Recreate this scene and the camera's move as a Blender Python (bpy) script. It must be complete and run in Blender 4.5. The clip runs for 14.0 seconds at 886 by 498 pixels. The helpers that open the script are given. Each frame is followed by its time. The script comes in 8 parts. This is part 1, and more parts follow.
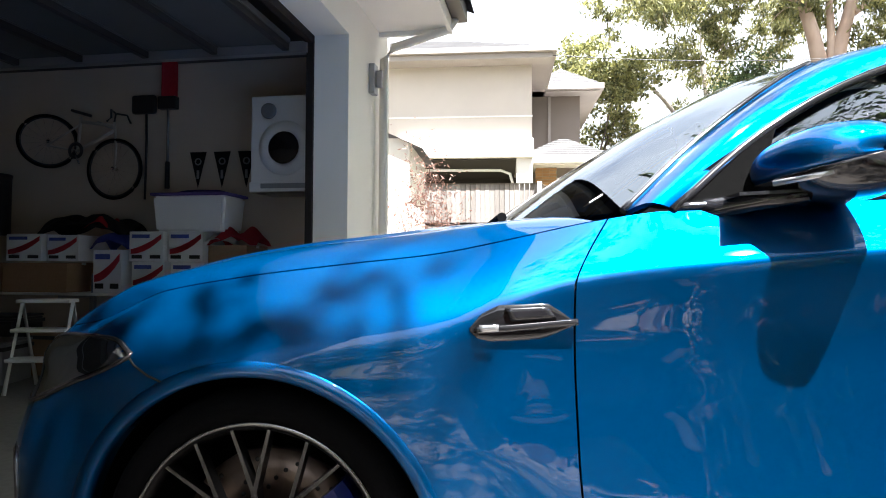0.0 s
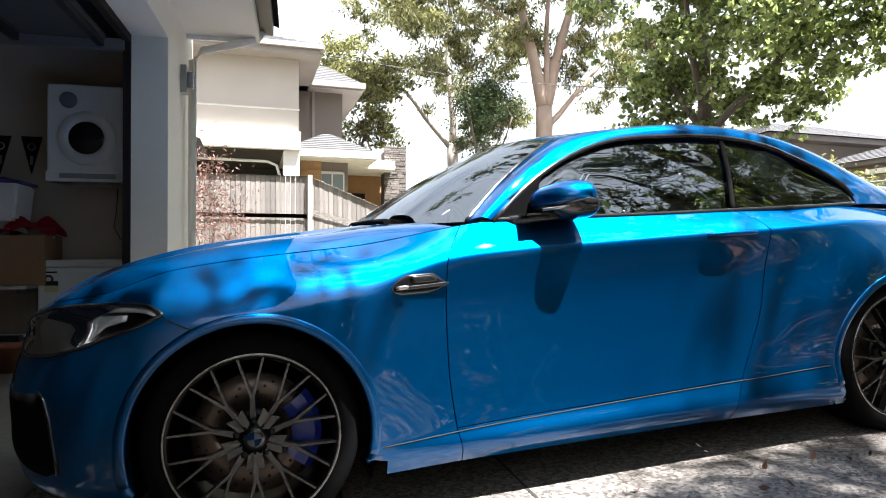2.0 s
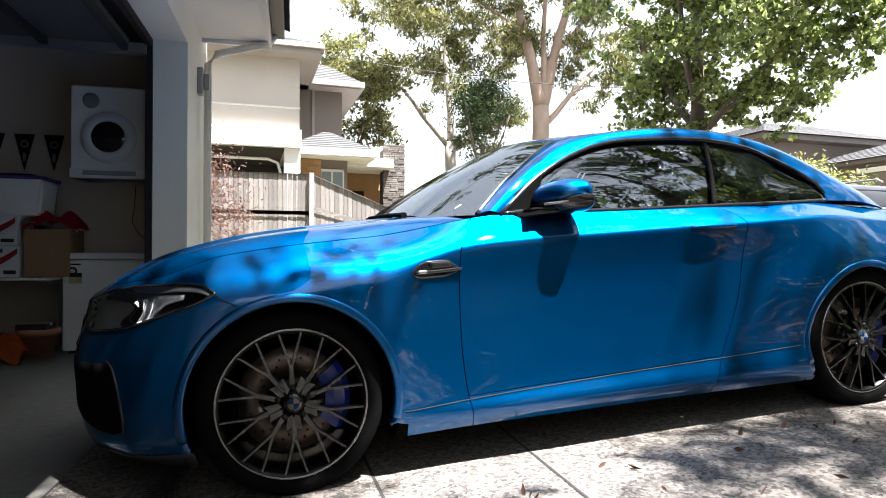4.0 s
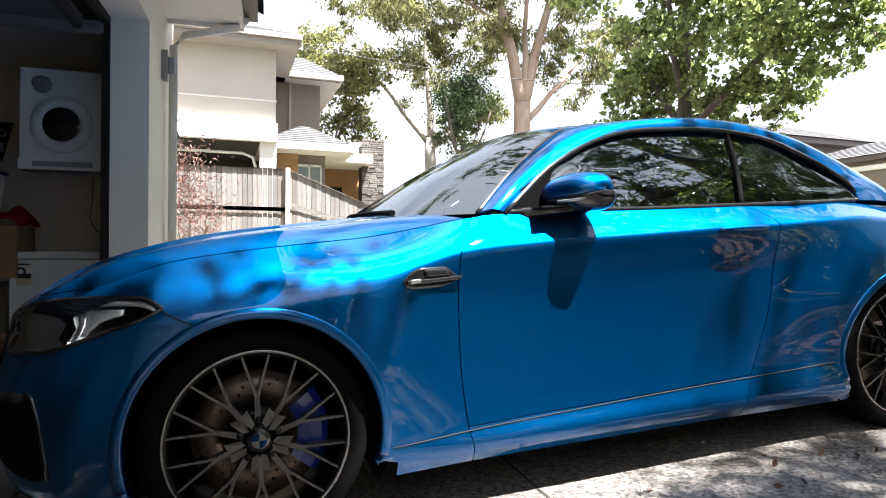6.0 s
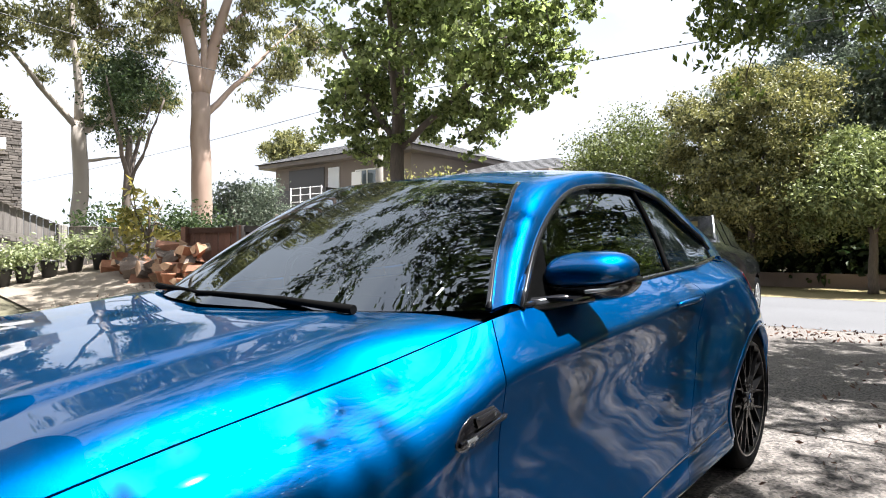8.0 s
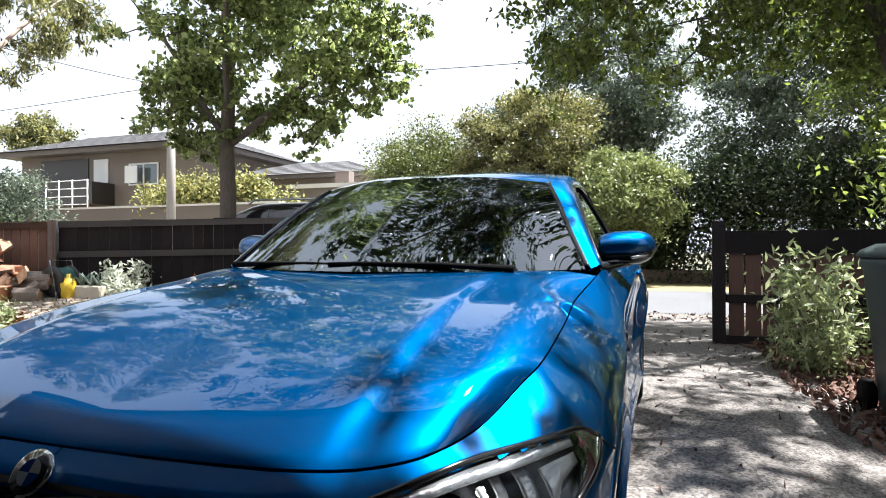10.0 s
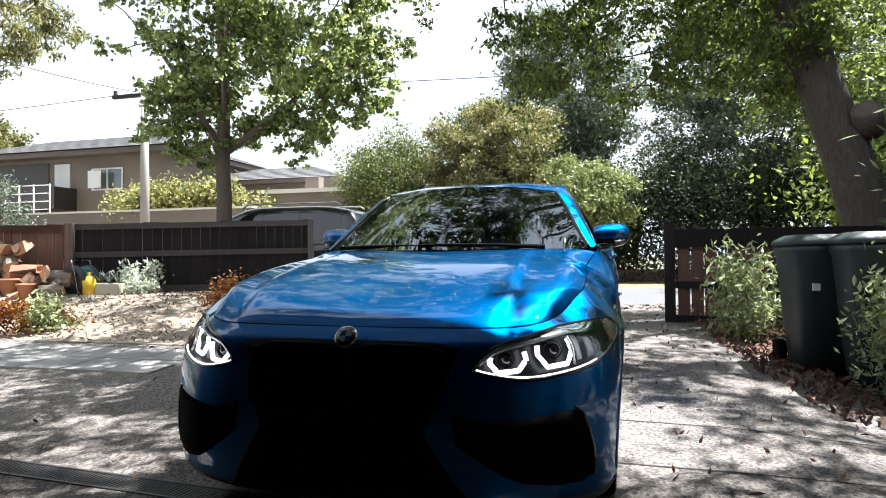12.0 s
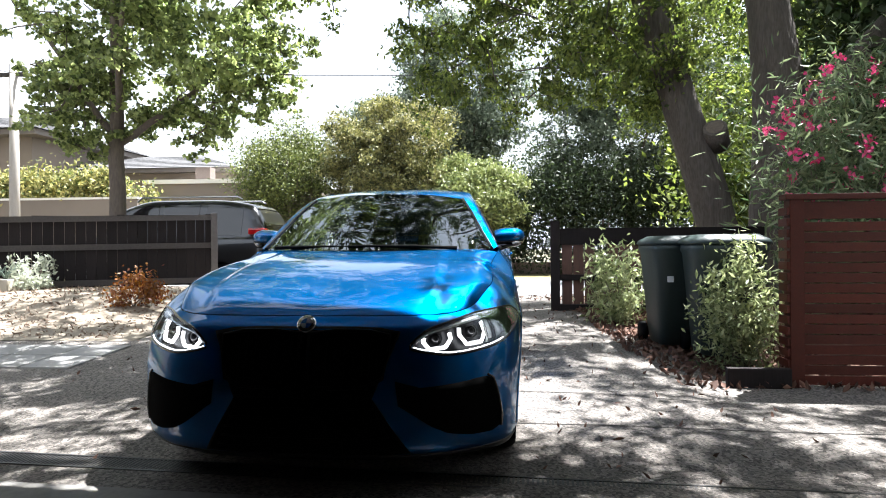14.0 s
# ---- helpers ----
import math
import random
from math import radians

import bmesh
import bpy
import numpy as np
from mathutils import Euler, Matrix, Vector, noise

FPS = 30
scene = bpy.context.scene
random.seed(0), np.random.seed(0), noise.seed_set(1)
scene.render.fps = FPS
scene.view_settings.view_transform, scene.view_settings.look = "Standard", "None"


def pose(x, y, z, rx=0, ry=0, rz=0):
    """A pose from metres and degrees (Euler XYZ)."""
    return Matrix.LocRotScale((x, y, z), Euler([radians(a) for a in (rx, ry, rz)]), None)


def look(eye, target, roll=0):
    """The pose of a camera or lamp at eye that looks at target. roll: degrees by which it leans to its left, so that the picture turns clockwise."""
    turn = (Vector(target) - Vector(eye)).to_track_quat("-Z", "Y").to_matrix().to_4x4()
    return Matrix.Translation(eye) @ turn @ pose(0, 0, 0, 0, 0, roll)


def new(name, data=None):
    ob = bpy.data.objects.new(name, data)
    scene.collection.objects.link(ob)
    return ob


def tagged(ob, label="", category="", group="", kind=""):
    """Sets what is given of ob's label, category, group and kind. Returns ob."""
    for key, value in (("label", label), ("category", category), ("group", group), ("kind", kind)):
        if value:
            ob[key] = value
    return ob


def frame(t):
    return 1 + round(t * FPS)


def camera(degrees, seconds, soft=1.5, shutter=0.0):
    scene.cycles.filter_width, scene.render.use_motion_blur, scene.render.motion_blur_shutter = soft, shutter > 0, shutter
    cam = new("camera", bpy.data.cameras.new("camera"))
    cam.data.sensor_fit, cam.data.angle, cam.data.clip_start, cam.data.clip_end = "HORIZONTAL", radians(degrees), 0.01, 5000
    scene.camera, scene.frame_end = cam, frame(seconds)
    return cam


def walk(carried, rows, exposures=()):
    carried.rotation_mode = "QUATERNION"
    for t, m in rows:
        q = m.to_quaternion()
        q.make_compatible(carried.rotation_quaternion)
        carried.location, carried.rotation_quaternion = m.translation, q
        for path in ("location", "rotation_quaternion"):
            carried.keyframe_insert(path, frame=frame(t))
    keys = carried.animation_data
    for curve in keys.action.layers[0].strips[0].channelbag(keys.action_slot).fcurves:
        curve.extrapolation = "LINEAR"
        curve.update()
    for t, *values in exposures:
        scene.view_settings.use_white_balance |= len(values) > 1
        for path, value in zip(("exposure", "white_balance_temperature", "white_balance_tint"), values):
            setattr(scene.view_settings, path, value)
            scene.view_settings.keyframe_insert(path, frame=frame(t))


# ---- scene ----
cam = camera(71.5, 14.0, soft=1.0)
PATH = [
    (0, (0.482, -2.088, 0.915), (0.287, -0.098, 0.963), 0.3),
    (0.5, (0.348, -2.365, 0.952), (0.464, -0.369, 0.992), 0.1),
    (1, (0.213, -2.572, 0.939), (0.633, -0.617, 0.971), 0.0),
    (1.5, (0.08, -2.745, 0.927), (0.676, -0.835, 0.949), -0.1),
    (2, (-0.021, -2.903, 0.904), (0.575, -0.994, 0.922), -0.0),
    (2.5, (-0.085, -3.084, 0.893), (0.508, -1.174, 0.91), 0.1),
    (3, (-0.115, -3.162, 0.881), (0.476, -1.252, 0.897), 0.1),
    (5.5, (-0.223, -3.003, 0.865), (0.421, -1.109, 0.87), 0.2),
    (6, (-0.117, -2.785, 0.895), (0.559, -0.903, 0.898), 0.4),
    (6.5, (-0.072, -2.476, 0.97), (0.832, -0.692, 0.971), 0.1),
    (7, (-0.162, -2.226, 1.045), (1.051, -0.636, 1.049), 0.3),
    (7.5, (-0.316, -1.916, 1.125), (1.091, -0.495, 1.125), 0.0),
    (8, (-0.52, -1.669, 1.176), (1.023, -0.396, 1.176), 0.1),
    (8.5, (-0.799, -1.49, 1.207), (0.887, -0.414, 1.213), -0.2),
    (9, (-1.002, -1.286, 1.166), (0.792, -0.402, 1.169), -0.2),
    (9.2, (-1.089, -1.207, 1.153), (0.734, -0.386, 1.155), -0.2),
    (11.3, (-2.323, -0.862, 0.997), (-0.395, -0.33, 1.026), -0.2),
    (11.5, (-2.445, -0.85, 0.995), (-0.515, -0.324, 1.024), -0.3),
    (12, (-2.7, -0.859, 0.984), (-0.765, -0.354, 1.009), -0.5),
    (12.5, (-2.923, -0.886, 0.995), (-0.975, -0.43, 1.015), -0.5),
    (13, (-3.096, -0.87, 1.017), (-1.122, -0.547, 1.031), -0.3),
    (13.5, (-3.252, -0.829, 1.028), (-1.261, -0.641, 1.038), -0.3),
    (14, (-3.284, -0.791, 1.028), (-1.29, -0.628, 1.026), -0.4),
]
walk(cam, [(t, look(eye, target, roll)) for t, eye, target, roll in PATH],
     [(0.0, 3.12, 6100, 12), (1.0, 2.82, 6100, 12), (2.0, 2.6, 6100, 12), (3.2, 2.55, 6100, 12), (6.0, 2.70, 6100, 12), (7.0, 2.25, 6100, 12), (8.5, 1.97, 6050, 12), (9.2, 2.05, 6000, 12), (11.3, 2.15, 5950, 10), (12.5, 2.25, 5950, 10), (14.0, 2.55, 5950, 10)])

# ---- world and sun ----
SUN_DIR = Vector((0.24, -0.31, 0.92)).normalized()      # towards the sun
world = bpy.data.worlds.new("world")
scene.world = world
world.use_nodes = True
wn = world.node_tree
wn.nodes.clear()
w_out = wn.nodes.new("ShaderNodeOutputWorld")
w_bg = wn.nodes.new("ShaderNodeBackground")
w_sky = wn.nodes.new("ShaderNodeTexSky")
w_sky.sky_type = "NISHITA"
w_sky.sun_disc = False
w_sky.sun_elevation = math.asin(SUN_DIR.z)
w_sky.sun_rotation = math.atan2(SUN_DIR.x, SUN_DIR.y)
w_sky.dust_density = 2.0
w_co = wn.nodes.new("ShaderNodeTexCoord")
w_map = wn.nodes.new("ShaderNodeMapping")
w_map.inputs["Scale"].default_value = (1.6, 1.6, 3.2)
w_noise = wn.nodes.new("ShaderNodeTexNoise")
w_noise.inputs["Scale"].default_value = 1.7
w_noise.inputs["Detail"].default_value = 7
w_ramp = wn.nodes.new("ShaderNodeValToRGB")
w_ramp.color_ramp.elements[0].position = 0.16
w_ramp.color_ramp.elements[1].position = 0.46
w_mix = wn.nodes.new("ShaderNodeMixRGB")
w_mix.inputs[2].default_value = (6.6, 6.8, 7.0, 1)    # sunlit summer cloud
wn.links.new(w_co.outputs["Generated"], w_map.inputs["Vector"])
wn.links.new(w_map.outputs[0], w_noise.inputs["Vector"])
wn.links.new(w_noise.outputs["Fac"], w_ramp.inputs[0])
w_sep = wn.nodes.new("ShaderNodeSeparateXYZ")
w_haze = wn.nodes.new("ShaderNodeMapRange")              # bright summer haze towards the horizon
w_haze.inputs["From Min"].default_value, w_haze.inputs["From Max"].default_value = 0.22, 0.85
w_haze.inputs["To Min"].default_value, w_haze.inputs["To Max"].default_value = 0.92, 0.0
w_max = wn.nodes.new("ShaderNodeMath")
w_max.operation = "MAXIMUM"
wn.links.new(w_co.outputs["Generated"], w_sep.inputs[0])
wn.links.new(w_sep.outputs["Z"], w_haze.inputs["Value"])
wn.links.new(w_haze.outputs[0], w_max.inputs[0])
wn.links.new(w_ramp.outputs[0], w_max.inputs[1])
wn.links.new(w_max.outputs[0], w_mix.inputs[0])
wn.links.new(w_sky.outputs[0], w_mix.inputs[1])
wn.links.new(w_mix.outputs[0], w_bg.inputs[0])
wn.links.new(w_bg.outputs[0], w_out.inputs[0])
w_bg.inputs[1].default_value = 0.046

sun_data = bpy.data.lights.new("sun", "SUN")
sun_data.energy, sun_data.angle, sun_data.color = 5.0, radians(0.55), (1.0, 0.955, 0.88)
sun = new("sun", sun_data)
sun.matrix_world = look(SUN_DIR * 40, (0, 0, 0))


# ---- materials ----
def mat(name, color, rough=0.5, metal=0.0, grain=0.0, grain_scale=40.0, stain=0.0, stain_scale=2.0, bump=0.0, bump_scale=60.0,
        stretch=(1, 1, 1), vary=0.0, coat=0.0, spec=0.5, stain_color=None, island=0.0):
    """Principled surface with grain, stains, relief and variation from piece to piece."""
    m = bpy.data.materials.new(name)
    m.use_nodes = True
    nt = m.node_tree
    n, l = nt.nodes, nt.links
    b = n["Principled BSDF"]
    b.inputs["Roughness"].default_value = rough
    b.inputs["Metallic"].default_value = metal
    b.inputs["Coat Weight"].default_value = coat
    b.inputs["Coat Roughness"].default_value = 0.03
    b.inputs["Specular IOR Level"].default_value = spec
    co = n.new("ShaderNodeTexCoord")
    mp = n.new("ShaderNodeMapping")
    mp.inputs["Scale"].default_value = stretch
    l.new(co.outputs["Object"], mp.inputs["Vector"])
    last = n.new("ShaderNodeRGB")
    last.outputs[0].default_value = (*color, 1)
    out = last.outputs[0]

    def mixin(fac_socket, amount, dark):
        nonlocal out
        mx = n.new("ShaderNodeMixRGB")
        mul = n.new("ShaderNodeMath")
        mul.operation = "MULTIPLY"
        mul.inputs[1].default_value = amount
        l.new(fac_socket, mul.inputs[0])
        l.new(mul.outputs[0], mx.inputs[0])
        l.new(out, mx.inputs[1])
        mx.inputs[2].default_value = (*dark, 1)
        out = mx.outputs[0]

    if stain:
        t = n.new("ShaderNodeTexNoise")
        t.inputs["Scale"].default_value, t.inputs["Detail"].default_value = stain_scale, 6
        r = n.new("ShaderNodeValToRGB")
        r.color_ramp.elements[0].position, r.color_ramp.elements[1].position = 0.40, 0.68
        l.new(mp.outputs[0], t.inputs["Vector"])
        l.new(t.outputs["Fac"], r.inputs[0])
        mixin(r.outputs[0], stain, stain_color or tuple(c * 0.45 for c in color))
    if grain:
        t = n.new("ShaderNodeTexNoise")
        t.inputs["Scale"].default_value, t.inputs["Detail"].default_value = grain_scale, 4
        r = n.new("ShaderNodeValToRGB")
        r.color_ramp.elements[0].position, r.color_ramp.elements[1].position = 0.38, 0.66
        l.new(mp.outputs[0], t.inputs["Vector"])
        l.new(t.outputs["Fac"], r.inputs[0])
        mixin(r.outputs[0], grain, tuple(c * 0.5 for c in color))
    if vary or island:
        hs = n.new("ShaderNodeHueSaturation")
        rg = n.new("ShaderNodeMapRange")
        amount = vary or island
        rg.inputs["To Min"].default_value, rg.inputs["To Max"].default_value = 1 - amount, 1 + amount
        src = n.new("ShaderNodeObjectInfo").outputs["Random"] if vary else n.new("ShaderNodeNewGeometry").outputs["Random Per Island"]
        l.new(src, rg.inputs["Value"])
        l.new(rg.outputs[0], hs.inputs["Value"])
        l.new(out, hs.inputs["Color"])
        out = hs.outputs[0]
    l.new(out, b.inputs["Base Color"])
    if bump:
        t = n.new("ShaderNodeTexNoise")
        t.inputs["Scale"].default_value, t.inputs["Detail"].default_value = bump_scale, 5
        bp = n.new("ShaderNodeBump")
        bp.inputs["Strength"].default_value, bp.inputs["Distance"].default_value = bump, 0.01
        l.new(mp.outputs[0], t.inputs["Vector"])
        l.new(t.outputs["Fac"], bp.inputs["Height"])
        l.new(bp.outputs[0], b.inputs["Normal"])
    return m


def glass(name, tint, dark):
    """A thin pane: clear by a share, mirror-like by its Fresnel gloss."""
    m = bpy.data.materials.new(name)
    m.use_nodes = True
    nt = m.node_tree
    n, l = nt.nodes, nt.links
    n.clear()
    o = n.new("ShaderNodeOutputMaterial")
    tr = n.new("ShaderNodeBsdfTransparent")
    tr.inputs[0].default_value = (*tint, 1)
    gl = n.new("ShaderNodeBsdfGlossy")
    gl.inputs["Roughness"].default_value = 0.0
    gl.inputs["Color"].default_value = (0.86, 0.93, 1, 1)
    fr = n.new("ShaderNodeFresnel")
    fr.inputs[0].default_value = dark
    mx = n.new("ShaderNodeMixShader")
    l.new(fr.outputs[0], mx.inputs[0])
    l.new(tr.outputs[0], mx.inputs[1])
    l.new(gl.outputs[0], mx.inputs[2])
    l.new(mx.outputs[0], o.inputs[0])
    return m


def glow(name, color, strength):
    m = bpy.data.materials.new(name)
    m.use_nodes = True
    b = m.node_tree.nodes["Principled BSDF"]
    b.inputs["Base Color"].default_value = (*color, 1)
    b.inputs["Emission Color"].default_value = (*color, 1)
    b.inputs["Emission Strength"].default_value = strength
    return m


def leaf_mat(name, color, light, trans=0.35, rough=0.45):
    """Leaves: two greens over the leaves, some light through the blade."""
    m = bpy.data.materials.new(name)
    m.use_nodes = True
    nt = m.node_tree
    n, l = nt.nodes, nt.links
    n.clear()
    o = n.new("ShaderNodeOutputMaterial")
    geo = n.new("ShaderNodeNewGeometry")
    ramp = n.new("ShaderNodeValToRGB")
    ramp.color_ramp.elements[0].color = (*color, 1)
    ramp.color_ramp.elements[1].color = (*light, 1)
    l.new(geo.outputs["Random Per Island"], ramp.inputs[0])
    p = n.new("ShaderNodeBsdfPrincipled")
    p.inputs["Roughness"].default_value = rough
    p.inputs["Specular IOR Level"].default_value = 0.4
    t = n.new("ShaderNodeBsdfTranslucent")
    hs = n.new("ShaderNodeHueSaturation")
    hs.inputs["Value"].default_value, hs.inputs["Saturation"].default_value = 1.6, 1.15
    mx = n.new("ShaderNodeMixShader")
    mx.inputs[0].default_value = trans
    l.new(ramp.outputs[0], p.inputs["Base Color"])
    l.new(ramp.outputs[0], hs.inputs["Color"])
    l.new(hs.outputs[0], t.inputs[0])
    l.new(p.outputs[0], mx.inputs[1])
    l.new(t.outputs[0], mx.inputs[2])
    l.new(mx.outputs[0], o.inputs[0])
    return m


def paint_mat():
    """Metallic blue car paint: flakes under a clear coat."""
    m = bpy.data.materials.new("blue_metallic_paint")
    m.use_nodes = True
    nt = m.node_tree
    n, l = nt.nodes, nt.links
    b = n["Principled BSDF"]
    co = n.new("ShaderNodeTexCoord")
    v = n.new("ShaderNodeTexVoronoi")
    v.inputs["Scale"].default_value = 2600
    l.new(co.outputs["Object"], v.inputs["Vector"])
    ramp = n.new("ShaderNodeValToRGB")
    ramp.color_ramp.elements[0].color = (0.0, 0.034, 0.150, 1)
    ramp.color_ramp.elements[1].color = (0.0, 0.128, 0.380, 1)
    l.new(v.outputs["Color"], ramp.inputs[0])
    l.new(ramp.outputs[0], b.inputs["Base Color"])
    b.inputs["Metallic"].default_value = 0.94
    b.inputs["Specular IOR Level"].default_value = 0.5
    b.inputs["Roughness"].default_value = 0.40
    b.inputs["Specular Tint"].default_value = (0.0, 0.60, 0.80, 1)
    b.inputs["Coat Weight"].default_value = 1.0
    b.inputs["Coat Roughness"].default_value = 0.015
    b.inputs["Coat IOR"].default_value = 1.55
    return m


M_PAINT = paint_mat()
M_BLACK = mat("gloss_black_plastic", (0.012, 0.012, 0.014), 0.12, coat=0.6)
M_SATIN = mat("satin_black_plastic", (0.02, 0.02, 0.021), 0.45, bump=0.05, bump_scale=300)
M_RUBBER = mat("tyre_rubber", (0.004, 0.004, 0.0045), 0.8, spec=0.05, grain=0.3, grain_scale=80, bump=0.15, bump_scale=250)
M_LINER = mat("wheel_well_liner", (0.004, 0.004, 0.004), 0.9, spec=0.05)
M_RIM_DARK = mat("dark_grey_alloy", (0.014, 0.014, 0.015), 0.3, 0.8)
M_RIM = mat("machined_alloy", (0.12, 0.118, 0.115), 0.26, 1.0, bump=0.03, bump_scale=400)
M_RIM_LIP = mat("bright_rim_edge", (0.30, 0.295, 0.29), 0.25, 1.0)
M_DISC = mat("brake_disc_steel", (0.17, 0.125, 0.10), 0.4, 0.8, grain=0.3, grain_scale=60)
M_CALIPER = mat("blue_caliper_paint", (0.006, 0.018, 0.17), 0.3, coat=0.5)
M_CHROME = mat("chrome", (0.75, 0.75, 0.76), 0.08, 1.0)
M_SILVER = mat("silver_plastic", (0.55, 0.56, 0.57), 0.2, 0.7)
M_BADGE_BLUE = mat("badge_blue", (0.03, 0.16, 0.55), 0.2, coat=0.8)
M_WHITE = mat("white_enamel", (0.78, 0.78, 0.77), 0.35, stain=0.06)
M_GLASS = glass("windscreen_glass", (0.20, 0.23, 0.24), 2.5)
M_GLASS_DARK = glass("tinted_side_glass", (0.34, 0.37, 0.37), 2.4)
M_LENS = glass("lamp_lens", (0.95, 0.96, 0.97), 1.25)
M_DRL = glow("daytime_running_light", (1.0, 0.97, 0.93), 0.7)
M_RED = mat("red_lamp_lens", (0.35, 0.008, 0.01), 0.12, coat=0.8)
M_CABIN = mat("black_leather", (0.018, 0.018, 0.019), 0.5, bump=0.1, bump_scale=200)
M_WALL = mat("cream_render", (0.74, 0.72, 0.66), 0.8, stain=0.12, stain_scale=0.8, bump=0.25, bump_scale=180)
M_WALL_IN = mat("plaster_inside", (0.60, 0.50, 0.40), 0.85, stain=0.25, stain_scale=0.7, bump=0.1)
M_TRIM = mat("painted_trim", (0.62, 0.60, 0.56), 0.5, stain=0.15)
M_SOFFIT = mat("soffit_board", (0.78, 0.75, 0.70), 0.7, stain=0.1)
M_GUTTER = mat("dark_gutter_metal", (0.05, 0.045, 0.042), 0.4, 0.3)
M_TILE_ROOF = mat("roof_tile", (0.10, 0.098, 0.10), 0.75, stain=0.4, grain=0.3, island=0.15)
M_STEEL_DOOR = mat("grey_door_steel", (0.33, 0.33, 0.34), 0.4, 0.6, stain=0.2)
M_CONC = mat("garage_slab_concrete", (0.21, 0.20, 0.185), 0.75, grain=0.3, grain_scale=25, stain=0.35, stain_scale=1.4, bump=0.1)
M_DARK = mat("dark_void", (0.01, 0.01, 0.01), 0.9)
M_DARK_TIMBER = mat("charcoal_stained_timber", (0.018, 0.014, 0.014), 0.8, spec=0.2, grain=0.4, grain_scale=9, stretch=(14, 14, 1), stain=0.3, vary=0.25, bump=0.2, bump_scale=30)
M_RED_TIMBER = mat("red_oiled_timber", (0.078, 0.0145, 0.008), 0.5, spec=0.25, grain=0.5, grain_scale=12, stretch=(10, 1, 10), stain=0.25, vary=0.22, bump=0.15)
M_GREY_TIMBER = mat("weathered_paling", (0.25, 0.225, 0.205), 0.85, grain=0.55, grain_scale=7, stretch=(16, 16, 1), stain=0.55, stain_scale=1.4, vary=0.28, bump=0.3, bump_scale=25)
M_RAIL_TIMBER = mat("weathered_rail", (0.40, 0.37, 0.335), 0.85, grain=0.4, grain_scale=8, stretch=(1, 14, 14), stain=0.3)
M_BRICK = mat("tan_brick", (0.42, 0.24, 0.11), 0.85, grain=0.3, vary=0.2, stain=0.2)
M_STONE = mat("stacked_stone", (0.15, 0.13, 0.115), 0.85, grain=0.4, grain_scale=14, island=0.4, bump=0.4)
M_TAN = mat("tan_render", (0.21, 0.175, 0.15), 0.8, stain=0.2, stain_scale=0.6)
M_BIN = mat("dark_green_plastic", (0.028, 0.045, 0.042), 0.5, grain=0.2, stain=0.3, bump=0.1, bump_scale=120)
M_BARK = mat("rough_oak_bark", (0.125, 0.105, 0.09), 0.9, grain=0.7, grain_scale=9, stretch=(5, 5, 0.8), stain=0.4, bump=1.0, bump_scale=10)
M_GUM = mat("smooth_gum_bark", (0.36, 0.25, 0.19), 0.75, stain=0.45, stain_scale=1.2, grain=0.2, grain_scale=6, stretch=(1, 1, 0.35), bump=0.2, bump_scale=4, stain_color=(0.46, 0.39, 0.32))
M_GUM_PALE = mat("pale_gum_bark", (0.42, 0.37, 0.32), 0.75, stain=0.4, stain_scale=1.0, stretch=(1, 1, 0.4))
M_TRUNK = mat("grey_brown_bark", (0.15, 0.12, 0.10), 0.9, grain=0.5, grain_scale=8, stretch=(4, 4, 1), bump=0.6, bump_scale=12)
M_LEAF_MAPLE = leaf_mat("maple_leaves", (0.055, 0.078, 0.030), (0.36, 0.405, 0.175), 0.56, 0.36)
M_LEAF_GUM = leaf_mat("gum_leaves", (0.05, 0.060, 0.025), (0.28, 0.27, 0.115), 0.35)
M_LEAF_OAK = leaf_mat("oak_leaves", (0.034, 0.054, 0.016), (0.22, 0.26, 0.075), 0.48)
# upper crown's copy of the oak leaves, with shade put into its greens
M_LEAF_OAK_SHADED = leaf_mat("shaded_oak_leaves", (0.020, 0.032, 0.010), (0.10, 0.13, 0.040), 0.16)
M_LEAF_DARK = leaf_mat("dark_shrub_leaves", (0.020, 0.038, 0.014), (0.08, 0.11, 0.045))
# darker, duller copy of the shrub greens: deep shade put into the colour
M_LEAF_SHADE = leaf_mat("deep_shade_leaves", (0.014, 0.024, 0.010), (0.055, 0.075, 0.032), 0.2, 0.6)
M_LEAF_OLIVE = leaf_mat("olive_tree_leaves", (0.026, 0.038, 0.014), (0.36, 0.34, 0.14), 0.2)
M_LEAF_LIME = leaf_mat("lime_bush_leaves", (0.085, 0.115, 0.042), (0.33, 0.36, 0.15), 0.22)
M_LEAF_GREY = leaf_mat("grey_green_leaves", (0.045, 0.062, 0.042), (0.19, 0.22, 0.16))
M_LEAF_SHRUB = leaf_mat("pale_shrub_leaves", (0.10, 0.13, 0.055), (0.40, 0.43, 0.24))
M_LEAF_RED = leaf_mat("red_shrub_leaves", (0.10, 0.025, 0.012), (0.22, 0.11, 0.03))
M_LEAF_PURPLE = leaf_mat("purple_maple_leaves", (0.16, 0.085, 0.07), (0.34, 0.22, 0.18))
M_FLOWER = leaf_mat("pink_flowers", (0.45, 0.03, 0.12), (0.75, 0.16, 0.30), 0.2)
M_LEAF_LITTER = mat("dry_leaf_litter", (0.12, 0.062, 0.042), 0.85, island=0.5)



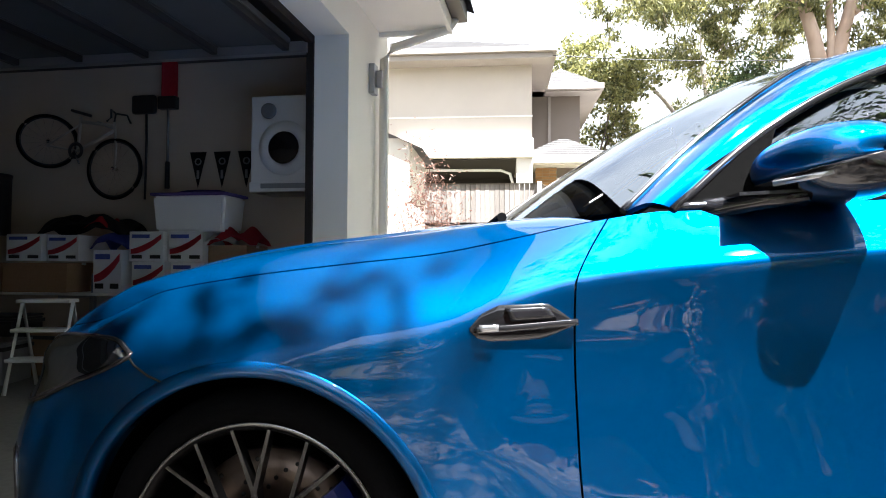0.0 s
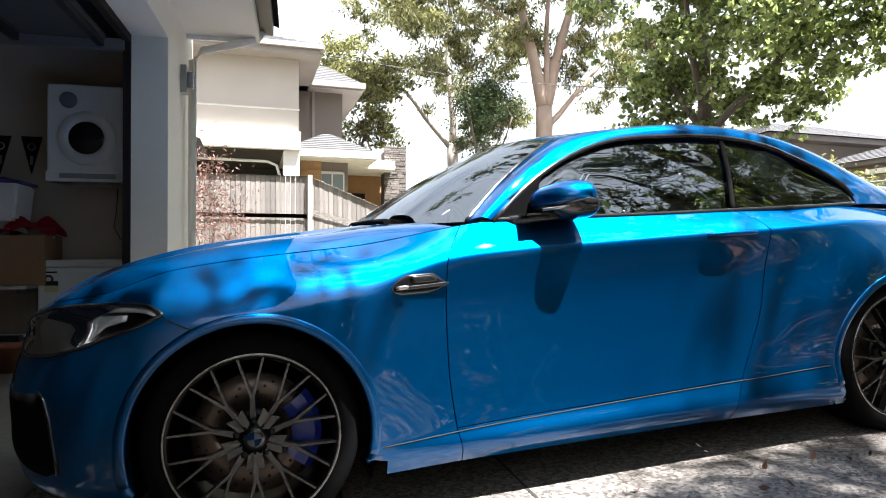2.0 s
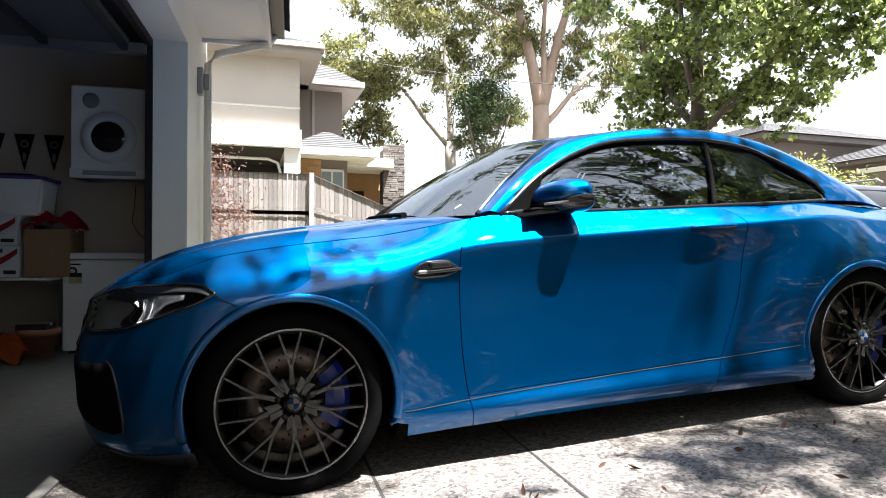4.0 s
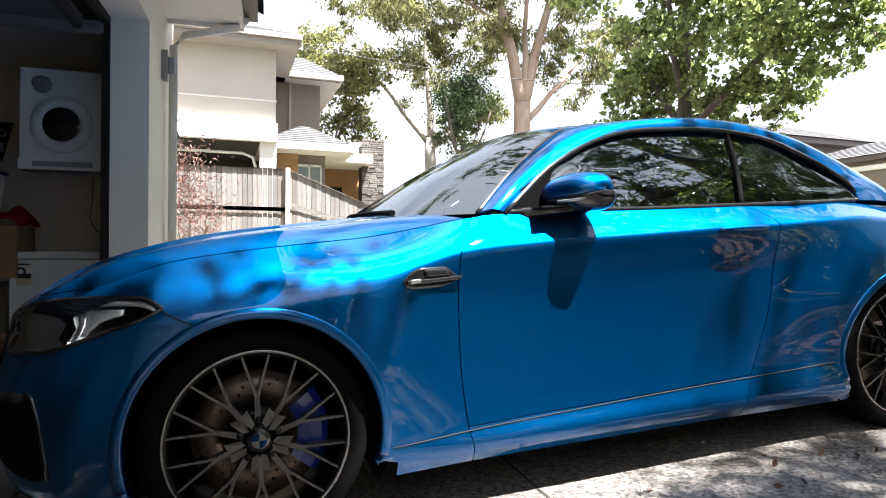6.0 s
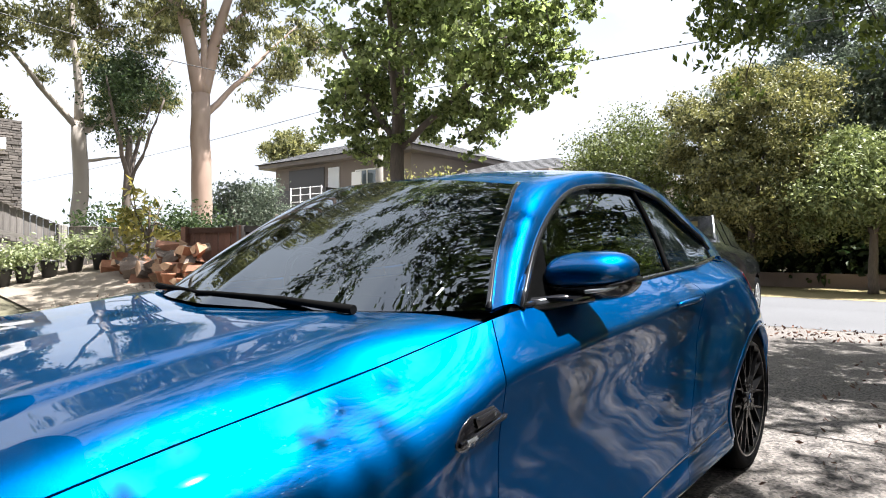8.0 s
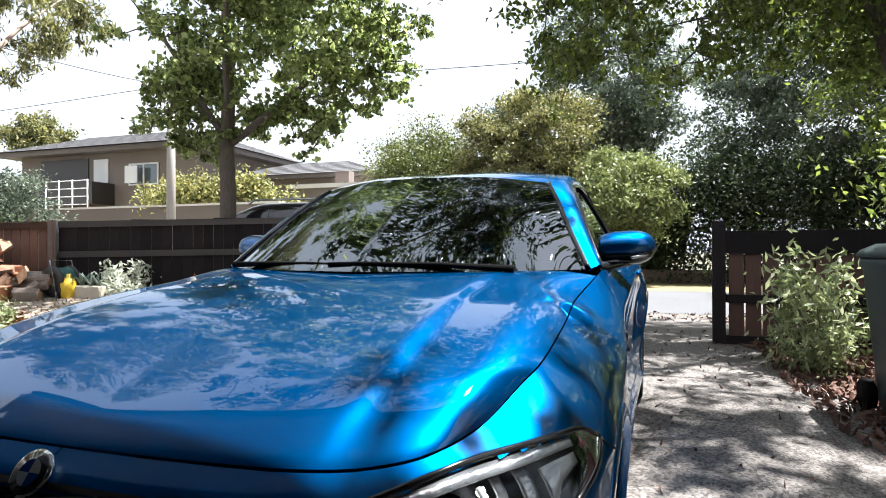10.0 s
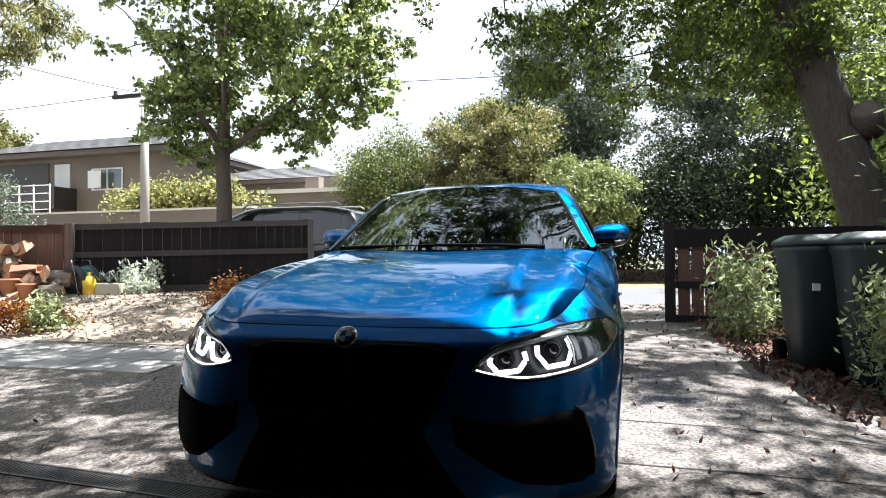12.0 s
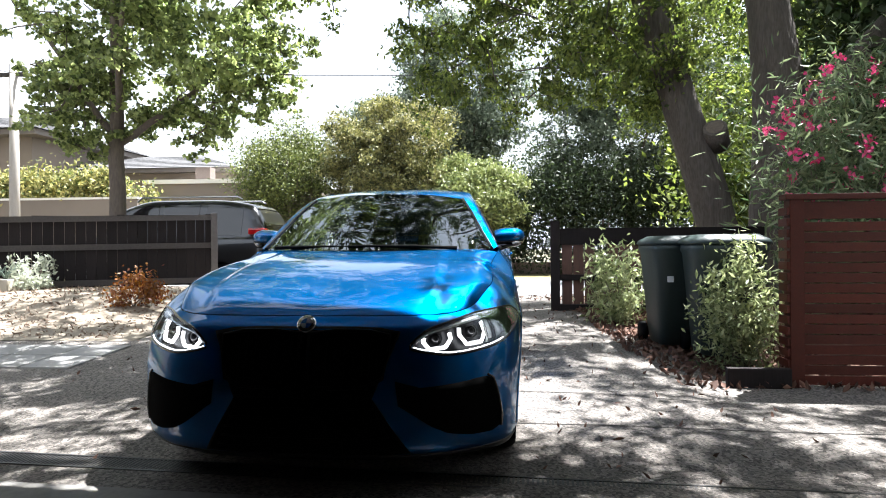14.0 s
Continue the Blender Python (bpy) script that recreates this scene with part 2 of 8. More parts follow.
# ---- building helpers ----
def mesh_ob(name, bm, material, parent=None, smooth=False):
    me = bpy.data.meshes.new(name)
    bm.to_mesh(me)
    bm.free()
    for m in (material if isinstance(material, (list, tuple)) else [material]):
        me.materials.append(m)
    if smooth:
        me.polygons.foreach_set("use_smooth", [True] * len(me.polygons))
    ob = new(name, me)
    if parent is not None:
        ob.parent = parent
    return ob


def part(name, bm, material, parent, label="", smooth=False):
    ob = mesh_ob(name, bm, material, parent, smooth)
    if label:
        ob["label"] = label
    return ob


def thing(name, m, label, category, group="", kind=""):
    """An Empty at the base of a thing, which carries its parts."""
    ob = new(name)
    ob.empty_display_size = 0.1
    ob.matrix_world = m
    return tagged(ob, label, category, group, kind)


def box(bm, x0, y0, z0, x1, y1, z1, bevel=0.0):
    """Adds a box to bm, with bevelled edges."""
    t = bmesh.new()
    bmesh.ops.create_cube(t, size=1)
    for v in t.verts:
        v.co = Vector(((x0 + x1) / 2 + v.co.x * (x1 - x0), (y0 + y1) / 2 + v.co.y * (y1 - y0), (z0 + z1) / 2 + v.co.z * (z1 - z0)))
    if bevel:
        bmesh.ops.bevel(t, geom=t.edges[:], offset=bevel, segments=2, affect="EDGES", profile=0.6)
    merge(bm, t)
    return bm


def merge(bm, t, m=None):
    """Adds all of t to bm, moved by m."""
    if m is not None:
        t.transform(m)
    vs = [bm.verts.new(v.co) for v in t.verts]
    t.verts.index_update()
    for f in t.faces:
        try:
            nf = bm.faces.new([vs[v.index] for v in f.verts])
            nf.material_index, nf.smooth = f.material_index, f.smooth
        except ValueError:
            pass
    t.free()


def boxes(*rows, bevel=0.0):
    bm = bmesh.new()
    for r in rows:
        box(bm, *r, bevel=bevel)
    return bm


def tube(bm, pts, radii, sides=8, cap=True):
    """A tapered tube along points."""
    pts = [Vector(p) for p in pts]
    if not isinstance(radii, (list, tuple)):
        radii = [radii] * len(pts)
    rings = []
    for i, p in enumerate(pts):
        d = (pts[min(i + 1, len(pts) - 1)] - pts[max(i - 1, 0)]).normalized()
        up = Vector((0, 0, 1)) if abs(d.z) < 0.9 else Vector((1, 0, 0))
        a = d.cross(up).normalized()
        b = d.cross(a).normalized()
        rings.append([bm.verts.new(p + radii[i] * (math.cos(k * math.tau / sides) * a + math.sin(k * math.tau / sides) * b)) for k in range(sides)])
    for r0, r1 in zip(rings, rings[1:]):
        for k in range(sides):
            f = bm.faces.new((r0[k], r0[(k + 1) % sides], r1[(k + 1) % sides], r1[k]))
            f.smooth = True
    if cap:
        bm.faces.new(rings[0][::-1])
        bm.faces.new(rings[-1])
    return bm


def lathe(bm, profile, sides=32, axis="z", m=None, closed=False):
    """Turns a profile of (radius, height) round an axis."""
    rings = []
    t = bmesh.new()
    for r, h in profile:
        ring = []
        for k in range(sides):
            c, s = math.cos(k * math.tau / sides) * r, math.sin(k * math.tau / sides) * r
            ring.append(t.verts.new({"z": (c, s, h), "y": (c, h, s), "x": (h, c, s)}[axis]))
        rings.append(ring)
    pairs = list(zip(rings, rings[1:])) + ([(rings[-1], rings[0])] if closed else [])
    for r0, r1 in pairs:
        for k in range(sides):
            t.faces.new((r0[k], r0[(k + 1) % sides], r1[(k + 1) % sides], r1[k])).smooth = True
    bmesh.ops.recalc_face_normals(t, faces=t.faces[:])
    merge(bm, t, m)
    return bm


def disc(bm, r, centre, axis="y", sides=24, thick=0.004):
    h0, h1 = -thick / 2, thick / 2
    lathe(bm, [(0.0005, h0), (r, h0), (r, h1), (0.0005, h1)], sides, axis, Matrix.Translation(centre))
    return bm


def pchip(xs, ys, x):
    """Smooth curve through points that does not overshoot; ys may be rows of numbers."""
    xs, ys, x = np.asarray(xs, float), np.asarray(ys, float), np.asarray(x, float)
    flat = ys.ndim == 1
    if flat:
        ys = ys[:, None]
    h = np.diff(xs)[:, None]
    d = np.diff(ys, axis=0) / h
    m = np.zeros_like(ys)
    m[0], m[-1] = d[0], d[-1]
    if len(xs) > 2:
        w1, w2 = 2 * h[1:] + h[:-1], h[1:] + 2 * h[:-1]
        with np.errstate(divide="ignore", invalid="ignore"):
            hm = (w1 + w2) / (w1 / d[:-1] + w2 / d[1:])
        m[1:-1] = np.where(d[:-1] * d[1:] > 0, hm, 0)
    i = np.clip(np.searchsorted(xs, x, side="right") - 1, 0, len(xs) - 2)
    t = ((x - xs[i]) / h[i, 0])[..., None]
    hh = h[i]
    r = ys[i] * (1 + 2 * t) * (1 - t) ** 2 + hh * m[i] * t * (1 - t) ** 2 + ys[i + 1] * t * t * (3 - 2 * t) + hh * m[i + 1] * t * t * (t - 1)
    return r[..., 0] if flat else r


def catmull(xs, ys, x):
    """Smooth curve through points, with tangents that run on evenly."""
    xs, ys, x = np.asarray(xs, float), np.asarray(ys, float), np.asarray(x, float)
    flat = ys.ndim == 1
    if flat:
        ys = ys[:, None]
    h = np.diff(xs)[:, None]
    d = np.diff(ys, axis=0) / h
    m = np.empty_like(ys)
    m[0], m[-1] = d[0], d[-1]
    if len(xs) > 2:
        m[1:-1] = (d[:-1] * h[1:] + d[1:] * h[:-1]) / (h[1:] + h[:-1])
    i = np.clip(np.searchsorted(xs, x, side="right") - 1, 0, len(xs) - 2)
    t = ((x - xs[i]) / h[i, 0])[..., None]
    hh = h[i]
    r = ys[i] * (1 + 2 * t) * (1 - t) ** 2 + hh * m[i] * t * (1 - t) ** 2 + ys[i + 1] * t * t * (3 - 2 * t) + hh * m[i + 1] * t * t * (t - 1)
    return r[..., 0] if flat else r


def grid_bm(P, flip=False):
    """A sheet from an array of points [i][j]."""
    bm = bmesh.new()
    nu, nv = P.shape[:2]
    vs = [[bm.verts.new(P[i, j]) for j in range(nv)] for i in range(nu)]
    for i in range(nu - 1):
        for j in range(nv - 1):
            q = (vs[i][j], vs[i + 1][j], vs[i + 1][j + 1], vs[i][j + 1])
            bm.faces.new(q[::-1] if flip else q).smooth = True
    return bm


def quick_mesh(name, verts, faces, material, smooth=False):
    """A mesh object from arrays, quickly; all faces have the same number of corners."""
    me = bpy.data.meshes.new(name)
    n, k = len(faces), faces.shape[1]
    me.vertices.add(len(verts))
    me.vertices.foreach_set("co", np.asarray(verts, np.float32).ravel())
    me.loops.add(n * k)
    me.loops.foreach_set("vertex_index", faces.astype(np.int32).ravel())
    me.polygons.add(n)
    me.polygons.foreach_set("loop_start", np.arange(0, n * k, k, dtype=np.int32))
    if smooth:
        me.polygons.foreach_set("use_smooth", np.ones(n, dtype=bool))
    me.materials.append(material)
    me.update(calc_edges=True)
    return new(name, me)


def leaves(name, centres, size, material, parent=None, aspect=0.5, droop=0.0, rng=None, fold=0.25):
    """Many small folded leaves of four triangles' outline, one at each centre."""
    rng = rng or np.random.default_rng(1)
    c = np.asarray(centres, float)
    n = len(c)
    a = rng.normal(size=(n, 3))
    a[:, 2] -= droop
    a /= np.linalg.norm(a, axis=1)[:, None]
    b = np.cross(a, rng.normal(size=(n, 3)))
    b /= np.linalg.norm(b, axis=1)[:, None]
    k = np.cross(a, b)
    s = (size * rng.uniform(0.65, 1.35, n))[:, None]
    tip, foot = c + a * s * 0.5, c - a * s * 0.5
    lift = k * s * aspect * fold
    left, right = c + b * s * aspect * 0.5 + lift, c - b * s * aspect * 0.5 + lift
    verts = np.stack([foot, left, tip, right], 1).reshape(-1, 3)
    i = np.arange(n)[:, None] * 4
    faces = np.concatenate([i + [0, 1, 2], i + [0, 2, 3]], 1).reshape(-1, 3)
    ob = quick_mesh(name, verts, faces, material)
    if parent is not None:
        ob.parent = parent
    return ob


def blob(rng, centre, radii, n, shell=0.55):
    """n points in an ellipsoid, denser towards its skin."""
    d = rng.normal(size=(n, 3))
    d /= np.linalg.norm(d, axis=1)[:, None]
    r = rng.uniform(shell ** 3, 1, n) ** (1 / 3)
    return np.asarray(centre) + d * r[:, None] * np.asarray(radii)


def crown(rng, clumps, per, spread=0.35):
    """Leaf places for a crown of clumps (x, y, z, radius): each clump breaks into uneven twigs."""
    out = []
    for x, y, z, r in clumps:
        k = max(4, int(10 * r))
        tw = blob(rng, (x, y, z), (r, r, r * 0.75), k, 0.3)
        n = max(3, int(per * r * r / k))
        for t in tw:
            out.append(t + rng.normal(size=(n, 3)) * r * spread * rng.uniform(0.5, 1.2) * np.array([1, 1, 0.6]))
    return np.concatenate(out)


def wood(bm, rng, a, b, r0, r1, bend=0.08, n=7, sides=9):
    """A limb from a to b that wavers and tapers; returns its points."""
    a, b = np.asarray(a, float), np.asarray(b, float)
    L = np.linalg.norm(b - a)
    off = np.cumsum(rng.normal(size=(n + 1, 3)) * bend * L / n, axis=0)
    t = np.linspace(0, 1, n + 1)[:, None]
    off = off - off[0] - t * (off[-1] - off[0])
    pts = a + (b - a) * t + off
    tube(bm, [Vector(p) for p in pts], [r0 + (r1 - r0) * k / n for k in range(n + 1)], sides)
    return pts


# ---- the blue coupe ----
SLOPE = 2.96                                   # fall of the drive towards the garage, degrees
CAR = pose(0.017, -0.014, 0, 0, -SLOPE, -0.6)
car = thing("coupe_car", CAR, "metallic blue two-door coupe parked nose-in on the drive", "car")

# Section rows from the sill up to the belt or bonnet edge; one station a line: x, y, z of nine rows.
XR, YR, ZR = [], [], []


def station(x, y, z):
    XR.append([x] * 9 if isinstance(x, (int, float)) else list(x))
    YR.append([y] * 9 if isinstance(y, (int, float)) else list(y))
    ZR.append(z)


Z_NOSE = (.17, .21, .30, .40, .50, .59, .67, .735, .778)
station((-.68, -.72, -.745, -.752, -.757, -.760, -.760, -.738, -.672), 0, Z_NOSE)
station((-.67, -.715, -.740, -.747, -.752, -.755, -.755, -.732, -.667), .25, Z_NOSE)
station((-.64, -.69, -.715, -.722, -.728, -.730, -.730, -.710, -.650), .45, Z_NOSE)
station((-.58, -.63, -.655, -.660, -.662, -.662, -.660, -.65, -.605), (.605, .615, .62, .62, .62, .615, .61, .60, .57), (.165, .205, .30, .40, .50, .59, .67, .735, .778))
station((-.50, -.545, -.565, -.565, -.565, -.56, -.555, -.55, -.535), (.73, .745, .75, .75, .75, .745, .74, .715, .655), (.16, .20, .30, .41, .52, .61, .68, .742, .788))
station((-.44, -.465, -.475, -.475, -.475, -.47, -.46, -.45, -.42), (.805, .83, .84, .843, .84, .833, .82, .78, .705), (.155, .20, .30, .42, .54, .63, .70, .755, .805))
station((-.37, -.385, -.385, -.385, -.385, -.38, -.36, -.34, -.30), (.845, .87, .88, .885, .885, .88, .865, .815, .745), (.15, .20, .30, .42, .55, .65, .72, .79, .845))
station(-.20, (.87, .895, .905, .912, .916, .914, .898, .838, .770), (.15, .20, .30, .42, .55, .655, .733, .81, .870))
station(0.0, (.875, .90, .912, .92, .925, .922, .905, .845, .775), (.15, .20, .30, .42, .55, .665, .748, .83, .892))
station(.20, (.875, .90, .912, .92, .924, .920, .906, .850, .770), (.15, .20, .29, .42, .555, .67, .768, .84, .906))
station(.40, (.865, .89, .895, .905, .913, .912, .905, .845, .762), (.15, .20, .275, .42, .56, .68, .79, .86, .920))
station((.685, .68, .666, .65, .647, .648, .655, .69, .735), (.845, .88, .872, .868, .868, .872, .892, .85, .80), (.15, .20, .275, .43, .58, .71, .850, .91, .972))
station(.95, (.84, .885, .868, .858, .855, .862, .893, .85, .80), (.15, .20, .285, .43, .58, .72, .872, .928, .982))
station(1.35, (.84, .885, .866, .854, .850, .858, .896, .852, .80), (.15, .20, .293, .43, .58, .73, .884, .935, .985))
station(1.70, (.842, .885, .867, .856, .853, .861, .898, .855, .80), (.15, .20, .305, .44, .58, .74, .893, .94, .986))
station((1.81, 1.82, 1.87, 1.93, 1.98, 2.005, 2.02, 1.995, 1.93), (.85, .887, .872, .868, .868, .872, .900, .855, .80), (.15, .20, .315, .45, .59, .75, .900, .943, .987))
station(2.30, (.868, .90, .89, .896, .902, .896, .898, .84, .78), (.15, .20, .33, .45, .59, .75, .912, .95, .99))
station(2.50, (.875, .905, .912, .922, .930, .918, .882, .82, .76), (.15, .20, .33, .45, .60, .76, .918, .955, .995))
station(2.69, (.875, .905, .915, .928, .934, .915, .858, .80, .735), (.15, .20, .33, .45, .60, .76, .908, .945, .982))
station(2.95, (.86, .89, .90, .905, .905, .868, .795, .74, .68), (.17, .22, .34, .46, .60, .75, .890, .925, .960))
station(3.20, (.80, .82, .825, .828, .822, .795, .735, .685, .63), (.20, .25, .36, .48, .61, .74, .875, .912, .946))
station((3.36, 3.41, 3.43, 3.44, 3.44, 3.43, 3.42, 3.41, 3.43), (.70, .72, .725, .727, .722, .705, .66, .63, .58), (.22, .27, .38, .50, .62, .74, .870, .910, .944))
station((3.48, 3.55, 3.57, 3.58, 3.58, 3.57, 3.56, 3.55, 3.58), (.50, .52, .53, .53, .53, .52, .50, .48, .45), (.22, .27, .38, .50, .62, .74, .868, .912, .950))
station((3.54, 3.61, 3.63, 3.64, 3.64, 3.63, 3.62, 3.61, 3.65), .26, (.22, .27, .38, .50, .62, .74, .868, .914, .956))
station((3.56, 3.63, 3.65, 3.66, 3.66, 3.65, 3.64, 3.63, 3.67), 0, (.22, .27, .38, .50, .62, .74, .868, .914, .958))
for k, share in enumerate((1, 1, 1, 1, .9, .7, .35)):                  # the bumper stands out below the lamps
    XR[k] = [x + share * d for x, d in zip(XR[k], (-.03, -.055, -.065, -.065, -.06, -.035, 0, 0, 0))]
NET = np.stack([np.array(XR), np.array(YR), np.array(ZR)], 2)         # stations, rows, xyz
SPAN = np.concatenate([[0], np.cumsum(np.linalg.norm(np.diff(NET[:, 4], axis=0), axis=1))])
ROWK = np.array([0, .06, .16, .32, .50, .65, .80, .91, 1.0])
I_DOOR, I_REAR = 11, 15


def shell(i0, i1, nu, nv):
    """Half of the body's skin between two stations."""
    u = np.linspace(SPAN[i0], SPAN[i1], nu)
    along = catmull(SPAN, NET.reshape(len(NET), -1), u).reshape(nu, 9, 3)
    v = np.linspace(0, 1, nv)
    out = []
    for a in along:                           # the shoulder row hardens into a crease behind the front wheel
        soft = catmull(ROWK, a, v)
        hard = np.where((v <= ROWK[6])[:, None], catmull(ROWK[:7], a[:7], np.minimum(v, ROWK[6])), catmull(ROWK[6:], a[6:], np.maximum(v, ROWK[6])))
        k = np.interp(a[6, 0], [.25, .75, 2.9, 3.3], [0, .9, .9, .3])
        out.append(soft * (1 - k) + hard * k)
    return np.stack(out)


def mirrored(P, side):
    Q = P.copy()
    Q[..., 1] *= side
    return Q


def cut_arch(bm, cx, cz, r, side, lip=0.05):
    """Opens a wheel arch in a side panel, with a turned-in lip."""
    dist = {v: math.hypot(v.co.x - cx, v.co.z - cz) for v in bm.verts}
    dead = [f for f in bm.faces if any(dist[v] < r * 0.985 and abs(v.co.y) > 0.6 for v in f.verts)]
    dead += [f for f in bm.faces if f not in dead and cx == 0 and 0 < f.calc_center_median().x < r * 1.1 and f.calc_center_median().z < .2]
    dead += [f for f in bm.faces if f not in dead and cx == 0 and f.calc_center_median().x < -.2 and f.calc_center_median().z < .185 and math.hypot(f.calc_center_median().x - cx, f.calc_center_median().z - cz) < r * 1.12]
    bmesh.ops.delete(bm, geom=dead, context="FACES")
    edges = []
    for e in bm.edges:
        if e.is_boundary and all(dist[v] < r * 1.15 and v.co.z > 0.19 for v in e.verts):
            edges.append(e)
    for v in {v for e in edges for v in e.verts}:
        k = r / max(1e-6, dist[v])
        v.co.x, v.co.z = cx + (v.co.x - cx) * k, cz + (v.co.z - cz) * k
    g = bmesh.ops.extrude_edge_only(bm, edges=edges)["geom"]
    for v in [v for v in g if isinstance(v, bmesh.types.BMVert)]:
        v.co.y -= side * lip
        v.co.x, v.co.z = cx + (v.co.x - cx) * 0.985, cz + (v.co.z - cz) * 0.985


def flange(bm, depth=0.02, gap=0.0022):
    """Turns in the free edges of a panel, so that its joints read as gaps with depth."""
    c = sum((v.co for v in bm.verts), Vector()) / len(bm.verts)
    edges = [e for e in bm.edges if e.is_boundary]
    bm.normal_update()
    nrm = {v: v.normal.copy() for e in edges for v in e.verts}
    inward = {}
    for e in edges:
        f = e.link_faces[0]
        mid = (e.verts[0].co + e.verts[1].co) / 2
        d = f.calc_center_median() - mid
        t = (e.verts[1].co - e.verts[0].co).normalized()
        d = d - d.dot(t) * t
        for v in e.verts:
            inward[v] = inward.get(v, Vector()) + d.normalized()
    for v, d in inward.items():
        if d.length > 0:
            v.co += d.normalized() * gap
    g = bmesh.ops.extrude_edge_only(bm, edges=edges)["geom"]
    for v in [v for v in g if isinstance(v, bmesh.types.BMVert)]:
        best = min(nrm, key=lambda q: (q.co - v.co).length_squared) if len(nrm) < 40 else None
        v.co -= (nrm[best] if best else v.normal) * depth


def edge_flange(P, depth, gap):
    """Adds turned-in border rows to a sheet of points, all round."""
    P = P.copy()
    nrm = np.cross(np.gradient(P, axis=0), np.gradient(P, axis=1))
    nrm /= np.linalg.norm(nrm, axis=2)[..., None] + 1e-9
    du = P[1] - P[0]
    P[0] += gap * du / (np.linalg.norm(du, axis=1)[:, None] + 1e-9)
    du = P[-2] - P[-1]
    P[-1] += gap * du / (np.linalg.norm(du, axis=1)[:, None] + 1e-9)
    dv = P[:, 1] - P[:, 0]
    P[:, 0] += gap * dv / (np.linalg.norm(dv, axis=1)[:, None] + 1e-9)
    dv = P[:, -2] - P[:, -1]
    P[:, -1] += gap * dv / (np.linalg.norm(dv, axis=1)[:, None] + 1e-9)
    big = np.zeros((P.shape[0] + 2, P.shape[1] + 2, 3))
    big[1:-1, 1:-1] = P
    big[0, 1:-1], big[-1, 1:-1] = P[0] - nrm[0] * depth, P[-1] - nrm[-1] * depth
    big[1:-1, 0], big[1:-1, -1] = P[:, 0] - nrm[:, 0] * depth, P[:, -1] - nrm[:, -1] * depth
    for i, j, a, b in ((0, 0, 0, 0), (0, -1, 0, -1), (-1, 0, -1, 0), (-1, -1, -1, -1)):
        big[i, j] = P[a, b] - nrm[a, b] * depth
    return big


def panel(name, P, parent, material, side=1, gap=0.0022, depth=0.018, outward=1, arch=None, label="", skip=None):
    """A painted panel with turned-in edges; outward: +1 when rows run so that the normal points out on side +1."""
    Q = edge_flange(P, depth * outward, gap)
    bm = grid_bm(mirrored(Q, side), flip=(side * outward < 0))
    bm.faces.index_update()
    m, n = Q.shape[0] - 1, Q.shape[1] - 1
    for e in bm.edges:                        # the turned-in border starts at a hard edge
        if len(e.link_faces) == 2:
            k = [f.index // n in (0, m - 1) or f.index % n in (0, n - 1) for f in e.link_faces]
            if k[0] != k[1]:
                e.smooth = False
    if skip is not None:                      # opening left out of the sheet
        bmesh.ops.delete(bm, geom=[f for f in bm.faces if skip[f.index // n, f.index % n]], context="FACES")
    if arch:
        cut_arch(bm, *arch, side)
    return part(name, bm, material, parent, label, smooth=False)


def coons(F, R, C, E):
    """A sheet between four border curves: F, R across (front, rear), C, E along (inner, outer)."""
    nu, nv = len(C), len(F)
    u, v = np.linspace(0, 1, nu)[:, None, None], np.linspace(0, 1, nv)[None, :, None]
    return ((1 - u) * F[None] + u * R[None] + (1 - v) * C[:, None] + v * E[:, None]
            - (1 - u) * (1 - v) * F[0] - (1 - u) * v * F[-1] - u * (1 - v) * R[0] - u * v * R[-1])


def curve(pts, n):
    """n points evenly along a smooth curve."""
    p = np.array(pts, float)
    s = np.concatenate([[0], np.cumsum(np.linalg.norm(np.diff(p, axis=0), axis=1))])
    dense = catmull(s, p, np.linspace(0, s[-1], 12 * n))
    q = np.concatenate([[0], np.cumsum(np.linalg.norm(np.diff(dense, axis=0), axis=1))])
    k = np.linspace(0, q[-1], n)
    return np.stack([np.interp(k, q, dense[:, a]) for a in range(3)], 1)


R_ARCH_F, R_ARCH_R, WHEELBASE, HUB = 0.372, 0.348, 2.693, 0.327
N_V = 64
front_half = shell(0, I_DOOR, 170, N_V)
door_half = shell(I_DOOR, I_REAR, 70, N_V)
rear_half = shell(I_REAR, len(NET) - 1, 150, N_V)
LAMP_TOP = catmull(range(8), np.array([(1.95, .668), (2.2, .706), (2.6, .736), (3.9, .767), (5.0, .772), (5.8, .774), (6.4, .767), (6.75, .740)]), np.linspace(0, 7, 40))
LAMP_BOT = catmull(range(8), np.array([(1.95, .652), (2.3, .636), (2.9, .620), (3.6, .622), (4.4, .634), (5.2, .657), (6.1, .694), (6.75, .736)]), np.linspace(0, 7, 40))
# cells of the front wing behind the headlight are left open
lamp_hole = np.zeros((171, 65), bool)
cell_i = np.interp(np.linspace(0, SPAN[I_DOOR], 170), SPAN, range(len(SPAN)))
for a in range(169):
    i_mid, zs = (cell_i[a] + cell_i[a + 1]) / 2, front_half[a:a + 2, :, 2].mean(0)
    z_lo, z_hi = np.interp(i_mid, LAMP_BOT[:, 0], LAMP_BOT[:, 1]), np.interp(i_mid, LAMP_TOP[:, 0], LAMP_TOP[:, 1])
    if 1.97 < i_mid < 6.7:
        lamp_hole[a + 1, 1:64] = (zs[:-1] > z_lo - .001) & (zs[1:] < z_hi + .001)
J_SILL = 10                                   # sill rows below the door
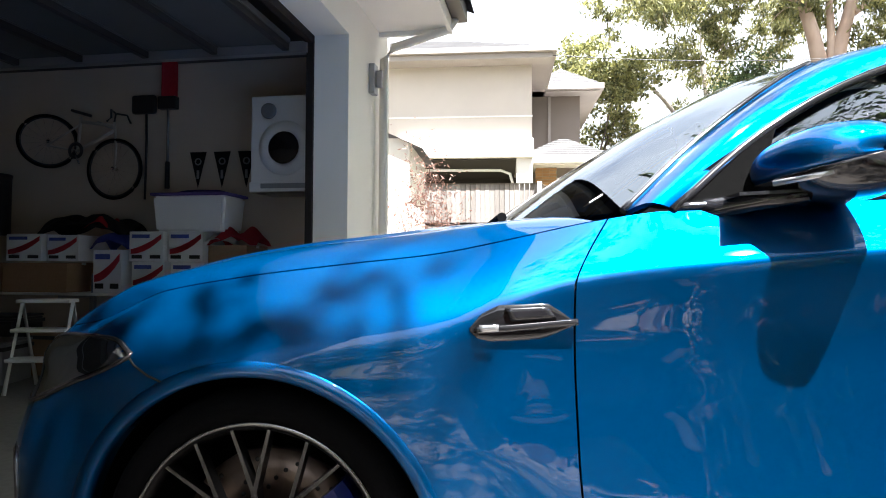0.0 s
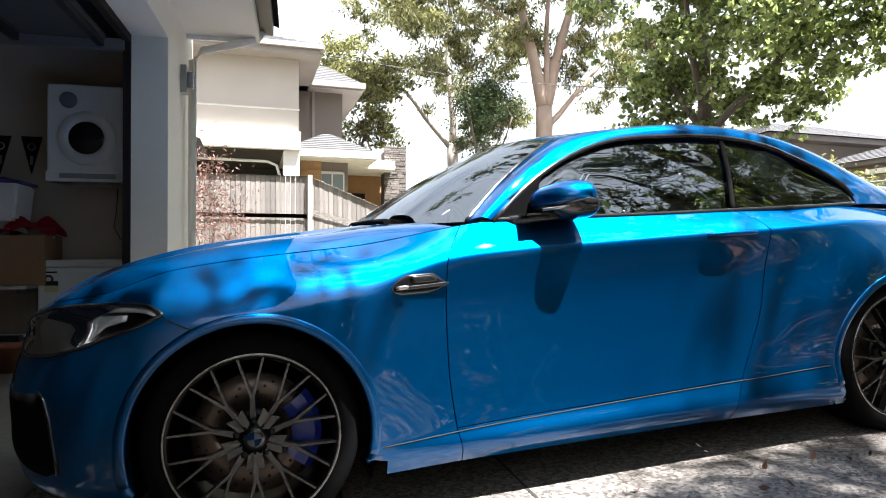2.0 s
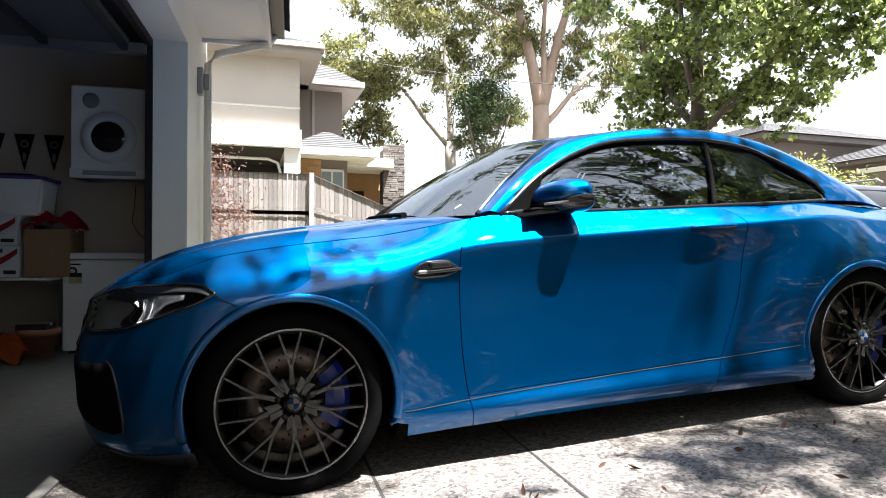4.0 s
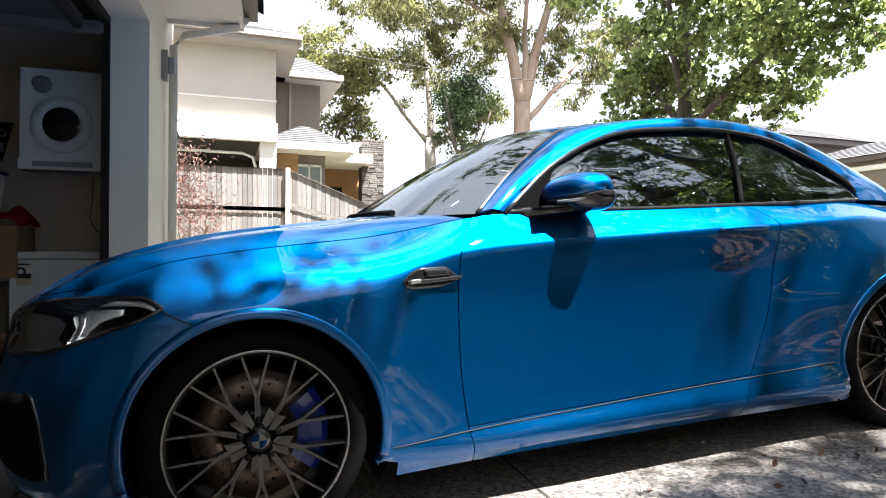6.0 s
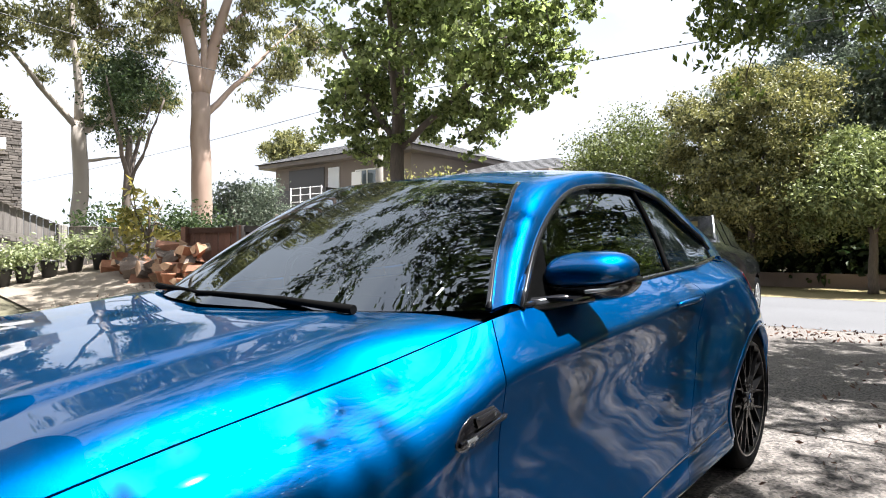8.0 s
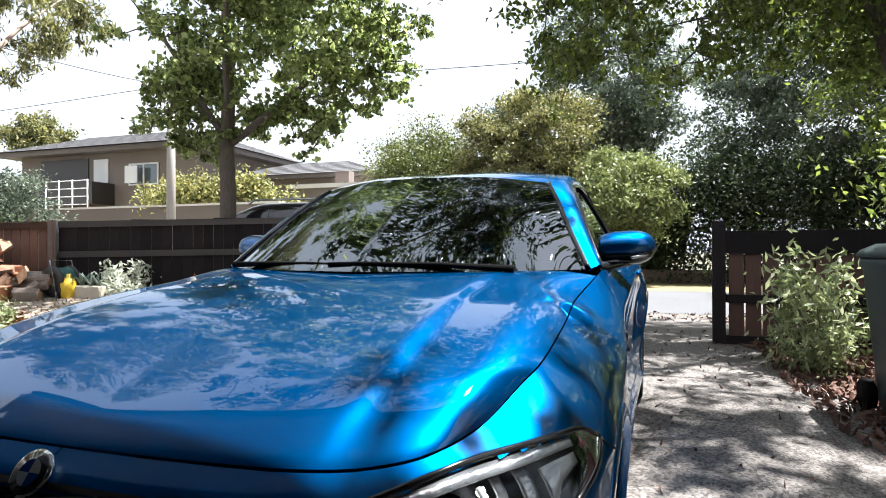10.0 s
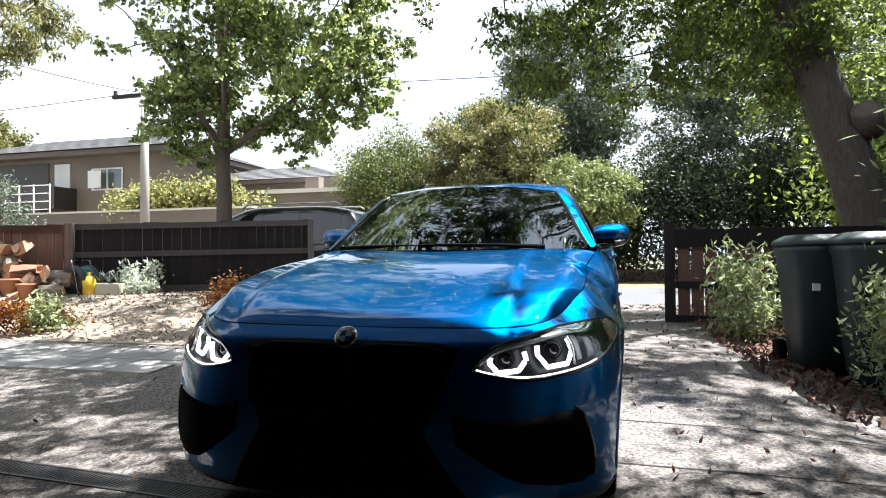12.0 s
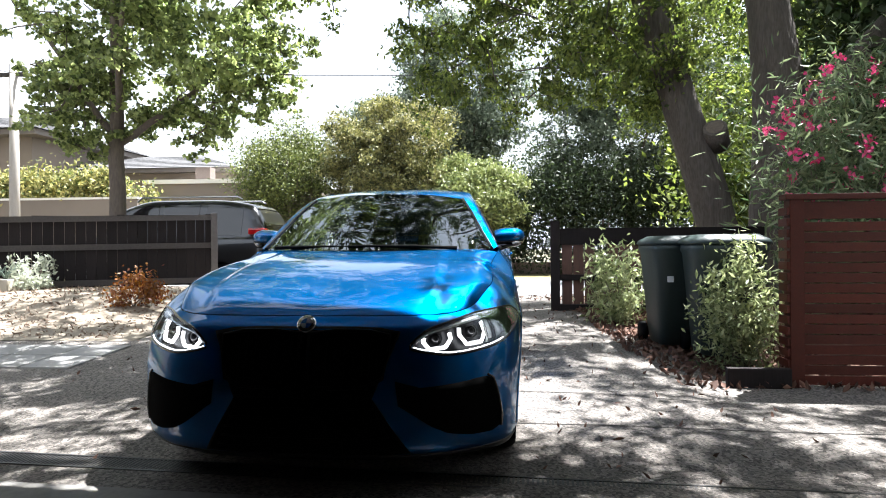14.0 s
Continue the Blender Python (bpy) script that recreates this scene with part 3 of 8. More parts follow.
for side in (-1, 1):
    panel("front_wing", front_half, car, M_PAINT, side, arch=(0, HUB, R_ARCH_F), outward=-1, skip=lamp_hole)
    panel("door", door_half[:, J_SILL:], car, M_PAINT, side, outward=-1)
    panel("side_skirt", door_half[:, :J_SILL + 1], car, M_PAINT, side, gap=0.001, outward=-1)
    panel("rear_quarter", rear_half, car, M_PAINT, side, arch=(WHEELBASE, HUB, R_ARCH_R), outward=-1)

# bonnet
N_H = 56
top_row = catmull(SPAN, NET[:, 8], np.linspace(0, SPAN[I_DOOR], 600))
k_corner = int(np.argmin(np.abs(np.linspace(0, SPAN[I_DOOR], 600) - SPAN[5])))
H_FRONT = curve(top_row[:k_corner + 1:6], N_H)
H_EDGE = curve(top_row[k_corner::6], 90)
H_MID = curve([(-.672, 0, .778), (-.62, 0, .805), (-.50, 0, .848), (-.30, 0, .905), (0, 0, .953), (.25, 0, .978), (.42, 0, .990)], 90)
H_EDGE[-1] = (.70, .735, .968)
H_REAR = curve([(.42, 0, .990), (.46, .25, .988), (.55, .5, .983), (.70, .735, .968)], N_H)
hood = coons(H_FRONT, H_REAR, H_MID, H_EDGE)
vv = np.linspace(0, 1, N_H)[None, :]
uu = np.linspace(0, 1, 90)[:, None]
rise = np.clip((0.64 - vv) / 0.06, 0, 1)
rise = rise * rise * (3 - 2 * rise) * np.sin(np.pi * np.clip(uu * 1.02, 0, 1)) ** 0.6
crownz = np.sin(np.pi * vv) * np.sin(np.pi * uu) * 0.012
edge_roll = np.clip(vv / .80, 0, 1) * (1 - (np.clip(vv - .80, 0, .2) / .2) ** 2)        # the outer strip rolls down to the wing
edge_roll = edge_roll * np.sin(np.pi * np.clip(uu * .96, 0, 1)) ** .6
hood[..., 2] += 0.014 * rise + crownz * .25 + .044 * edge_roll
hood_full = np.concatenate([mirrored(hood, -1)[:, :0:-1], hood], 1)
panel("bonnet", hood_full, car, M_PAINT, 1, outward=1, gap=0.003)

# cabin curves
D_TOP = curve([(.86, .80, .985), (1.07, .72, 1.144), (1.27, .665, 1.248), (1.47, .62, 1.310), (1.76, .60, 1.336), (2.05, .597, 1.332), (2.31, .605, 1.288), (2.455, .615, 1.232), (2.595, .64, 1.160), (2.675, .69, 1.080), (2.690, .725, 1.000)], 90)
I_TOP = curve([(.775, .765, .985), (.945, .675, 1.128), (1.11, .605, 1.243), (1.25, .548, 1.322), (1.60, .525, 1.380), (2.0, .52, 1.398), (2.385, .515, 1.352), (2.57, .525, 1.300), (2.757, .54, 1.222), (2.912, .56, 1.142), (3.07, .590, 1.052), (3.20, .622, .955)], 90)
BELT = catmull(SPAN, NET[:, 8], np.linspace(SPAN[I_DOOR], SPAN[20], 400))
k_ws = int(np.argmin(np.linalg.norm(I_TOP - np.array((1.25, .548, 1.322)), axis=1)))
k_bl = int(np.argmin(np.linalg.norm(I_TOP - np.array((2.385, .515, 1.352)), axis=1)))
w = np.linspace(0, 1, 14)[None, :, None]
band = D_TOP[:, None] * (1 - w) + I_TOP[:, None] * w
band[..., 1:] += np.sin(np.pi * w) * np.array((.016, .014))
W_BASE = curve([(.43, 0, .998), (.47, .25, .997), (.56, .5, .993), (.775, .765, .985)], 40)
W_TOP = curve([(1.12, 0, 1.362), (1.15, .3, 1.352), (1.25, .548, 1.322)], 40)
W_MID = curve([(.43, 0, .998), (.66, 0, 1.135), (.90, 0, 1.262), (1.12, 0, 1.362)], 40)
screen = coons(W_BASE, W_TOP, W_MID, curve(I_TOP[:k_ws + 1], 40))
B_TOP = curve([(2.44, 0, 1.395), (2.43, .3, 1.382), (2.385, .515, 1.352)], 40)
B_BASE = curve([(3.26, 0, 1.006), (3.25, .35, .992), (3.20, .622, .955)], 40)
B_MID = curve([(2.44, 0, 1.395), (2.72, 0, 1.285), (2.98, 0, 1.155), (3.26, 0, 1.006)], 40)
backlight = coons(B_TOP, B_BASE, B_MID, curve(I_TOP[k_bl:], 40))
R_MID = curve([(1.12, 0, 1.362), (1.5, 0, 1.402), (1.9, 0, 1.416), (2.22, 0, 1.412), (2.44, 0, 1.395)], 50)
roof = coons(W_TOP, B_TOP, R_MID, curve(I_TOP[k_ws:k_bl + 1], 50))


def both(P):
    return np.concatenate([mirrored(P, -1)[:, :0:-1], P], 1)


panel("roof", both(roof), car, M_PAINT, 1, gap=0.001, outward=1)
part("windscreen", grid_bm(both(screen)), M_GLASS, car, "clear windscreen with sky reflections")
part("rear_window", grid_bm(both(backlight)), M_GLASS_DARK, car)
DECK_EDGE = curve(catmull(SPAN, NET[:, 8], np.linspace(SPAN[19] + .24, SPAN[22], 60)), 40)
DECK_MID = curve([(3.27, 0, .998), (3.44, 0, .996), (3.62, 0, .986)], 40)
d0, d1 = DECK_EDGE[0], DECK_EDGE[-1]
deck = coons(curve([(3.27, 0, .998), (3.26, .35, .985), tuple(d0)], 20), curve([(3.62, 0, .986), (3.61, .3, .974), tuple(d1)], 20), DECK_MID, DECK_EDGE)
panel("boot_lid", both(deck), car, M_PAINT, 1, gap=0.002, outward=1)
for side in (-1, 1):
    panel("roof_pillar", band, car, M_PAINT, side, gap=0.0, depth=0.01, outward=-1)
    # side glass between belt and roof curve
    kb = int(np.argmin(np.abs(D_TOP[:60, 0] - 2.055)))
    foot_x = np.interp(np.arange(90), [0, kb * .16, kb * .33, kb * .52, kb * .78, kb, (kb + 89) * .52, 82, 89], [.87, .95, 1.07, 1.25, 1.58, 1.935, 2.27, 2.61, 2.668])
    foot = np.stack([foot_x, np.interp(foot_x, [0, 2.2, 2.5, 2.72], [.79, .79, .755, .722]), np.interp(foot_x, [.87, 1.5, 1.94, 2.4, 2.67], [.985, .983, .987, .992, 1.000])], 1)
    wv = np.linspace(0, 1, 12)[None, :, None]
    pane = foot[:, None] * (1 - wv) + (D_TOP - np.array((0, .012, .006)))[:, None] * wv
    pane[..., 1] += (np.sin(np.pi * wv) * 0.012)[..., 0] - .006
    part("side_window", grid_bm(mirrored(pane[:kb], side), flip=side > 0), M_GLASS_DARK, car, "dark reflective door glass")
    part("side_window", grid_bm(mirrored(pane[kb + 1:], side), flip=side > 0), M_GLASS_DARK, car)
    bm = bmesh.new()
    a, b = pane[kb, 0], pane[kb, -1]
    tube(bm, [mirrored(pane[kb, j][None], side)[0] + np.array((0, side * .004, 0)) for j in range(12)], .011, 6)
    part("window_pillar", bm, M_LINER, car)
    bm = bmesh.new()
    tube(bm, [Vector(p) for p in mirrored(D_TOP[::3] - np.array((0, -.002, .006)), side)], .011, 6)
    part("window_surround", bm, M_BLACK, car)
    bm = bmesh.new()
    tube(bm, [Vector(p) for p in mirrored(foot[::3] + np.array((0, .008, .002)), side)], .010, 6)
    part("window_sill_trim", bm, M_BLACK, car)

# wheel wells, floor pan and closing panels inside
for cx in (0, WHEELBASE):
    for side in (-1, 1):
        bm = bmesh.new()
        lathe(bm, [(.40, .88), (.40, .55), (.02, .55)], 40, "y", pose(cx, 0, HUB) @ Matrix.Diagonal((1, side, 1, 1)))
        bmesh.ops.delete(bm, geom=[f for f in bm.faces if f.calc_center_median().z < .17], context="FACES")
        part("wheel_well", bm, M_LINER, car)
part("floor_pan", boxes((-.38, -.72, .17, 3.3, .72, .20)), M_LINER, car)
part("bulkhead", boxes((.36, -.68, .2, .40, .68, .86)), M_LINER, car)


# wheels
def make_wheel(m, rim_turn, parent):
    """A tyre on a lattice-spoked rim with disc and caliper; its outer face looks towards -y."""
    wheel = new("wheel")
    wheel.parent = parent
    wheel.matrix_local = m
    bm = bmesh.new()
    lathe(bm, [(.260, .02), (.268, -.008), (.288, -.018), (.314, -.014), (.328, .002), (.3345, .025), (.336, .06), (.336, .19), (.327, .225), (.295, .235), (.26, .23)], 96, "y")
    part("tyre", bm, M_RUBBER, wheel, "black low-profile tyre")
    bm = bmesh.new()
    lathe(bm, [(.258, .21), (.243, .20), (.240, .06), (.254, .014), (.262, -.004), (.269, -.009), (.266, -.013), (.256, -.008), (.248, .012)], 72, "y")
    part("rim", bm, M_RIM_DARK, wheel)
    bm = bmesh.new()
    lathe(bm, [(.262, -.0115), (.2665, -.0135), (.271, -.0105), (.271, -.004), (.258, -.009)], 72, "y")
    part("rim_lip", bm, M_RIM_LIP, wheel, "bright machined rim lip")
    for k in range(10):
        a = k * math.tau / 10 + rim_turn
        bm = bmesh.new()

        def spoke(r0, a0, r1, a1, w0, w1, y0, y1):
            p0 = Vector((r0 * math.sin(a0), y0, r0 * math.cos(a0)))
            p1 = Vector((r1 * math.sin(a1), y1, r1 * math.cos(a1)))
            d = (p1 - p0).normalized()
            n = Vector((0, 1, 0)).cross(d).normalized()
            vs = []
            for p, wd in ((p0, w0), (p1, w1)):
                for q in (-wd, wd):
                    vs.append(bm.verts.new(p + n * q))
                for q in (-wd * 1.15, wd * 1.15):
                    vs.append(bm.verts.new(p + n * q + Vector((0, .028, 0))))
            for q in ((0, 1, 5, 4), (2, 6, 7, 3), (0, 4, 6, 2), (1, 3, 7, 5), (0, 2, 3, 1), (4, 5, 7, 6)):
                f = bm.faces.new([vs[i] for i in q])
                f.material_index = 1 if q == (0, 1, 5, 4) else 0
        spoke(.045, a, .132, a, .0105, .0065, .006, -.002)
        spoke(.126, a - .008, .262, a - .157, .0046, .0032, -.002, -.008)
        spoke(.126, a + .008, .262, a + .157, .0046, .0032, -.002, -.008)
        bmesh.ops.recalc_face_normals(bm, faces=bm.faces[:])
        part("spoke", bm, [M_RIM_DARK, M_RIM], wheel)
    for k in range(5):                         # bright star round the hub
        a = k * math.tau / 5 + rim_turn + math.pi
        t = bmesh.new()
        for s in (-1, 1):
            q = [(.040, .10 * s), (.088, .05 * s), (.100, .30 * s), (.052, .42 * s)]
            vs = [t.verts.new((r * math.sin(a + b), -.0055 if r < .09 else -.003, r * math.cos(a + b))) for r, b in q]
            vb = [t.verts.new(v.co + Vector((0, .012, 0))) for v in vs]
            t.faces.new(vs)
            for i in range(4):
                t.faces.new((vs[i], vs[(i + 1) % 4], vb[(i + 1) % 4], vb[i]))
        bmesh.ops.recalc_face_normals(t, faces=t.faces[:])
        part("spoke_face", t, M_RIM, wheel, "machined silver spoke face")
        bm = disc(bmesh.new(), .010, (.056 * math.sin(a + .63), .004, .056 * math.cos(a + .63)), "y", 8, .02)
        part("wheel_bolt", bm, M_RIM_DARK, wheel)
    bm = disc(bmesh.new(), .048, (0, .012, 0), "y", 32, .03)
    part("hub", bm, M_RIM_DARK, wheel)
    cap = part("hub_cap", disc(bmesh.new(), .034, (0, -.004, 0), "y", 32, .008), M_BLACK, wheel, "round hub cap with blue and white quarters")
    for k in range(4):
        bm = bmesh.new()
        vs = [bm.verts.new((0, -.0095, 0))] + [bm.verts.new((.022 * math.sin(k * math.pi / 2 + b), -.0095, .022 * math.cos(k * math.pi / 2 + b))) for b in np.linspace(0, math.pi / 2, 8)]
        bm.faces.new(vs[::-1])
        bmesh.ops.solidify(bm, geom=bm.faces[:], thickness=.001)
        part("cap_quarter", bm, M_BADGE_BLUE if k % 2 else M_WHITE, cap)
    bm = bmesh.new()
    lathe(bm, [(.085, .075), (.192, .075), (.192, .105), (.085, .105)], 64, "y", closed=True)
    brake = part("brake_disc", bm, M_DISC, wheel, "drilled brown-tinged steel brake disc")
    hole = None
    for k in range(48):
        a, r = k * math.tau / 48, .112 + .020 * (k % 4)
        if hole is None:
            ob = part("drill_hole", disc(bmesh.new(), .005, (0, 0, 0), "y", 8, .0016), M_DARK, brake)
            hole = ob.data
        else:
            ob = new("drill_hole", hole)
            ob.parent = brake
        ob.location = (r * math.sin(a), .0742, r * math.cos(a))
    bm = bmesh.new()
    lathe(bm, [(.03, .06), (.085, .06), (.085, .09), (.03, .09)], 32, "y", closed=True)
    part("disc_bell", bm, M_RIM_DARK, brake)
    bm = bmesh.new()
    arc = [math.radians(52 + k * 76 / 12) for k in range(13)]
    rows = []
    for a in arc:                              # one curved body
        rows.append([bm.verts.new((r * math.sin(a), y, r * math.cos(a))) for r, y in ((.118, .05), (.150, .040), (.190, .040), (.212, .055), (.212, .13), (.118, .13))])
    for r0, r1 in zip(rows, rows[1:]):
        for k in range(6):
            bm.faces.new((r0[k], r0[(k + 1) % 6], r1[(k + 1) % 6], r1[k]))
    bm.faces.new(rows[0][::-1])
    bm.faces.new(rows[-1])
    bmesh.ops.recalc_face_normals(bm, faces=bm.faces[:])
    part("brake_caliper", bm, M_CALIPER, wheel, "blue painted brake caliper")
    return wheel


first = make_wheel(pose(0, -.868, HUB), 0.0, car)


def copy_part(ob, m, parent):
    """A copy of a part with its pieces, under a parent."""
    made = {}
    for o in (ob, *ob.children_recursive):
        made[o] = o.copy()
        scene.collection.objects.link(made[o])
        made[o].parent = made.get(o.parent, parent)
        made[o].matrix_parent_inverse = o.matrix_parent_inverse
    made[ob].matrix_basis = m
    return made[ob]


copy_part(first, pose(WHEELBASE, -.880, HUB, 0, 14, 0), car)
copy_part(first, pose(0, .868, HUB, 0, 30, 180), car)
copy_part(first, pose(WHEELBASE, .880, HUB, 0, 52, 180), car)


# ---- fittings of the coupe ----
COLS = shell(0, len(NET) - 1, 700, 160)
COL_S = np.linspace(0, SPAN[-1], 700)


def skin_i(i, z, off=0.0):
    """Point of the skin at station i (fractions allowed) and height z, lifted off it; on the +y side."""
    def at(s, zz):
        c = int(np.clip(np.searchsorted(COL_S, s), 1, 699))
        f = (s - COL_S[c - 1]) / (COL_S[c] - COL_S[c - 1])
        col = COLS[c - 1] * (1 - f) + COLS[c] * f
        return np.array([np.interp(zz, col[:, 2], col[:, 0]), np.interp(zz, col[:, 2], col[:, 1]), zz])
    s = float(np.interp(i, range(len(SPAN)), SPAN))
    p = at(s, z)
    n = np.cross(at(s + .01, z) - at(s - .01, z), at(s, z + .008) - at(s, z - .008))
    n /= np.linalg.norm(n) + 1e-9
    if n[1] < 0 and abs(p[1]) > .3 or (abs(p[1]) <= .3 and n[0] > 0):
        n = -n
    return p + n * off


def skin_x(x, z, off=0.0):
    """Point of the side at length x and height z."""
    lo, hi = 5.0, 20.5
    for _ in range(36):
        m = (lo + hi) / 2
        if skin_i(m, z)[0] < x:
            lo = m
        else:
            hi = m
    return skin_i(lo, z, off)


def patch(top, bottom, n, m, off, fn=skin_i):
    """A sheet laid on the skin between two curves given as (place, height)."""
    top, bottom = np.array(top, float), np.array(bottom, float)
    k = np.linspace(0, 1, n)
    T = np.stack([np.interp(k, np.linspace(0, 1, len(top)), top[:, a]) for a in (0, 1)], 1)
    B = np.stack([np.interp(k, np.linspace(0, 1, len(bottom)), bottom[:, a]) for a in (0, 1)], 1)
    return np.array([[fn(*(T[i] + (B[i] - T[i]) * j / (m - 1)), off) for j in range(m)] for i in range(n)])


def on_skin(pts, off, fn=skin_i):
    return np.array([fn(a, b, off) for a, b in pts])


def sheet_part(name, P, side, material, parent, label="", thick=.003):
    bm = grid_bm(mirrored(P, side))
    bmesh.ops.recalc_face_normals(bm, faces=bm.faces[:])
    bmesh.ops.solidify(bm, geom=bm.faces[:], thickness=thick)
    for f in bm.faces:
        f.smooth = True
    return part(name, bm, material, parent, label)


def tube_part(name, pts, r, side, material, parent, label="", sides=6):
    bm = bmesh.new()
    tube(bm, [Vector(p) for p in mirrored(np.array(pts), side)], r, sides)
    return part(name, bm, material, parent, label)


def smooth2(pts, n):
    """Smooth run of (place, height) pairs."""
    p = np.array(pts, float)
    return catmull(np.arange(len(p)), p, np.linspace(0, len(p) - 1, n))


M_LAMP_IN = mat("lamp_dark_chrome", (0.018, 0.018, 0.02), 0.3, 0.4)
M_LAMP_SILVER = mat("lamp_silver", (0.58, 0.59, 0.60), 0.22, 0.6, bump=0.3, bump_scale=90)
M_GRILLE = mat("grille_black", (0.002, 0.002, 0.002), 0.5, spec=0.06)
for side in (-1, 1):
    # headlight: a sunk housing behind a clear lens
    lamp = new("headlight")
    lamp.parent = car
    tagged(lamp, "clear headlight with two lit angular rings")
    T, B = on_skin(LAMP_TOP, 0), on_skin(LAMP_BOT, 0)
    sink = np.array((.055, -.030, 0))
    rim = np.concatenate([T, B[::-1]])
    back = np.stack([patch(LAMP_TOP, LAMP_BOT, 40, 9, 0)[k] + sink for k in range(40)])
    bm = grid_bm(mirrored(back, side))
    wall = np.stack([np.concatenate([rim, rim[:1]]), np.concatenate([rim, rim[:1]]) + sink], 1)
    merge(bm, grid_bm(mirrored(wall, side)))
    bmesh.ops.recalc_face_normals(bm, faces=bm.faces[:])
    part("housing", bm, M_LAMP_IN, lamp, "dark lamp housing", smooth=True)
    tube_part("gasket", on_skin(np.concatenate([LAMP_TOP, LAMP_BOT[::-1], LAMP_TOP[:1]]), -.001), .0068, side, M_BLACK, lamp, "black edge seal")
    sheet_part("brow_strip", patch(LAMP_TOP[3:38] - np.array((0, .006)), LAMP_TOP[3:38] - np.array((0, .021)), 34, 3, -.004), side, M_LAMP_SILVER, lamp, "silver upper trim strip", thick=.003)
    for c, hw, z0, z1 in ((2.66, .36, .640, .700), (3.72, .44, .645, .728)):
        ring = [(c - hw * .95, z1 - .012), (c - hw, (z0 + z1) / 2), (c - hw * .55, z0), (c + hw * .55, z0 + .003), (c + hw, (z0 + z1) / 2 + .004), (c + hw * .92, z1)]
        run = []
        for a, b in zip(ring, ring[1:]):
            run += [(a[0] + (b[0] - a[0]) * k / 6, a[1] + (b[1] - a[1]) * k / 6) for k in range(6)]
        run.append(ring[-1])
        tube_part("light_ring", on_skin(run, 0) + sink * .42, .0085, side, M_DRL, lamp, "glowing white light ring")
        P = on_skin([(c, (z0 + z1) / 2 + .006)], 0)[0] + sink * .8
        bm = bmesh.new()
        bmesh.ops.create_uvsphere(bm, u_segments=20, v_segments=12, radius=.022)
        for v in bm.verts:
            v.co = Vector(P * np.array((1, side, 1))) + v.co
        part("projector", bm, M_BLACK, lamp, "dark round projector lens", smooth=True)
        bm = bmesh.new()
        lathe(bm, [(.026, .0), (.029, -.012), (.032, -.012), (.031, .006)], 28, "x", pose(*(P * np.array((1, side, 1)))))
        part("projector_ring", bm, M_LAMP_IN, lamp)
    # silver modules on the lamp's flank
    tube_part("module_edge", on_skin([(4.12, z) for z in np.linspace(.648, .738, 8)], 0) + sink * .12, .0045, side, M_WHITE, lamp, "white upright module edge")
    for a, w, z0, z1, d in ((4.34, .16, .652, .735, .55), (4.74, .24, .658, .738, .5)):
        sheet_part("side_reflector", patch([(a, z1), (a + w, z1)], [(a, z0), (a + w, z0 + .002)], 5, 5, 0) + sink * d, side, M_LAMP_SILVER, lamp, thick=.004)
    sheet_part("side_reflector", patch([(5.2, .742), (5.5, .744), (6.05, .744)], [(5.2, .676), (5.5, .712), (6.05, .728)], 10, 4, -.006), side, M_LAMP_SILVER, lamp, thick=.004)
    tube_part("lower_light", on_skin(LAMP_BOT[1:27] + np.array((0, .0085)), -.003), .003, side, M_DRL, lamp, "thin glowing lower light strip")
    part("lens", grid_bm(mirrored(patch(LAMP_TOP, LAMP_BOT, 40, 9, .002), side)), M_LENS, lamp, "clear outer lens", smooth=True).visible_shadow = False
    tube_part("bumper_joint", on_skin([(6.72, .737), (6.85, .72), (7.05, .70), (7.2, .688)], .0008), .0022, side, M_DARK, car)
    # side gill in the front wing
    gill = sheet_part("wing_vent", patch([(.452, .772), (.475, .797), (.51, .812), (.60, .812), (.625, .795), (.648, .776)], [(.452, .766), (.465, .752), (.49, .745), (.58, .744), (.61, .752), (.648, .768)], 24, 7, .002, skin_x), side, M_BLACK, car, "gloss black wing vent")
    sheet_part("vent_blade", patch([(.462, .774), (.52, .775), (.655, .781)], [(.462, .762), (.52, .763), (.655, .770)], 16, 3, .010, skin_x), side, M_BLACK, gill, thick=.008)
    sheet_part("vent_scoop", patch([(.52, .806), (.60, .806)], [(.53, .782), (.615, .784)], 8, 4, .008, skin_x), side, M_BLACK, gill, thick=.006)
    sheet_part("vent_badge", patch([(.470, .777), (.505, .778)], [(.470, .765), (.505, .766)], 5, 3, .0185, skin_x), side, M_SILVER, gill, "small silver badge", thick=.002)
    # door handle with its recess
    bm = bmesh.new()
    hp = np.array([skin_x(x, .893, o) for x, o in ((1.715, .001), (1.74, .005), (1.78, .008), (1.85, .009), (1.91, .007), (1.94, .004), (1.955, .001))])
    tube(bm, [Vector(p) for p in mirrored(hp, side)], [.005, .009, .0105, .0105, .010, .008, .004], 10)
    part("door_handle", bm, M_PAINT, car, "blue body-coloured door handle")
    # mirror
    mirror = thing("wing_mirror", Matrix(), "", "")
    for key in ("label", "category"):
        if key in mirror:
            del mirror[key]
    mirror.parent = car
    nu, nv = 28, 40
    P = np.zeros((nu, nv, 3))
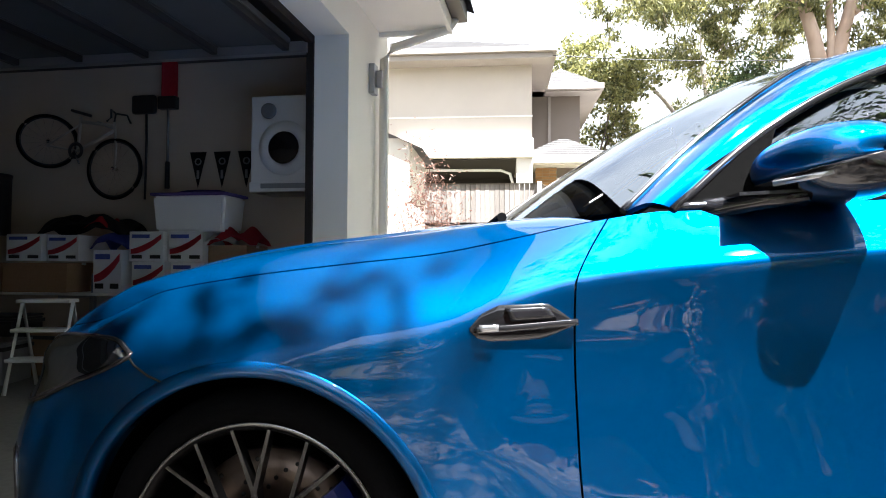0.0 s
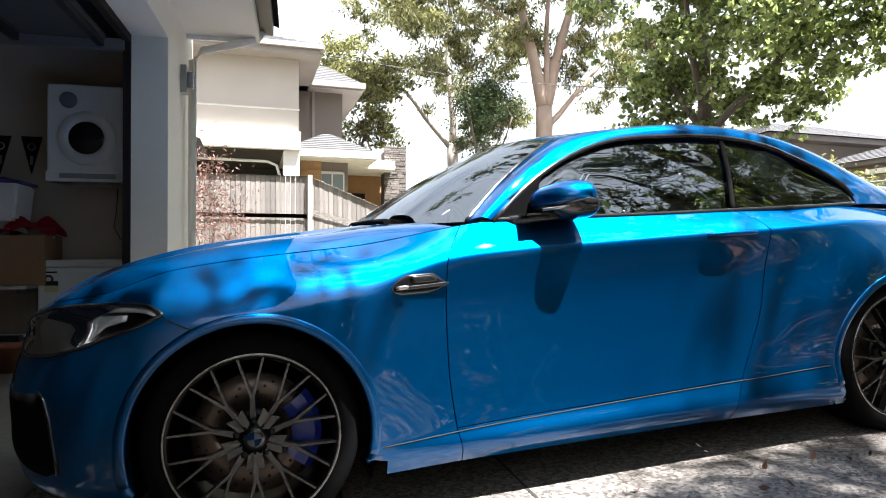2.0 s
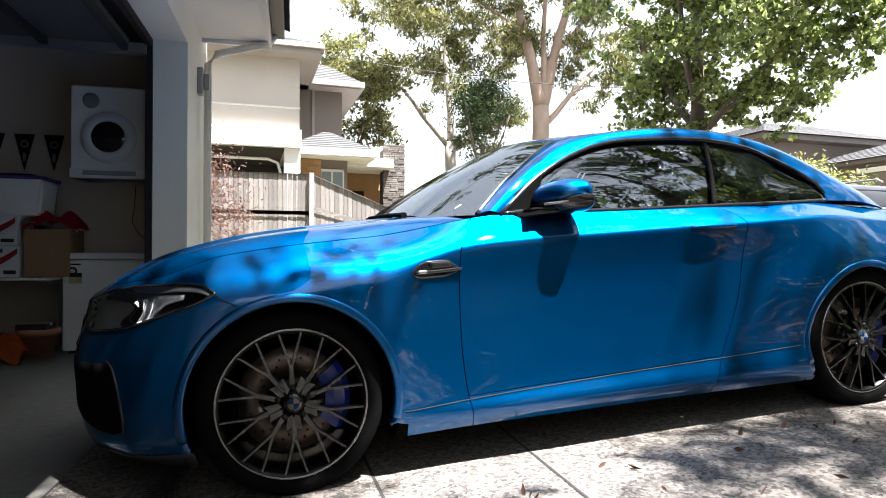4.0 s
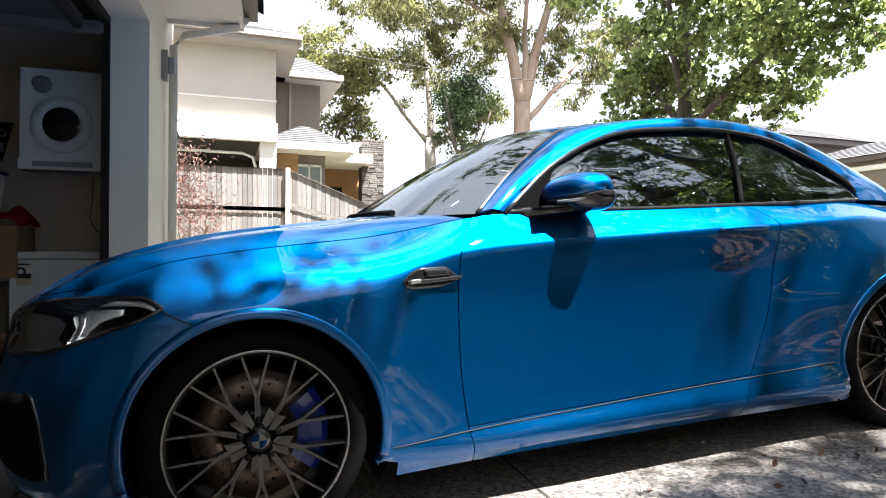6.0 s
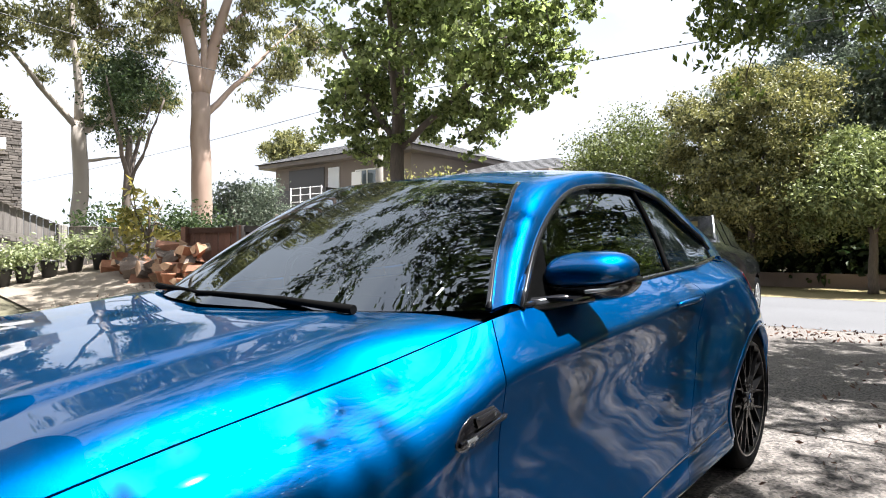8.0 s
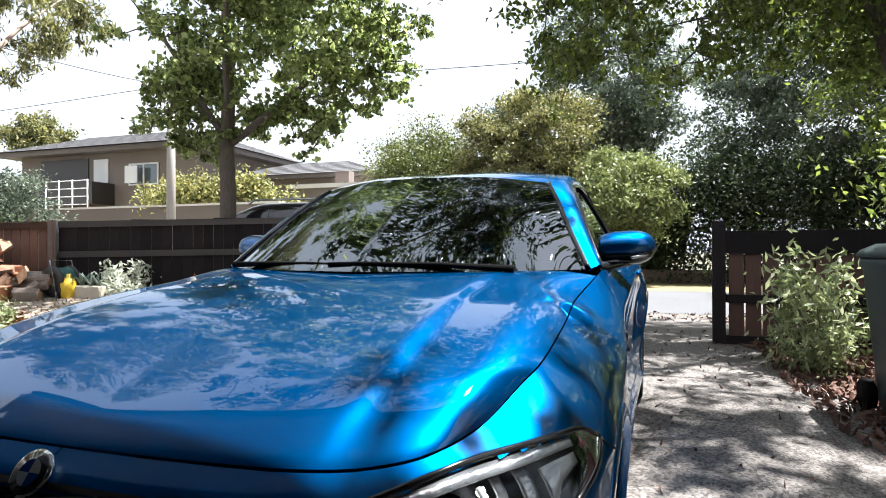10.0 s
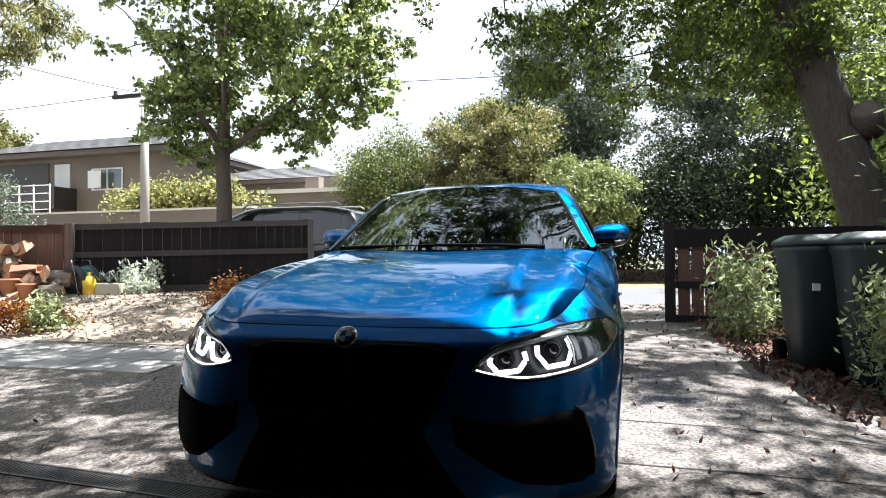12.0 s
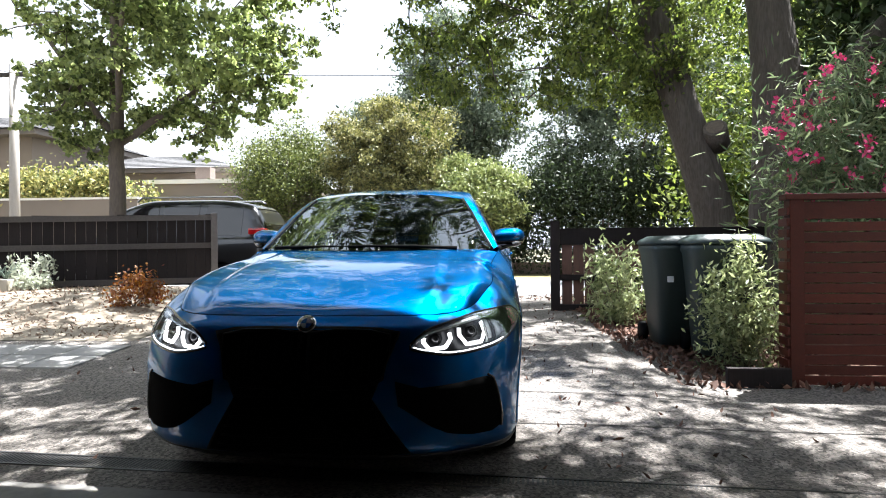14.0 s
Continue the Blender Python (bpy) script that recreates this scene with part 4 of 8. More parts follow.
    for i in range(nu):
        a = i / (nu - 1)                          # from inner end to tip
        y = .775 + .215 * a
        wz = .069 * (1 - (abs(a - .42) / .582) ** 3.0) ** .5 if abs(a - .42) < .58 else .006
        wx = .110 * (1 - (abs(a - .40) / .602) ** 3.2) ** .5 if abs(a - .40) < .60 else .008
        for j in range(nv):
            b = j / (nv - 1) * math.tau
            cx, cz = math.cos(b), math.sin(b)
            sx = math.copysign(abs(cx) ** .75, cx) * wx * (1.0 if cx < 0 else .55)
            sz = math.copysign(abs(cz) ** .85, cz) * wz
            P[i, j] = (1.115 + .045 * a + sx + .02 * max(0, -cz), y, 1.040 + .010 * a + sz)
    up = P[:, :nv // 2 + 1]
    low = P[:, nv // 2:]
    # cap above, black base below
    def mpart(nm, Q, material, lab=""):
        bm = grid_bm(mirrored(Q, side))
        bmesh.ops.recalc_face_normals(bm, faces=bm.faces[:])
        bmesh.ops.solidify(bm, geom=bm.faces[:], thickness=.002)
        for f in bm.faces:
            f.smooth = True
        return part(nm, bm, material, mirror, lab)
    k0, k1 = 0, int(nv * .56)
    Q = np.concatenate([P[:, -3:-1], P[:, :k1]], 1)
    mpart("mirror_cap", Q, M_PAINT, "blue mirror cap")
    mpart("mirror_base", P[:, k1 - 1:-2] * np.array((1, 1, 1)) + np.array((0, 0, -.001)), M_BLACK, "gloss black mirror base")
    bm = bmesh.new()
    tube(bm, [Vector((x, y * side, z)) for x, y, z in ((.90, .76, .975), (.95, .80, .980), (1.02, .85, .988), (1.08, .89, .992))], [.030, .022, .018, .016], 10)
    part("mirror_arm", bm, M_BLACK, mirror)
    bm = bmesh.new()
    box(bm, .955, .80, .994, 1.10, .90, 1.000)
    for v in bm.verts:
        v.co.y *= side
    part("mirror_trim", bm, M_BLACK, mirror)
    bm = bmesh.new()
    tube(bm, [Vector((x, y * side, z)) for x, y, z in ((1.09, .960, 1.022), (1.06, .940, 1.016), (1.015, .90, 1.012))], .006, 6)
    part("turn_signal", bm, M_SILVER, mirror, "clear turn signal strip")
    # quarter glass triangle and pillar trim at the mirror
    bm = bmesh.new()
    vs = [bm.verts.new((x, y * side, z)) for x, y, z in ((.79, .805, .972), (1.02, .80, .985), (1.10, .722, 1.150), (1.07, .728, 1.145))]
    bm.faces.new(vs)
    bmesh.ops.solidify(bm, geom=bm.faces[:], thickness=.006)
    part("mirror_triangle", bm, M_LINER, car)
    tube_part("screen_trim", curve(I_TOP[:k_ws + 1] + np.array((-.004, 0, .002)), 24), .0085, side, M_BLACK, car)
    # sill seam
    tube_part("sill_seam", [skin_x(x, np.interp(x, [.42, .9, 1.4, 2.0, 2.3], [.250, .272, .290, .308, .322]), .0006) for x in np.linspace(.40, 2.30, 30)], .0022, side, M_DARK, car)
    # black corner intake, open to the middle
    cutout = sheet_part("side_intake", patch([(1.66, .53), (2.2, .50), (2.9, .505), (4.0, .515), (4.3, .495), (4.45, .44), (4.62, .34)], [(1.72, .43), (2.05, .385), (2.45, .335), (2.85, .298), (3.5, .276), (4.2, .268), (4.62, .285)], 26, 8, .002), side, M_LINER, car, "black corner air intake")
    tube_part("intake_edge", on_skin([(4.05, .520), (4.3, .50), (4.45, .445), (4.58, .38), (4.66, .33), (4.64, .28)], .001), .006, side, M_BLACK, cutout)
    # gloss black mask round the grilles
    mask = sheet_part("grille_mask", patch([(0, .742), (.8, .742), (1.3, .738), (1.74, .722)], [(0, .46), (.5, .46), (.9, .46), (1.20, .46)], 26, 14, .0015), side, M_GRILLE, car, "black mask round the grilles", thick=.002)
    sheet_part("mask_foot", patch([(0, .46), (.5, .46), (.9, .46), (1.20, .46)], [(0, .195), (.8, .195), (1.4, .195), (2.0, .205)], 26, 12, .0015), side, M_GRILLE, mask, thick=.002)
    sheet_part("front_lip", patch([(0, .212), (2, .212), (4, .205), (5.4, .200), (6.35, .200)], [(0, .166), (2, .164), (4, .160), (5.4, .155), (6.35, .155)], 60, 4, .004), side, M_SATIN, car, "satin black lower bumper lip", thick=.006)
    kid = sheet_part("kidney_grille", patch([(.10, .718), (.5, .724), (1.1, .722), (1.50, .708)], [(.12, .52), (.5, .51), (1.05, .515), (1.38, .545)], 20, 8, .004), side, M_LINER, car, "black kidney grille")
    tube_part("grille_frame", on_skin([(.08, .715), (.5, .726), (1.1, .724), (1.52, .708), (1.50, .63), (1.40, .54), (1.05, .508), (.5, .503), (.10, .51), (.08, .62), (.08, .72)], .005), .008, side, M_GRILLE, kid)
    for k in range(8):
        i = .20 + k * .150
        sheet_part("grille_bar", patch([(i, .722), (i + .04, .722)], [(i, .520), (i + .04, .520)], 3, 7, .006), side, M_GRILLE, kid, thick=.004)
    lower = sheet_part("lower_intake", patch([(0, .44), (.8, .44), (1.18, .43)], [(0, .225), (1.0, .225), (1.70, .235)], 24, 7, .004), side, M_LINER, car, "black lower air intake")
    for z in (.26, .30, .34, .38, .42):
        tube_part("intake_bar", on_skin([(k * (1.18 + (.44 - z) * 2.4) / 9, z) for k in range(10)], .006), .004, side, M_GRILLE, lower)
    # tail lamp
    sheet_part("tail_light", patch([(20.4, .87), (21.2, .885), (22.2, .88)], [(20.5, .755), (21.2, .755), (22.2, .77)], 14, 6, .004), side, M_RED, car, "red tail light", thick=.004)
    # wiper
    wip = [(.52, -.55, 1.005), (.50, -.30, 1.018), (.47, .0, 1.024), (.475, .12, 1.022)] if side < 0 else [(.60, .62, 1.008), (.545, .40, 1.016), (.50, .20, 1.020), (.48, .08, 1.019)]
    bm = bmesh.new()
    tube(bm, wip, [.012, .009, .007, .005], 8)
    part("wiper", bm, M_LINER, car, "black windscreen wiper")

# painted lips round the wheel arches
for cx, r_arch in ((0, R_ARCH_F), (WHEELBASE, R_ARCH_R)):
    rows = []
    for a in np.radians(np.linspace(-14, 194, 80)):
        rows.append([skin_x(cx + r * math.cos(a), max(.17, HUB + r * math.sin(a)), off) for r, off in ((r_arch - .006, -.045), (r_arch - .006, .001), (r_arch - .002, .0045), (r_arch + .012, .005), (r_arch + .022, .003), (r_arch + .030, -.003))])
    for side in (-1, 1):
        sheet_part("arch_lip", np.array(rows), side, M_PAINT, car, thick=.002)

# closing piece between bonnet and screen
cowl = np.stack([H_REAR + np.array((-.004, 0, -.022)), W_BASE[np.linspace(0, 39, N_H).astype(int)] + np.array((.03, 0, -.010))], 0)
part("cowl", grid_bm(both(cowl)), M_LINER, car)
# roundel on the nose
bm = disc(bmesh.new(), .041, (0, 0, 0), "z", 40, .008)
badge = part("nose_badge", bm, M_CHROME, car, "round badge with blue and white quarters")
badge.matrix_local = look((-.729, 0, .752), (-2.0, 0, 1.75)) @ pose(0, 0, 0, 180, 0, 0) @ pose(0, 0, 0, 0, 0, 0)
part("badge_ring", disc(bmesh.new(), .036, (0, 0, .005), "z", 40, .004), M_BLACK, badge)
for k in range(4):
    bm = bmesh.new()
    vs = [bm.verts.new((0, 0, .0078))] + [bm.verts.new((.023 * math.sin(k * math.pi / 2 + b), .023 * math.cos(k * math.pi / 2 + b), .0078)) for b in np.linspace(0, math.pi / 2, 8)]
    bm.faces.new(vs[::-1])
    bmesh.ops.solidify(bm, geom=bm.faces[:], thickness=.001)
    part("badge_quarter", bm, M_BADGE_BLUE if k % 2 else M_WHITE, badge)

# cabin
part("dashboard", boxes((.62, -.70, .78, 1.02, .70, .965), bevel=.05), M_CABIN, car, smooth=True)
part("parcel_shelf", boxes((2.55, -.60, .88, 3.05, .60, .92), bevel=.02), M_CABIN, car)
part("cabin_floor", boxes((.45, -.72, .22, 2.9, .72, .30)), M_LINER, car)
part("door_card", boxes((.8, -.78, .35, 2.1, -.73, .93), bevel=.015), M_CABIN, car)
part("door_card", boxes((.8, .73, .35, 2.1, .78, .93), bevel=.015), M_CABIN, car)
bm = bmesh.new()
ring = [(1.12 - .09 * math.sin(a) * .4, .36 + .185 * math.cos(a), .93 + .185 * math.sin(a)) for a in np.linspace(0, math.tau, 33)]
tube(bm, ring, .015, 8, cap=False)
tube(bm, [(1.13, .19, .93), (1.10, .36, .925), (1.13, .53, .93)], .018, 6)
tube(bm, [(1.10, .36, .92), (.95, .36, .87)], .03, 8)
part("steering_wheel", bm, M_CABIN, car, "black leather steering wheel")


def seat(x, y, w, back, head):
    s = new("seat")
    s.parent = car
    s.matrix_local = pose(x, y, 0)
    bm = boxes((-.02, -w, .42, .48, w, .56), bevel=.05)
    part("cushion", bm, M_CABIN, s, smooth=True)
    bm = boxes((-.06, -w, 0, .07, w, back), bevel=.05)
    bmesh.ops.rotate(bm, verts=bm.verts[:], cent=(0, 0, 0), matrix=Matrix.Rotation(radians(20), 3, "Y"))
    bmesh.ops.translate(bm, verts=bm.verts[:], vec=(.46, 0, .48))
    part("backrest", bm, M_CABIN, s, smooth=True)
    if head:
        bm = boxes((-.05, -.12, 0, .05, .12, .17), bevel=.04)
        bmesh.ops.translate(bm, verts=bm.verts[:], vec=(.46 + back * .36, 0, .46 + back * .97))
        part("headrest", bm, M_CABIN, s, smooth=True)


seat(1.30, -.36, .24, .60, True)
seat(1.30, .36, .24, .60, True)
seat(2.08, -.32, .26, .48, True)
seat(2.08, .32, .26, .48, True)
part("rear_mirror", boxes((1.12, -.11, 1.24, 1.15, .11, 1.30), bevel=.012), M_CABIN, car)
tag = bmesh.new()
box(tag, 0, -.055, 0, .003, .055, .035)
bmesh.ops.rotate(tag, verts=tag.verts[:], cent=(0, 0, 0), matrix=Matrix.Rotation(radians(60), 3, "Y"))
bmesh.ops.translate(tag, verts=tag.verts[:], vec=(.72, -.585, 1.022))
part("windscreen_sticker", tag, M_WHITE, car, "small white sticker behind the glass")


# ---- ground ----
def gz(x, y):
    """Height of the ground: a drive that falls to the garage, a raised lawn, a level street."""
    x, y = np.asarray(x, float), np.asarray(y, float)
    z = np.interp(x, [-60, -.9, -.6, -.30, 0, 2.69, 4, 5.3, 6.3, 7.5, 9, 10, 300], [0, 0, -.02, -.03, 0, .139, .172, .18, .145, .075, .02, 0, 0])
    z = z - .06 * np.clip((-1.5 - y) / .9, 0, 1) * np.clip(x / 1.0, 0, 1) * np.clip((5.0 - x) / 1.5, 0, 1)     # cross fall to the screen
    lawn_x = np.clip((x - 2.5) / 2.2, 0, 1) * np.clip((9.0 - x) / 1.5, 0, 1)
    lawn_y = np.clip((y - 2.7) / 1.6, 0, 1)
    s = lawn_x * lawn_y
    z = z + .29 * s * s * (3 - 2 * s)
    up = np.clip((y - 6) / 6, 0, 1) * np.clip((12 - x) / 5, 0, 1)
    z = z + .42 * up * up * (3 - 2 * up)
    return z


def sheet(name, xs, ys, material, lift, kind="structure", edge=None, label="", category=""):
    """A sheet that follows the ground; edge(x, y) moves its points sideways."""
    X, Y = np.meshgrid(np.asarray(xs, float), np.asarray(ys, float), indexing="ij")
    if edge:
        X, Y = edge(X, Y)
    P = np.stack([X, Y, gz(X, Y) + lift], 2)
    ob = mesh_ob(name, grid_bm(P), material)
    return tagged(ob, label, category, "", kind)


def aggregate_mat():
    """Exposed aggregate: fine pale and dark stones in grey cement."""
    m = mat("exposed_aggregate", (0.175, 0.160, 0.148), 0.85, stain=0.35, stain_scale=0.9, bump=0.6, bump_scale=150)
    nt = m.node_tree
    b = nt.nodes["Principled BSDF"]
    src = b.inputs["Base Color"].links[0].from_socket
    co = nt.nodes.new("ShaderNodeTexCoord")
    v = nt.nodes.new("ShaderNodeTexVoronoi")
    v.inputs["Scale"].default_value = 75
    nt.links.new(co.outputs["Object"], v.inputs["Vector"])
    r = nt.nodes.new("ShaderNodeValToRGB")
    r.color_ramp.elements[0].color, r.color_ramp.elements[1].color = (0.16, 0.15, 0.14, 1), (1.5, 1.45, 1.38, 1)
    sep = nt.nodes.new("ShaderNodeSeparateColor")
    nt.links.new(v.outputs["Color"], sep.inputs[0])
    nt.links.new(sep.outputs[0], r.inputs[0])
    mx = nt.nodes.new("ShaderNodeMixRGB")
    mx.blend_type = "MULTIPLY"
    mx.inputs[0].default_value = 0.85
    nt.links.new(src, mx.inputs[1])
    nt.links.new(r.outputs[0], mx.inputs[2])
    nt.links.new(mx.outputs[0], b.inputs["Base Color"])
    return m


M_AGG = aggregate_mat()
M_EARTH = mat("dry_grass_and_earth", (0.13, 0.115, 0.075), 0.95, grain=0.5, grain_scale=30, stain=0.5, stain_scale=0.6, bump=0.5, bump_scale=40, stain_color=(0.10, 0.12, 0.04))
M_SAND = mat("sandy_lawn_with_bark", (0.235, 0.20, 0.155), 0.95, grain=0.35, grain_scale=40, stain=0.6, stain_scale=1.0, bump=0.6, bump_scale=60, stain_color=(0.17, 0.13, 0.095))
M_MULCH = mat("brown_mulch", (0.13, 0.07, 0.045), 0.95, grain=0.6, grain_scale=40, stain=0.4, bump=1.0, bump_scale=50)
M_ROAD = mat("pale_asphalt", (0.115, 0.115, 0.12), 0.85, grain=0.35, grain_scale=90, stain=0.25, stain_scale=0.5, bump=0.3, bump_scale=150)
M_PAVER = mat("grey_paver", (0.30, 0.29, 0.28), 0.85, grain=0.3, grain_scale=30, stain=0.3, vary=0.12, bump=0.2)

far = [-400, -150, -60, -30, -15, -8]
tagged(sheet("ground", far + list(np.arange(-5, 26, .5)) + [30, 40, 60, 150, 400], far + list(np.arange(-6, 26, .5)) + [30, 40, 60, 150, 400], M_EARTH, -0.03),
       "dry earth and grass ground", "ground")
sheet("driveway", np.arange(-.86, 9.96, .12), np.linspace(-3.2, 3.4, 40), M_AGG, 0.0, label="exposed aggregate concrete driveway, dappled with shade", category="driveway",
      edge=lambda X, Y: (X, np.where(Y < 0, Y / 3.2 * np.interp(X, [-.9, 1.26, 1.40, 2.7, 4.6, 5.3, 10], [6.2, 6.2, 2.60, 2.35, 2.05, 1.75, 2.4]), Y / 3.4 * np.interp(X, [-.9, 2.4, 2.55, 5, 10], [8.0, 7.6, 2.75, 3.0, 3.4]))))
sheet("road", [9.96, 11, 12, 13, 14, 15, 16.4], np.linspace(-120, 120, 60), M_ROAD, 0.004, label="pale grey asphalt street", category="road")
sheet("verge", [16.42, 17.4, 18.4, 19.4, 20.4, 21.2], np.linspace(-60, 60, 80), mat("straw_dry_grass", (0.29, 0.24, 0.115), 0.95, grain=0.5, grain_scale=25, stain=0.6, stain_scale=0.5, bump=0.6, bump_scale=30, stain_color=(0.15, 0.10, 0.06)), 0.008, label="dry straw-coloured grass verge across the street", category="verge")
sheet("lawn", np.arange(2.52, 9.6, .15), np.arange(2.8, 13.4, .2), M_SAND, 0.006, label="bare sandy lawn littered with bark and leaves", category="lawn",
      edge=lambda X, Y: (X, np.where(Y < 2.95, np.interp(X, [2.5, 5, 10], [2.76, 3.02, 3.42]), Y)))
sheet("mulch_bed", np.arange(1.37, 9.0, .15), np.linspace(0, 1, 24), M_MULCH, 0.012, label="brown mulch bed strewn with fallen leaves", category="garden bed",
      edge=lambda X, Y: (X, -np.interp(X, [1.2, 1.4, 2.7, 4.6, 5.3, 10], [2.55, 2.52, 2.3, 2.0, 1.7, 2.35]) - Y * 5.5))

# saw-cut joints across the drive
M_JOINT = mat("joint_filler", (0.025, 0.022, 0.02), 0.95)
for x0, x1, y0, y1 in ((.86, 1.02, -2.45, .6), (.22, .30, -3.6, -.5), (3.35, 3.45, -2.15, 2.6)):
    ys = np.linspace(y0, y1, 40)
    xs = np.interp(ys, [y0, y1], [x0, x1])
    P = np.stack([np.stack([xs + e, ys, gz(xs + e, ys) + .0025], 1) for e in (-.006, .006)], 0)
    part("control_joint", grid_bm(P), M_JOINT, bpy.data.objects["driveway"])

# pavers along the lawn's edge
pavers = thing("paver_strip", pose(0, 0, 0), "strip of grey concrete pavers beside the lawn", "paving", kind="structure")
me = None
for i in range(2):
    for j in range(11):
        x, y = 1.64 + i * .44, 2.85 + j * .44
        if me is None:
            ob = part("paver", boxes((-.213, -.213, -.03, .213, .213, .012), bevel=.006), M_PAVER, pavers)
            me = ob.data
        else:
            ob = new("paver", me)
            ob.parent = pavers
        ob.location = (x, y, float(gz(x, y)) + .002)
        ob.rotation_euler = (0, -radians(2.9), 0)

# ---- garage ----
GAR = pose(-.631, 2.227, 0, 0, 0, -4)
OPEN_W, OPEN_H, WALL_T = 4.9, 2.57, 0.26
garage = thing("garage", GAR, "cream rendered garage with an open doorway", "garage", kind="structure")
YF, YN, XB, HC = 1.02, -5.9, -6.6, 3.0
part("wall_front_far", boxes((-WALL_T, 0, -.05, 0, 1.14, HC)), M_WALL, garage)
part("wall_front_near", boxes((-WALL_T, YN - .12, -.05, 0, -OPEN_W, HC)), M_WALL, garage)
part("wall_lintel", boxes((-WALL_T, -OPEN_W, OPEN_H, 0, 0, HC)), M_WALL, garage)
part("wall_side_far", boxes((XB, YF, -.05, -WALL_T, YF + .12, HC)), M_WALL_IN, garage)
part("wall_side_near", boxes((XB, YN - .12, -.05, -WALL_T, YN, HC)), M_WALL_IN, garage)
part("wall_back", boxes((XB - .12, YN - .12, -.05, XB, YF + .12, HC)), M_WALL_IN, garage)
# ceiling far darker than the walls, with the garage's shade in its colour
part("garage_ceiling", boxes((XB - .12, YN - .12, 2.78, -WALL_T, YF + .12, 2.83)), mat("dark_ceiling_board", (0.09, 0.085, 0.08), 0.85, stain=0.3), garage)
part("slab", boxes((XB, YN, -.1, -.02, YF, .004)), M_CONC, garage)
part("door_jamb", boxes((-WALL_T - .05, -.03, 0, -WALL_T, .05, OPEN_H), (-WALL_T - .05, -OPEN_W - .05, 0, -WALL_T, -OPEN_W + .03, OPEN_H), (-WALL_T - .05, -OPEN_W, OPEN_H - .06, -WALL_T, 0, OPEN_H + .06)), M_DARK_TIMBER, garage, "dark door frame")
# eave
part("soffit", boxes((0, YN - .3, 2.88, .60, .80, 2.90)), M_SOFFIT, garage)
part("fascia", boxes((.60, YN - .3, 2.84, .63, .80, 3.06), (0, .80, 2.84, .63, .83, 3.06)), M_SOFFIT, garage)
part("gutter", boxes((.63, YN - .3, 2.94, .75, .86, 3.06), bevel=.01), M_GUTTER, garage)
bm = bmesh.new()
pts = np.array([[[.80, YN - .5, 3.05], [.80, .95, 3.05]], [[-4, YN - .5, 4.9], [-4, .95, 4.9]], [[-9, YN - .5, 3.05], [-9, .95, 3.05]]])
t = grid_bm(pts, flip=True)
bmesh.ops.solidify(t, geom=t.faces[:], thickness=.06)
merge(bm, t)
part("roof", bm, M_TILE_ROOF, garage)
bm = bmesh.new()
tube(bm, [(.06, .74, .0), (.06, .74, 2.62), (.14, .74, 2.72), (.60, .78, 2.86), (.66, .78, 2.95)], .035, 10)
part("downpipe", bm, M_SOFFIT, garage, "cream painted downpipe")
part("wall_bracket", boxes((0, .50, 2.28, .05, .60, 2.52), (.05, .535, 2.33, .10, .565, 2.47), bevel=.006), M_STEEL_DOOR, garage, "grey metal wall bracket")
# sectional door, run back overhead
# underside grey is darkened to carry the shade below the ceiling
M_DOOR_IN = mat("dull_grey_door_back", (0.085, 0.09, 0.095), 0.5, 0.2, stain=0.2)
door = part("garage_door", boxes((-4.9, -OPEN_W + .05, 2.47, -4.86, -.05, 2.49)), M_STEEL_DOOR, garage, "open ribbed sectional door under the ceiling")
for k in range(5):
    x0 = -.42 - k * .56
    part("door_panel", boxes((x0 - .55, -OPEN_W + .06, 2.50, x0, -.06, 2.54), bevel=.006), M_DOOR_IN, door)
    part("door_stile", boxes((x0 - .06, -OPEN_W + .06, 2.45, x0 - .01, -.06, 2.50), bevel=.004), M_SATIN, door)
for y in (-.02, -OPEN_W + .02):
    part("door_track", boxes((-3.6, y - .03, 2.44, -.3, y + .03, 2.52)), M_STEEL_DOOR, door)

# drain across the doorway
drain = thing("drain_channel", GAR @ pose(.33, 0, -.03), "black slotted drain grate across the driveway", "drain", kind="structure")
part("channel", boxes((-.075, -7, -.08, .075, 1.6, -.02)), M_DARK, drain)
part("grate_edge", boxes((-.08, -7, -.02, -.066, 1.6, .010), (.066, -7, -.02, .08, 1.6, .010)), M_SATIN, drain)
slot = None
for k in range(280):
    y = 1.58 - k * .022
    if slot is None:
        ob = part("grate_bar", boxes((-.068, -.005, -.016, .068, .005, .008)), M_SATIN, drain)
        slot = ob.data
    else:
        ob = new("grate_bar", slot)
        ob.parent = drain
    ob.location = (0, y, 0)


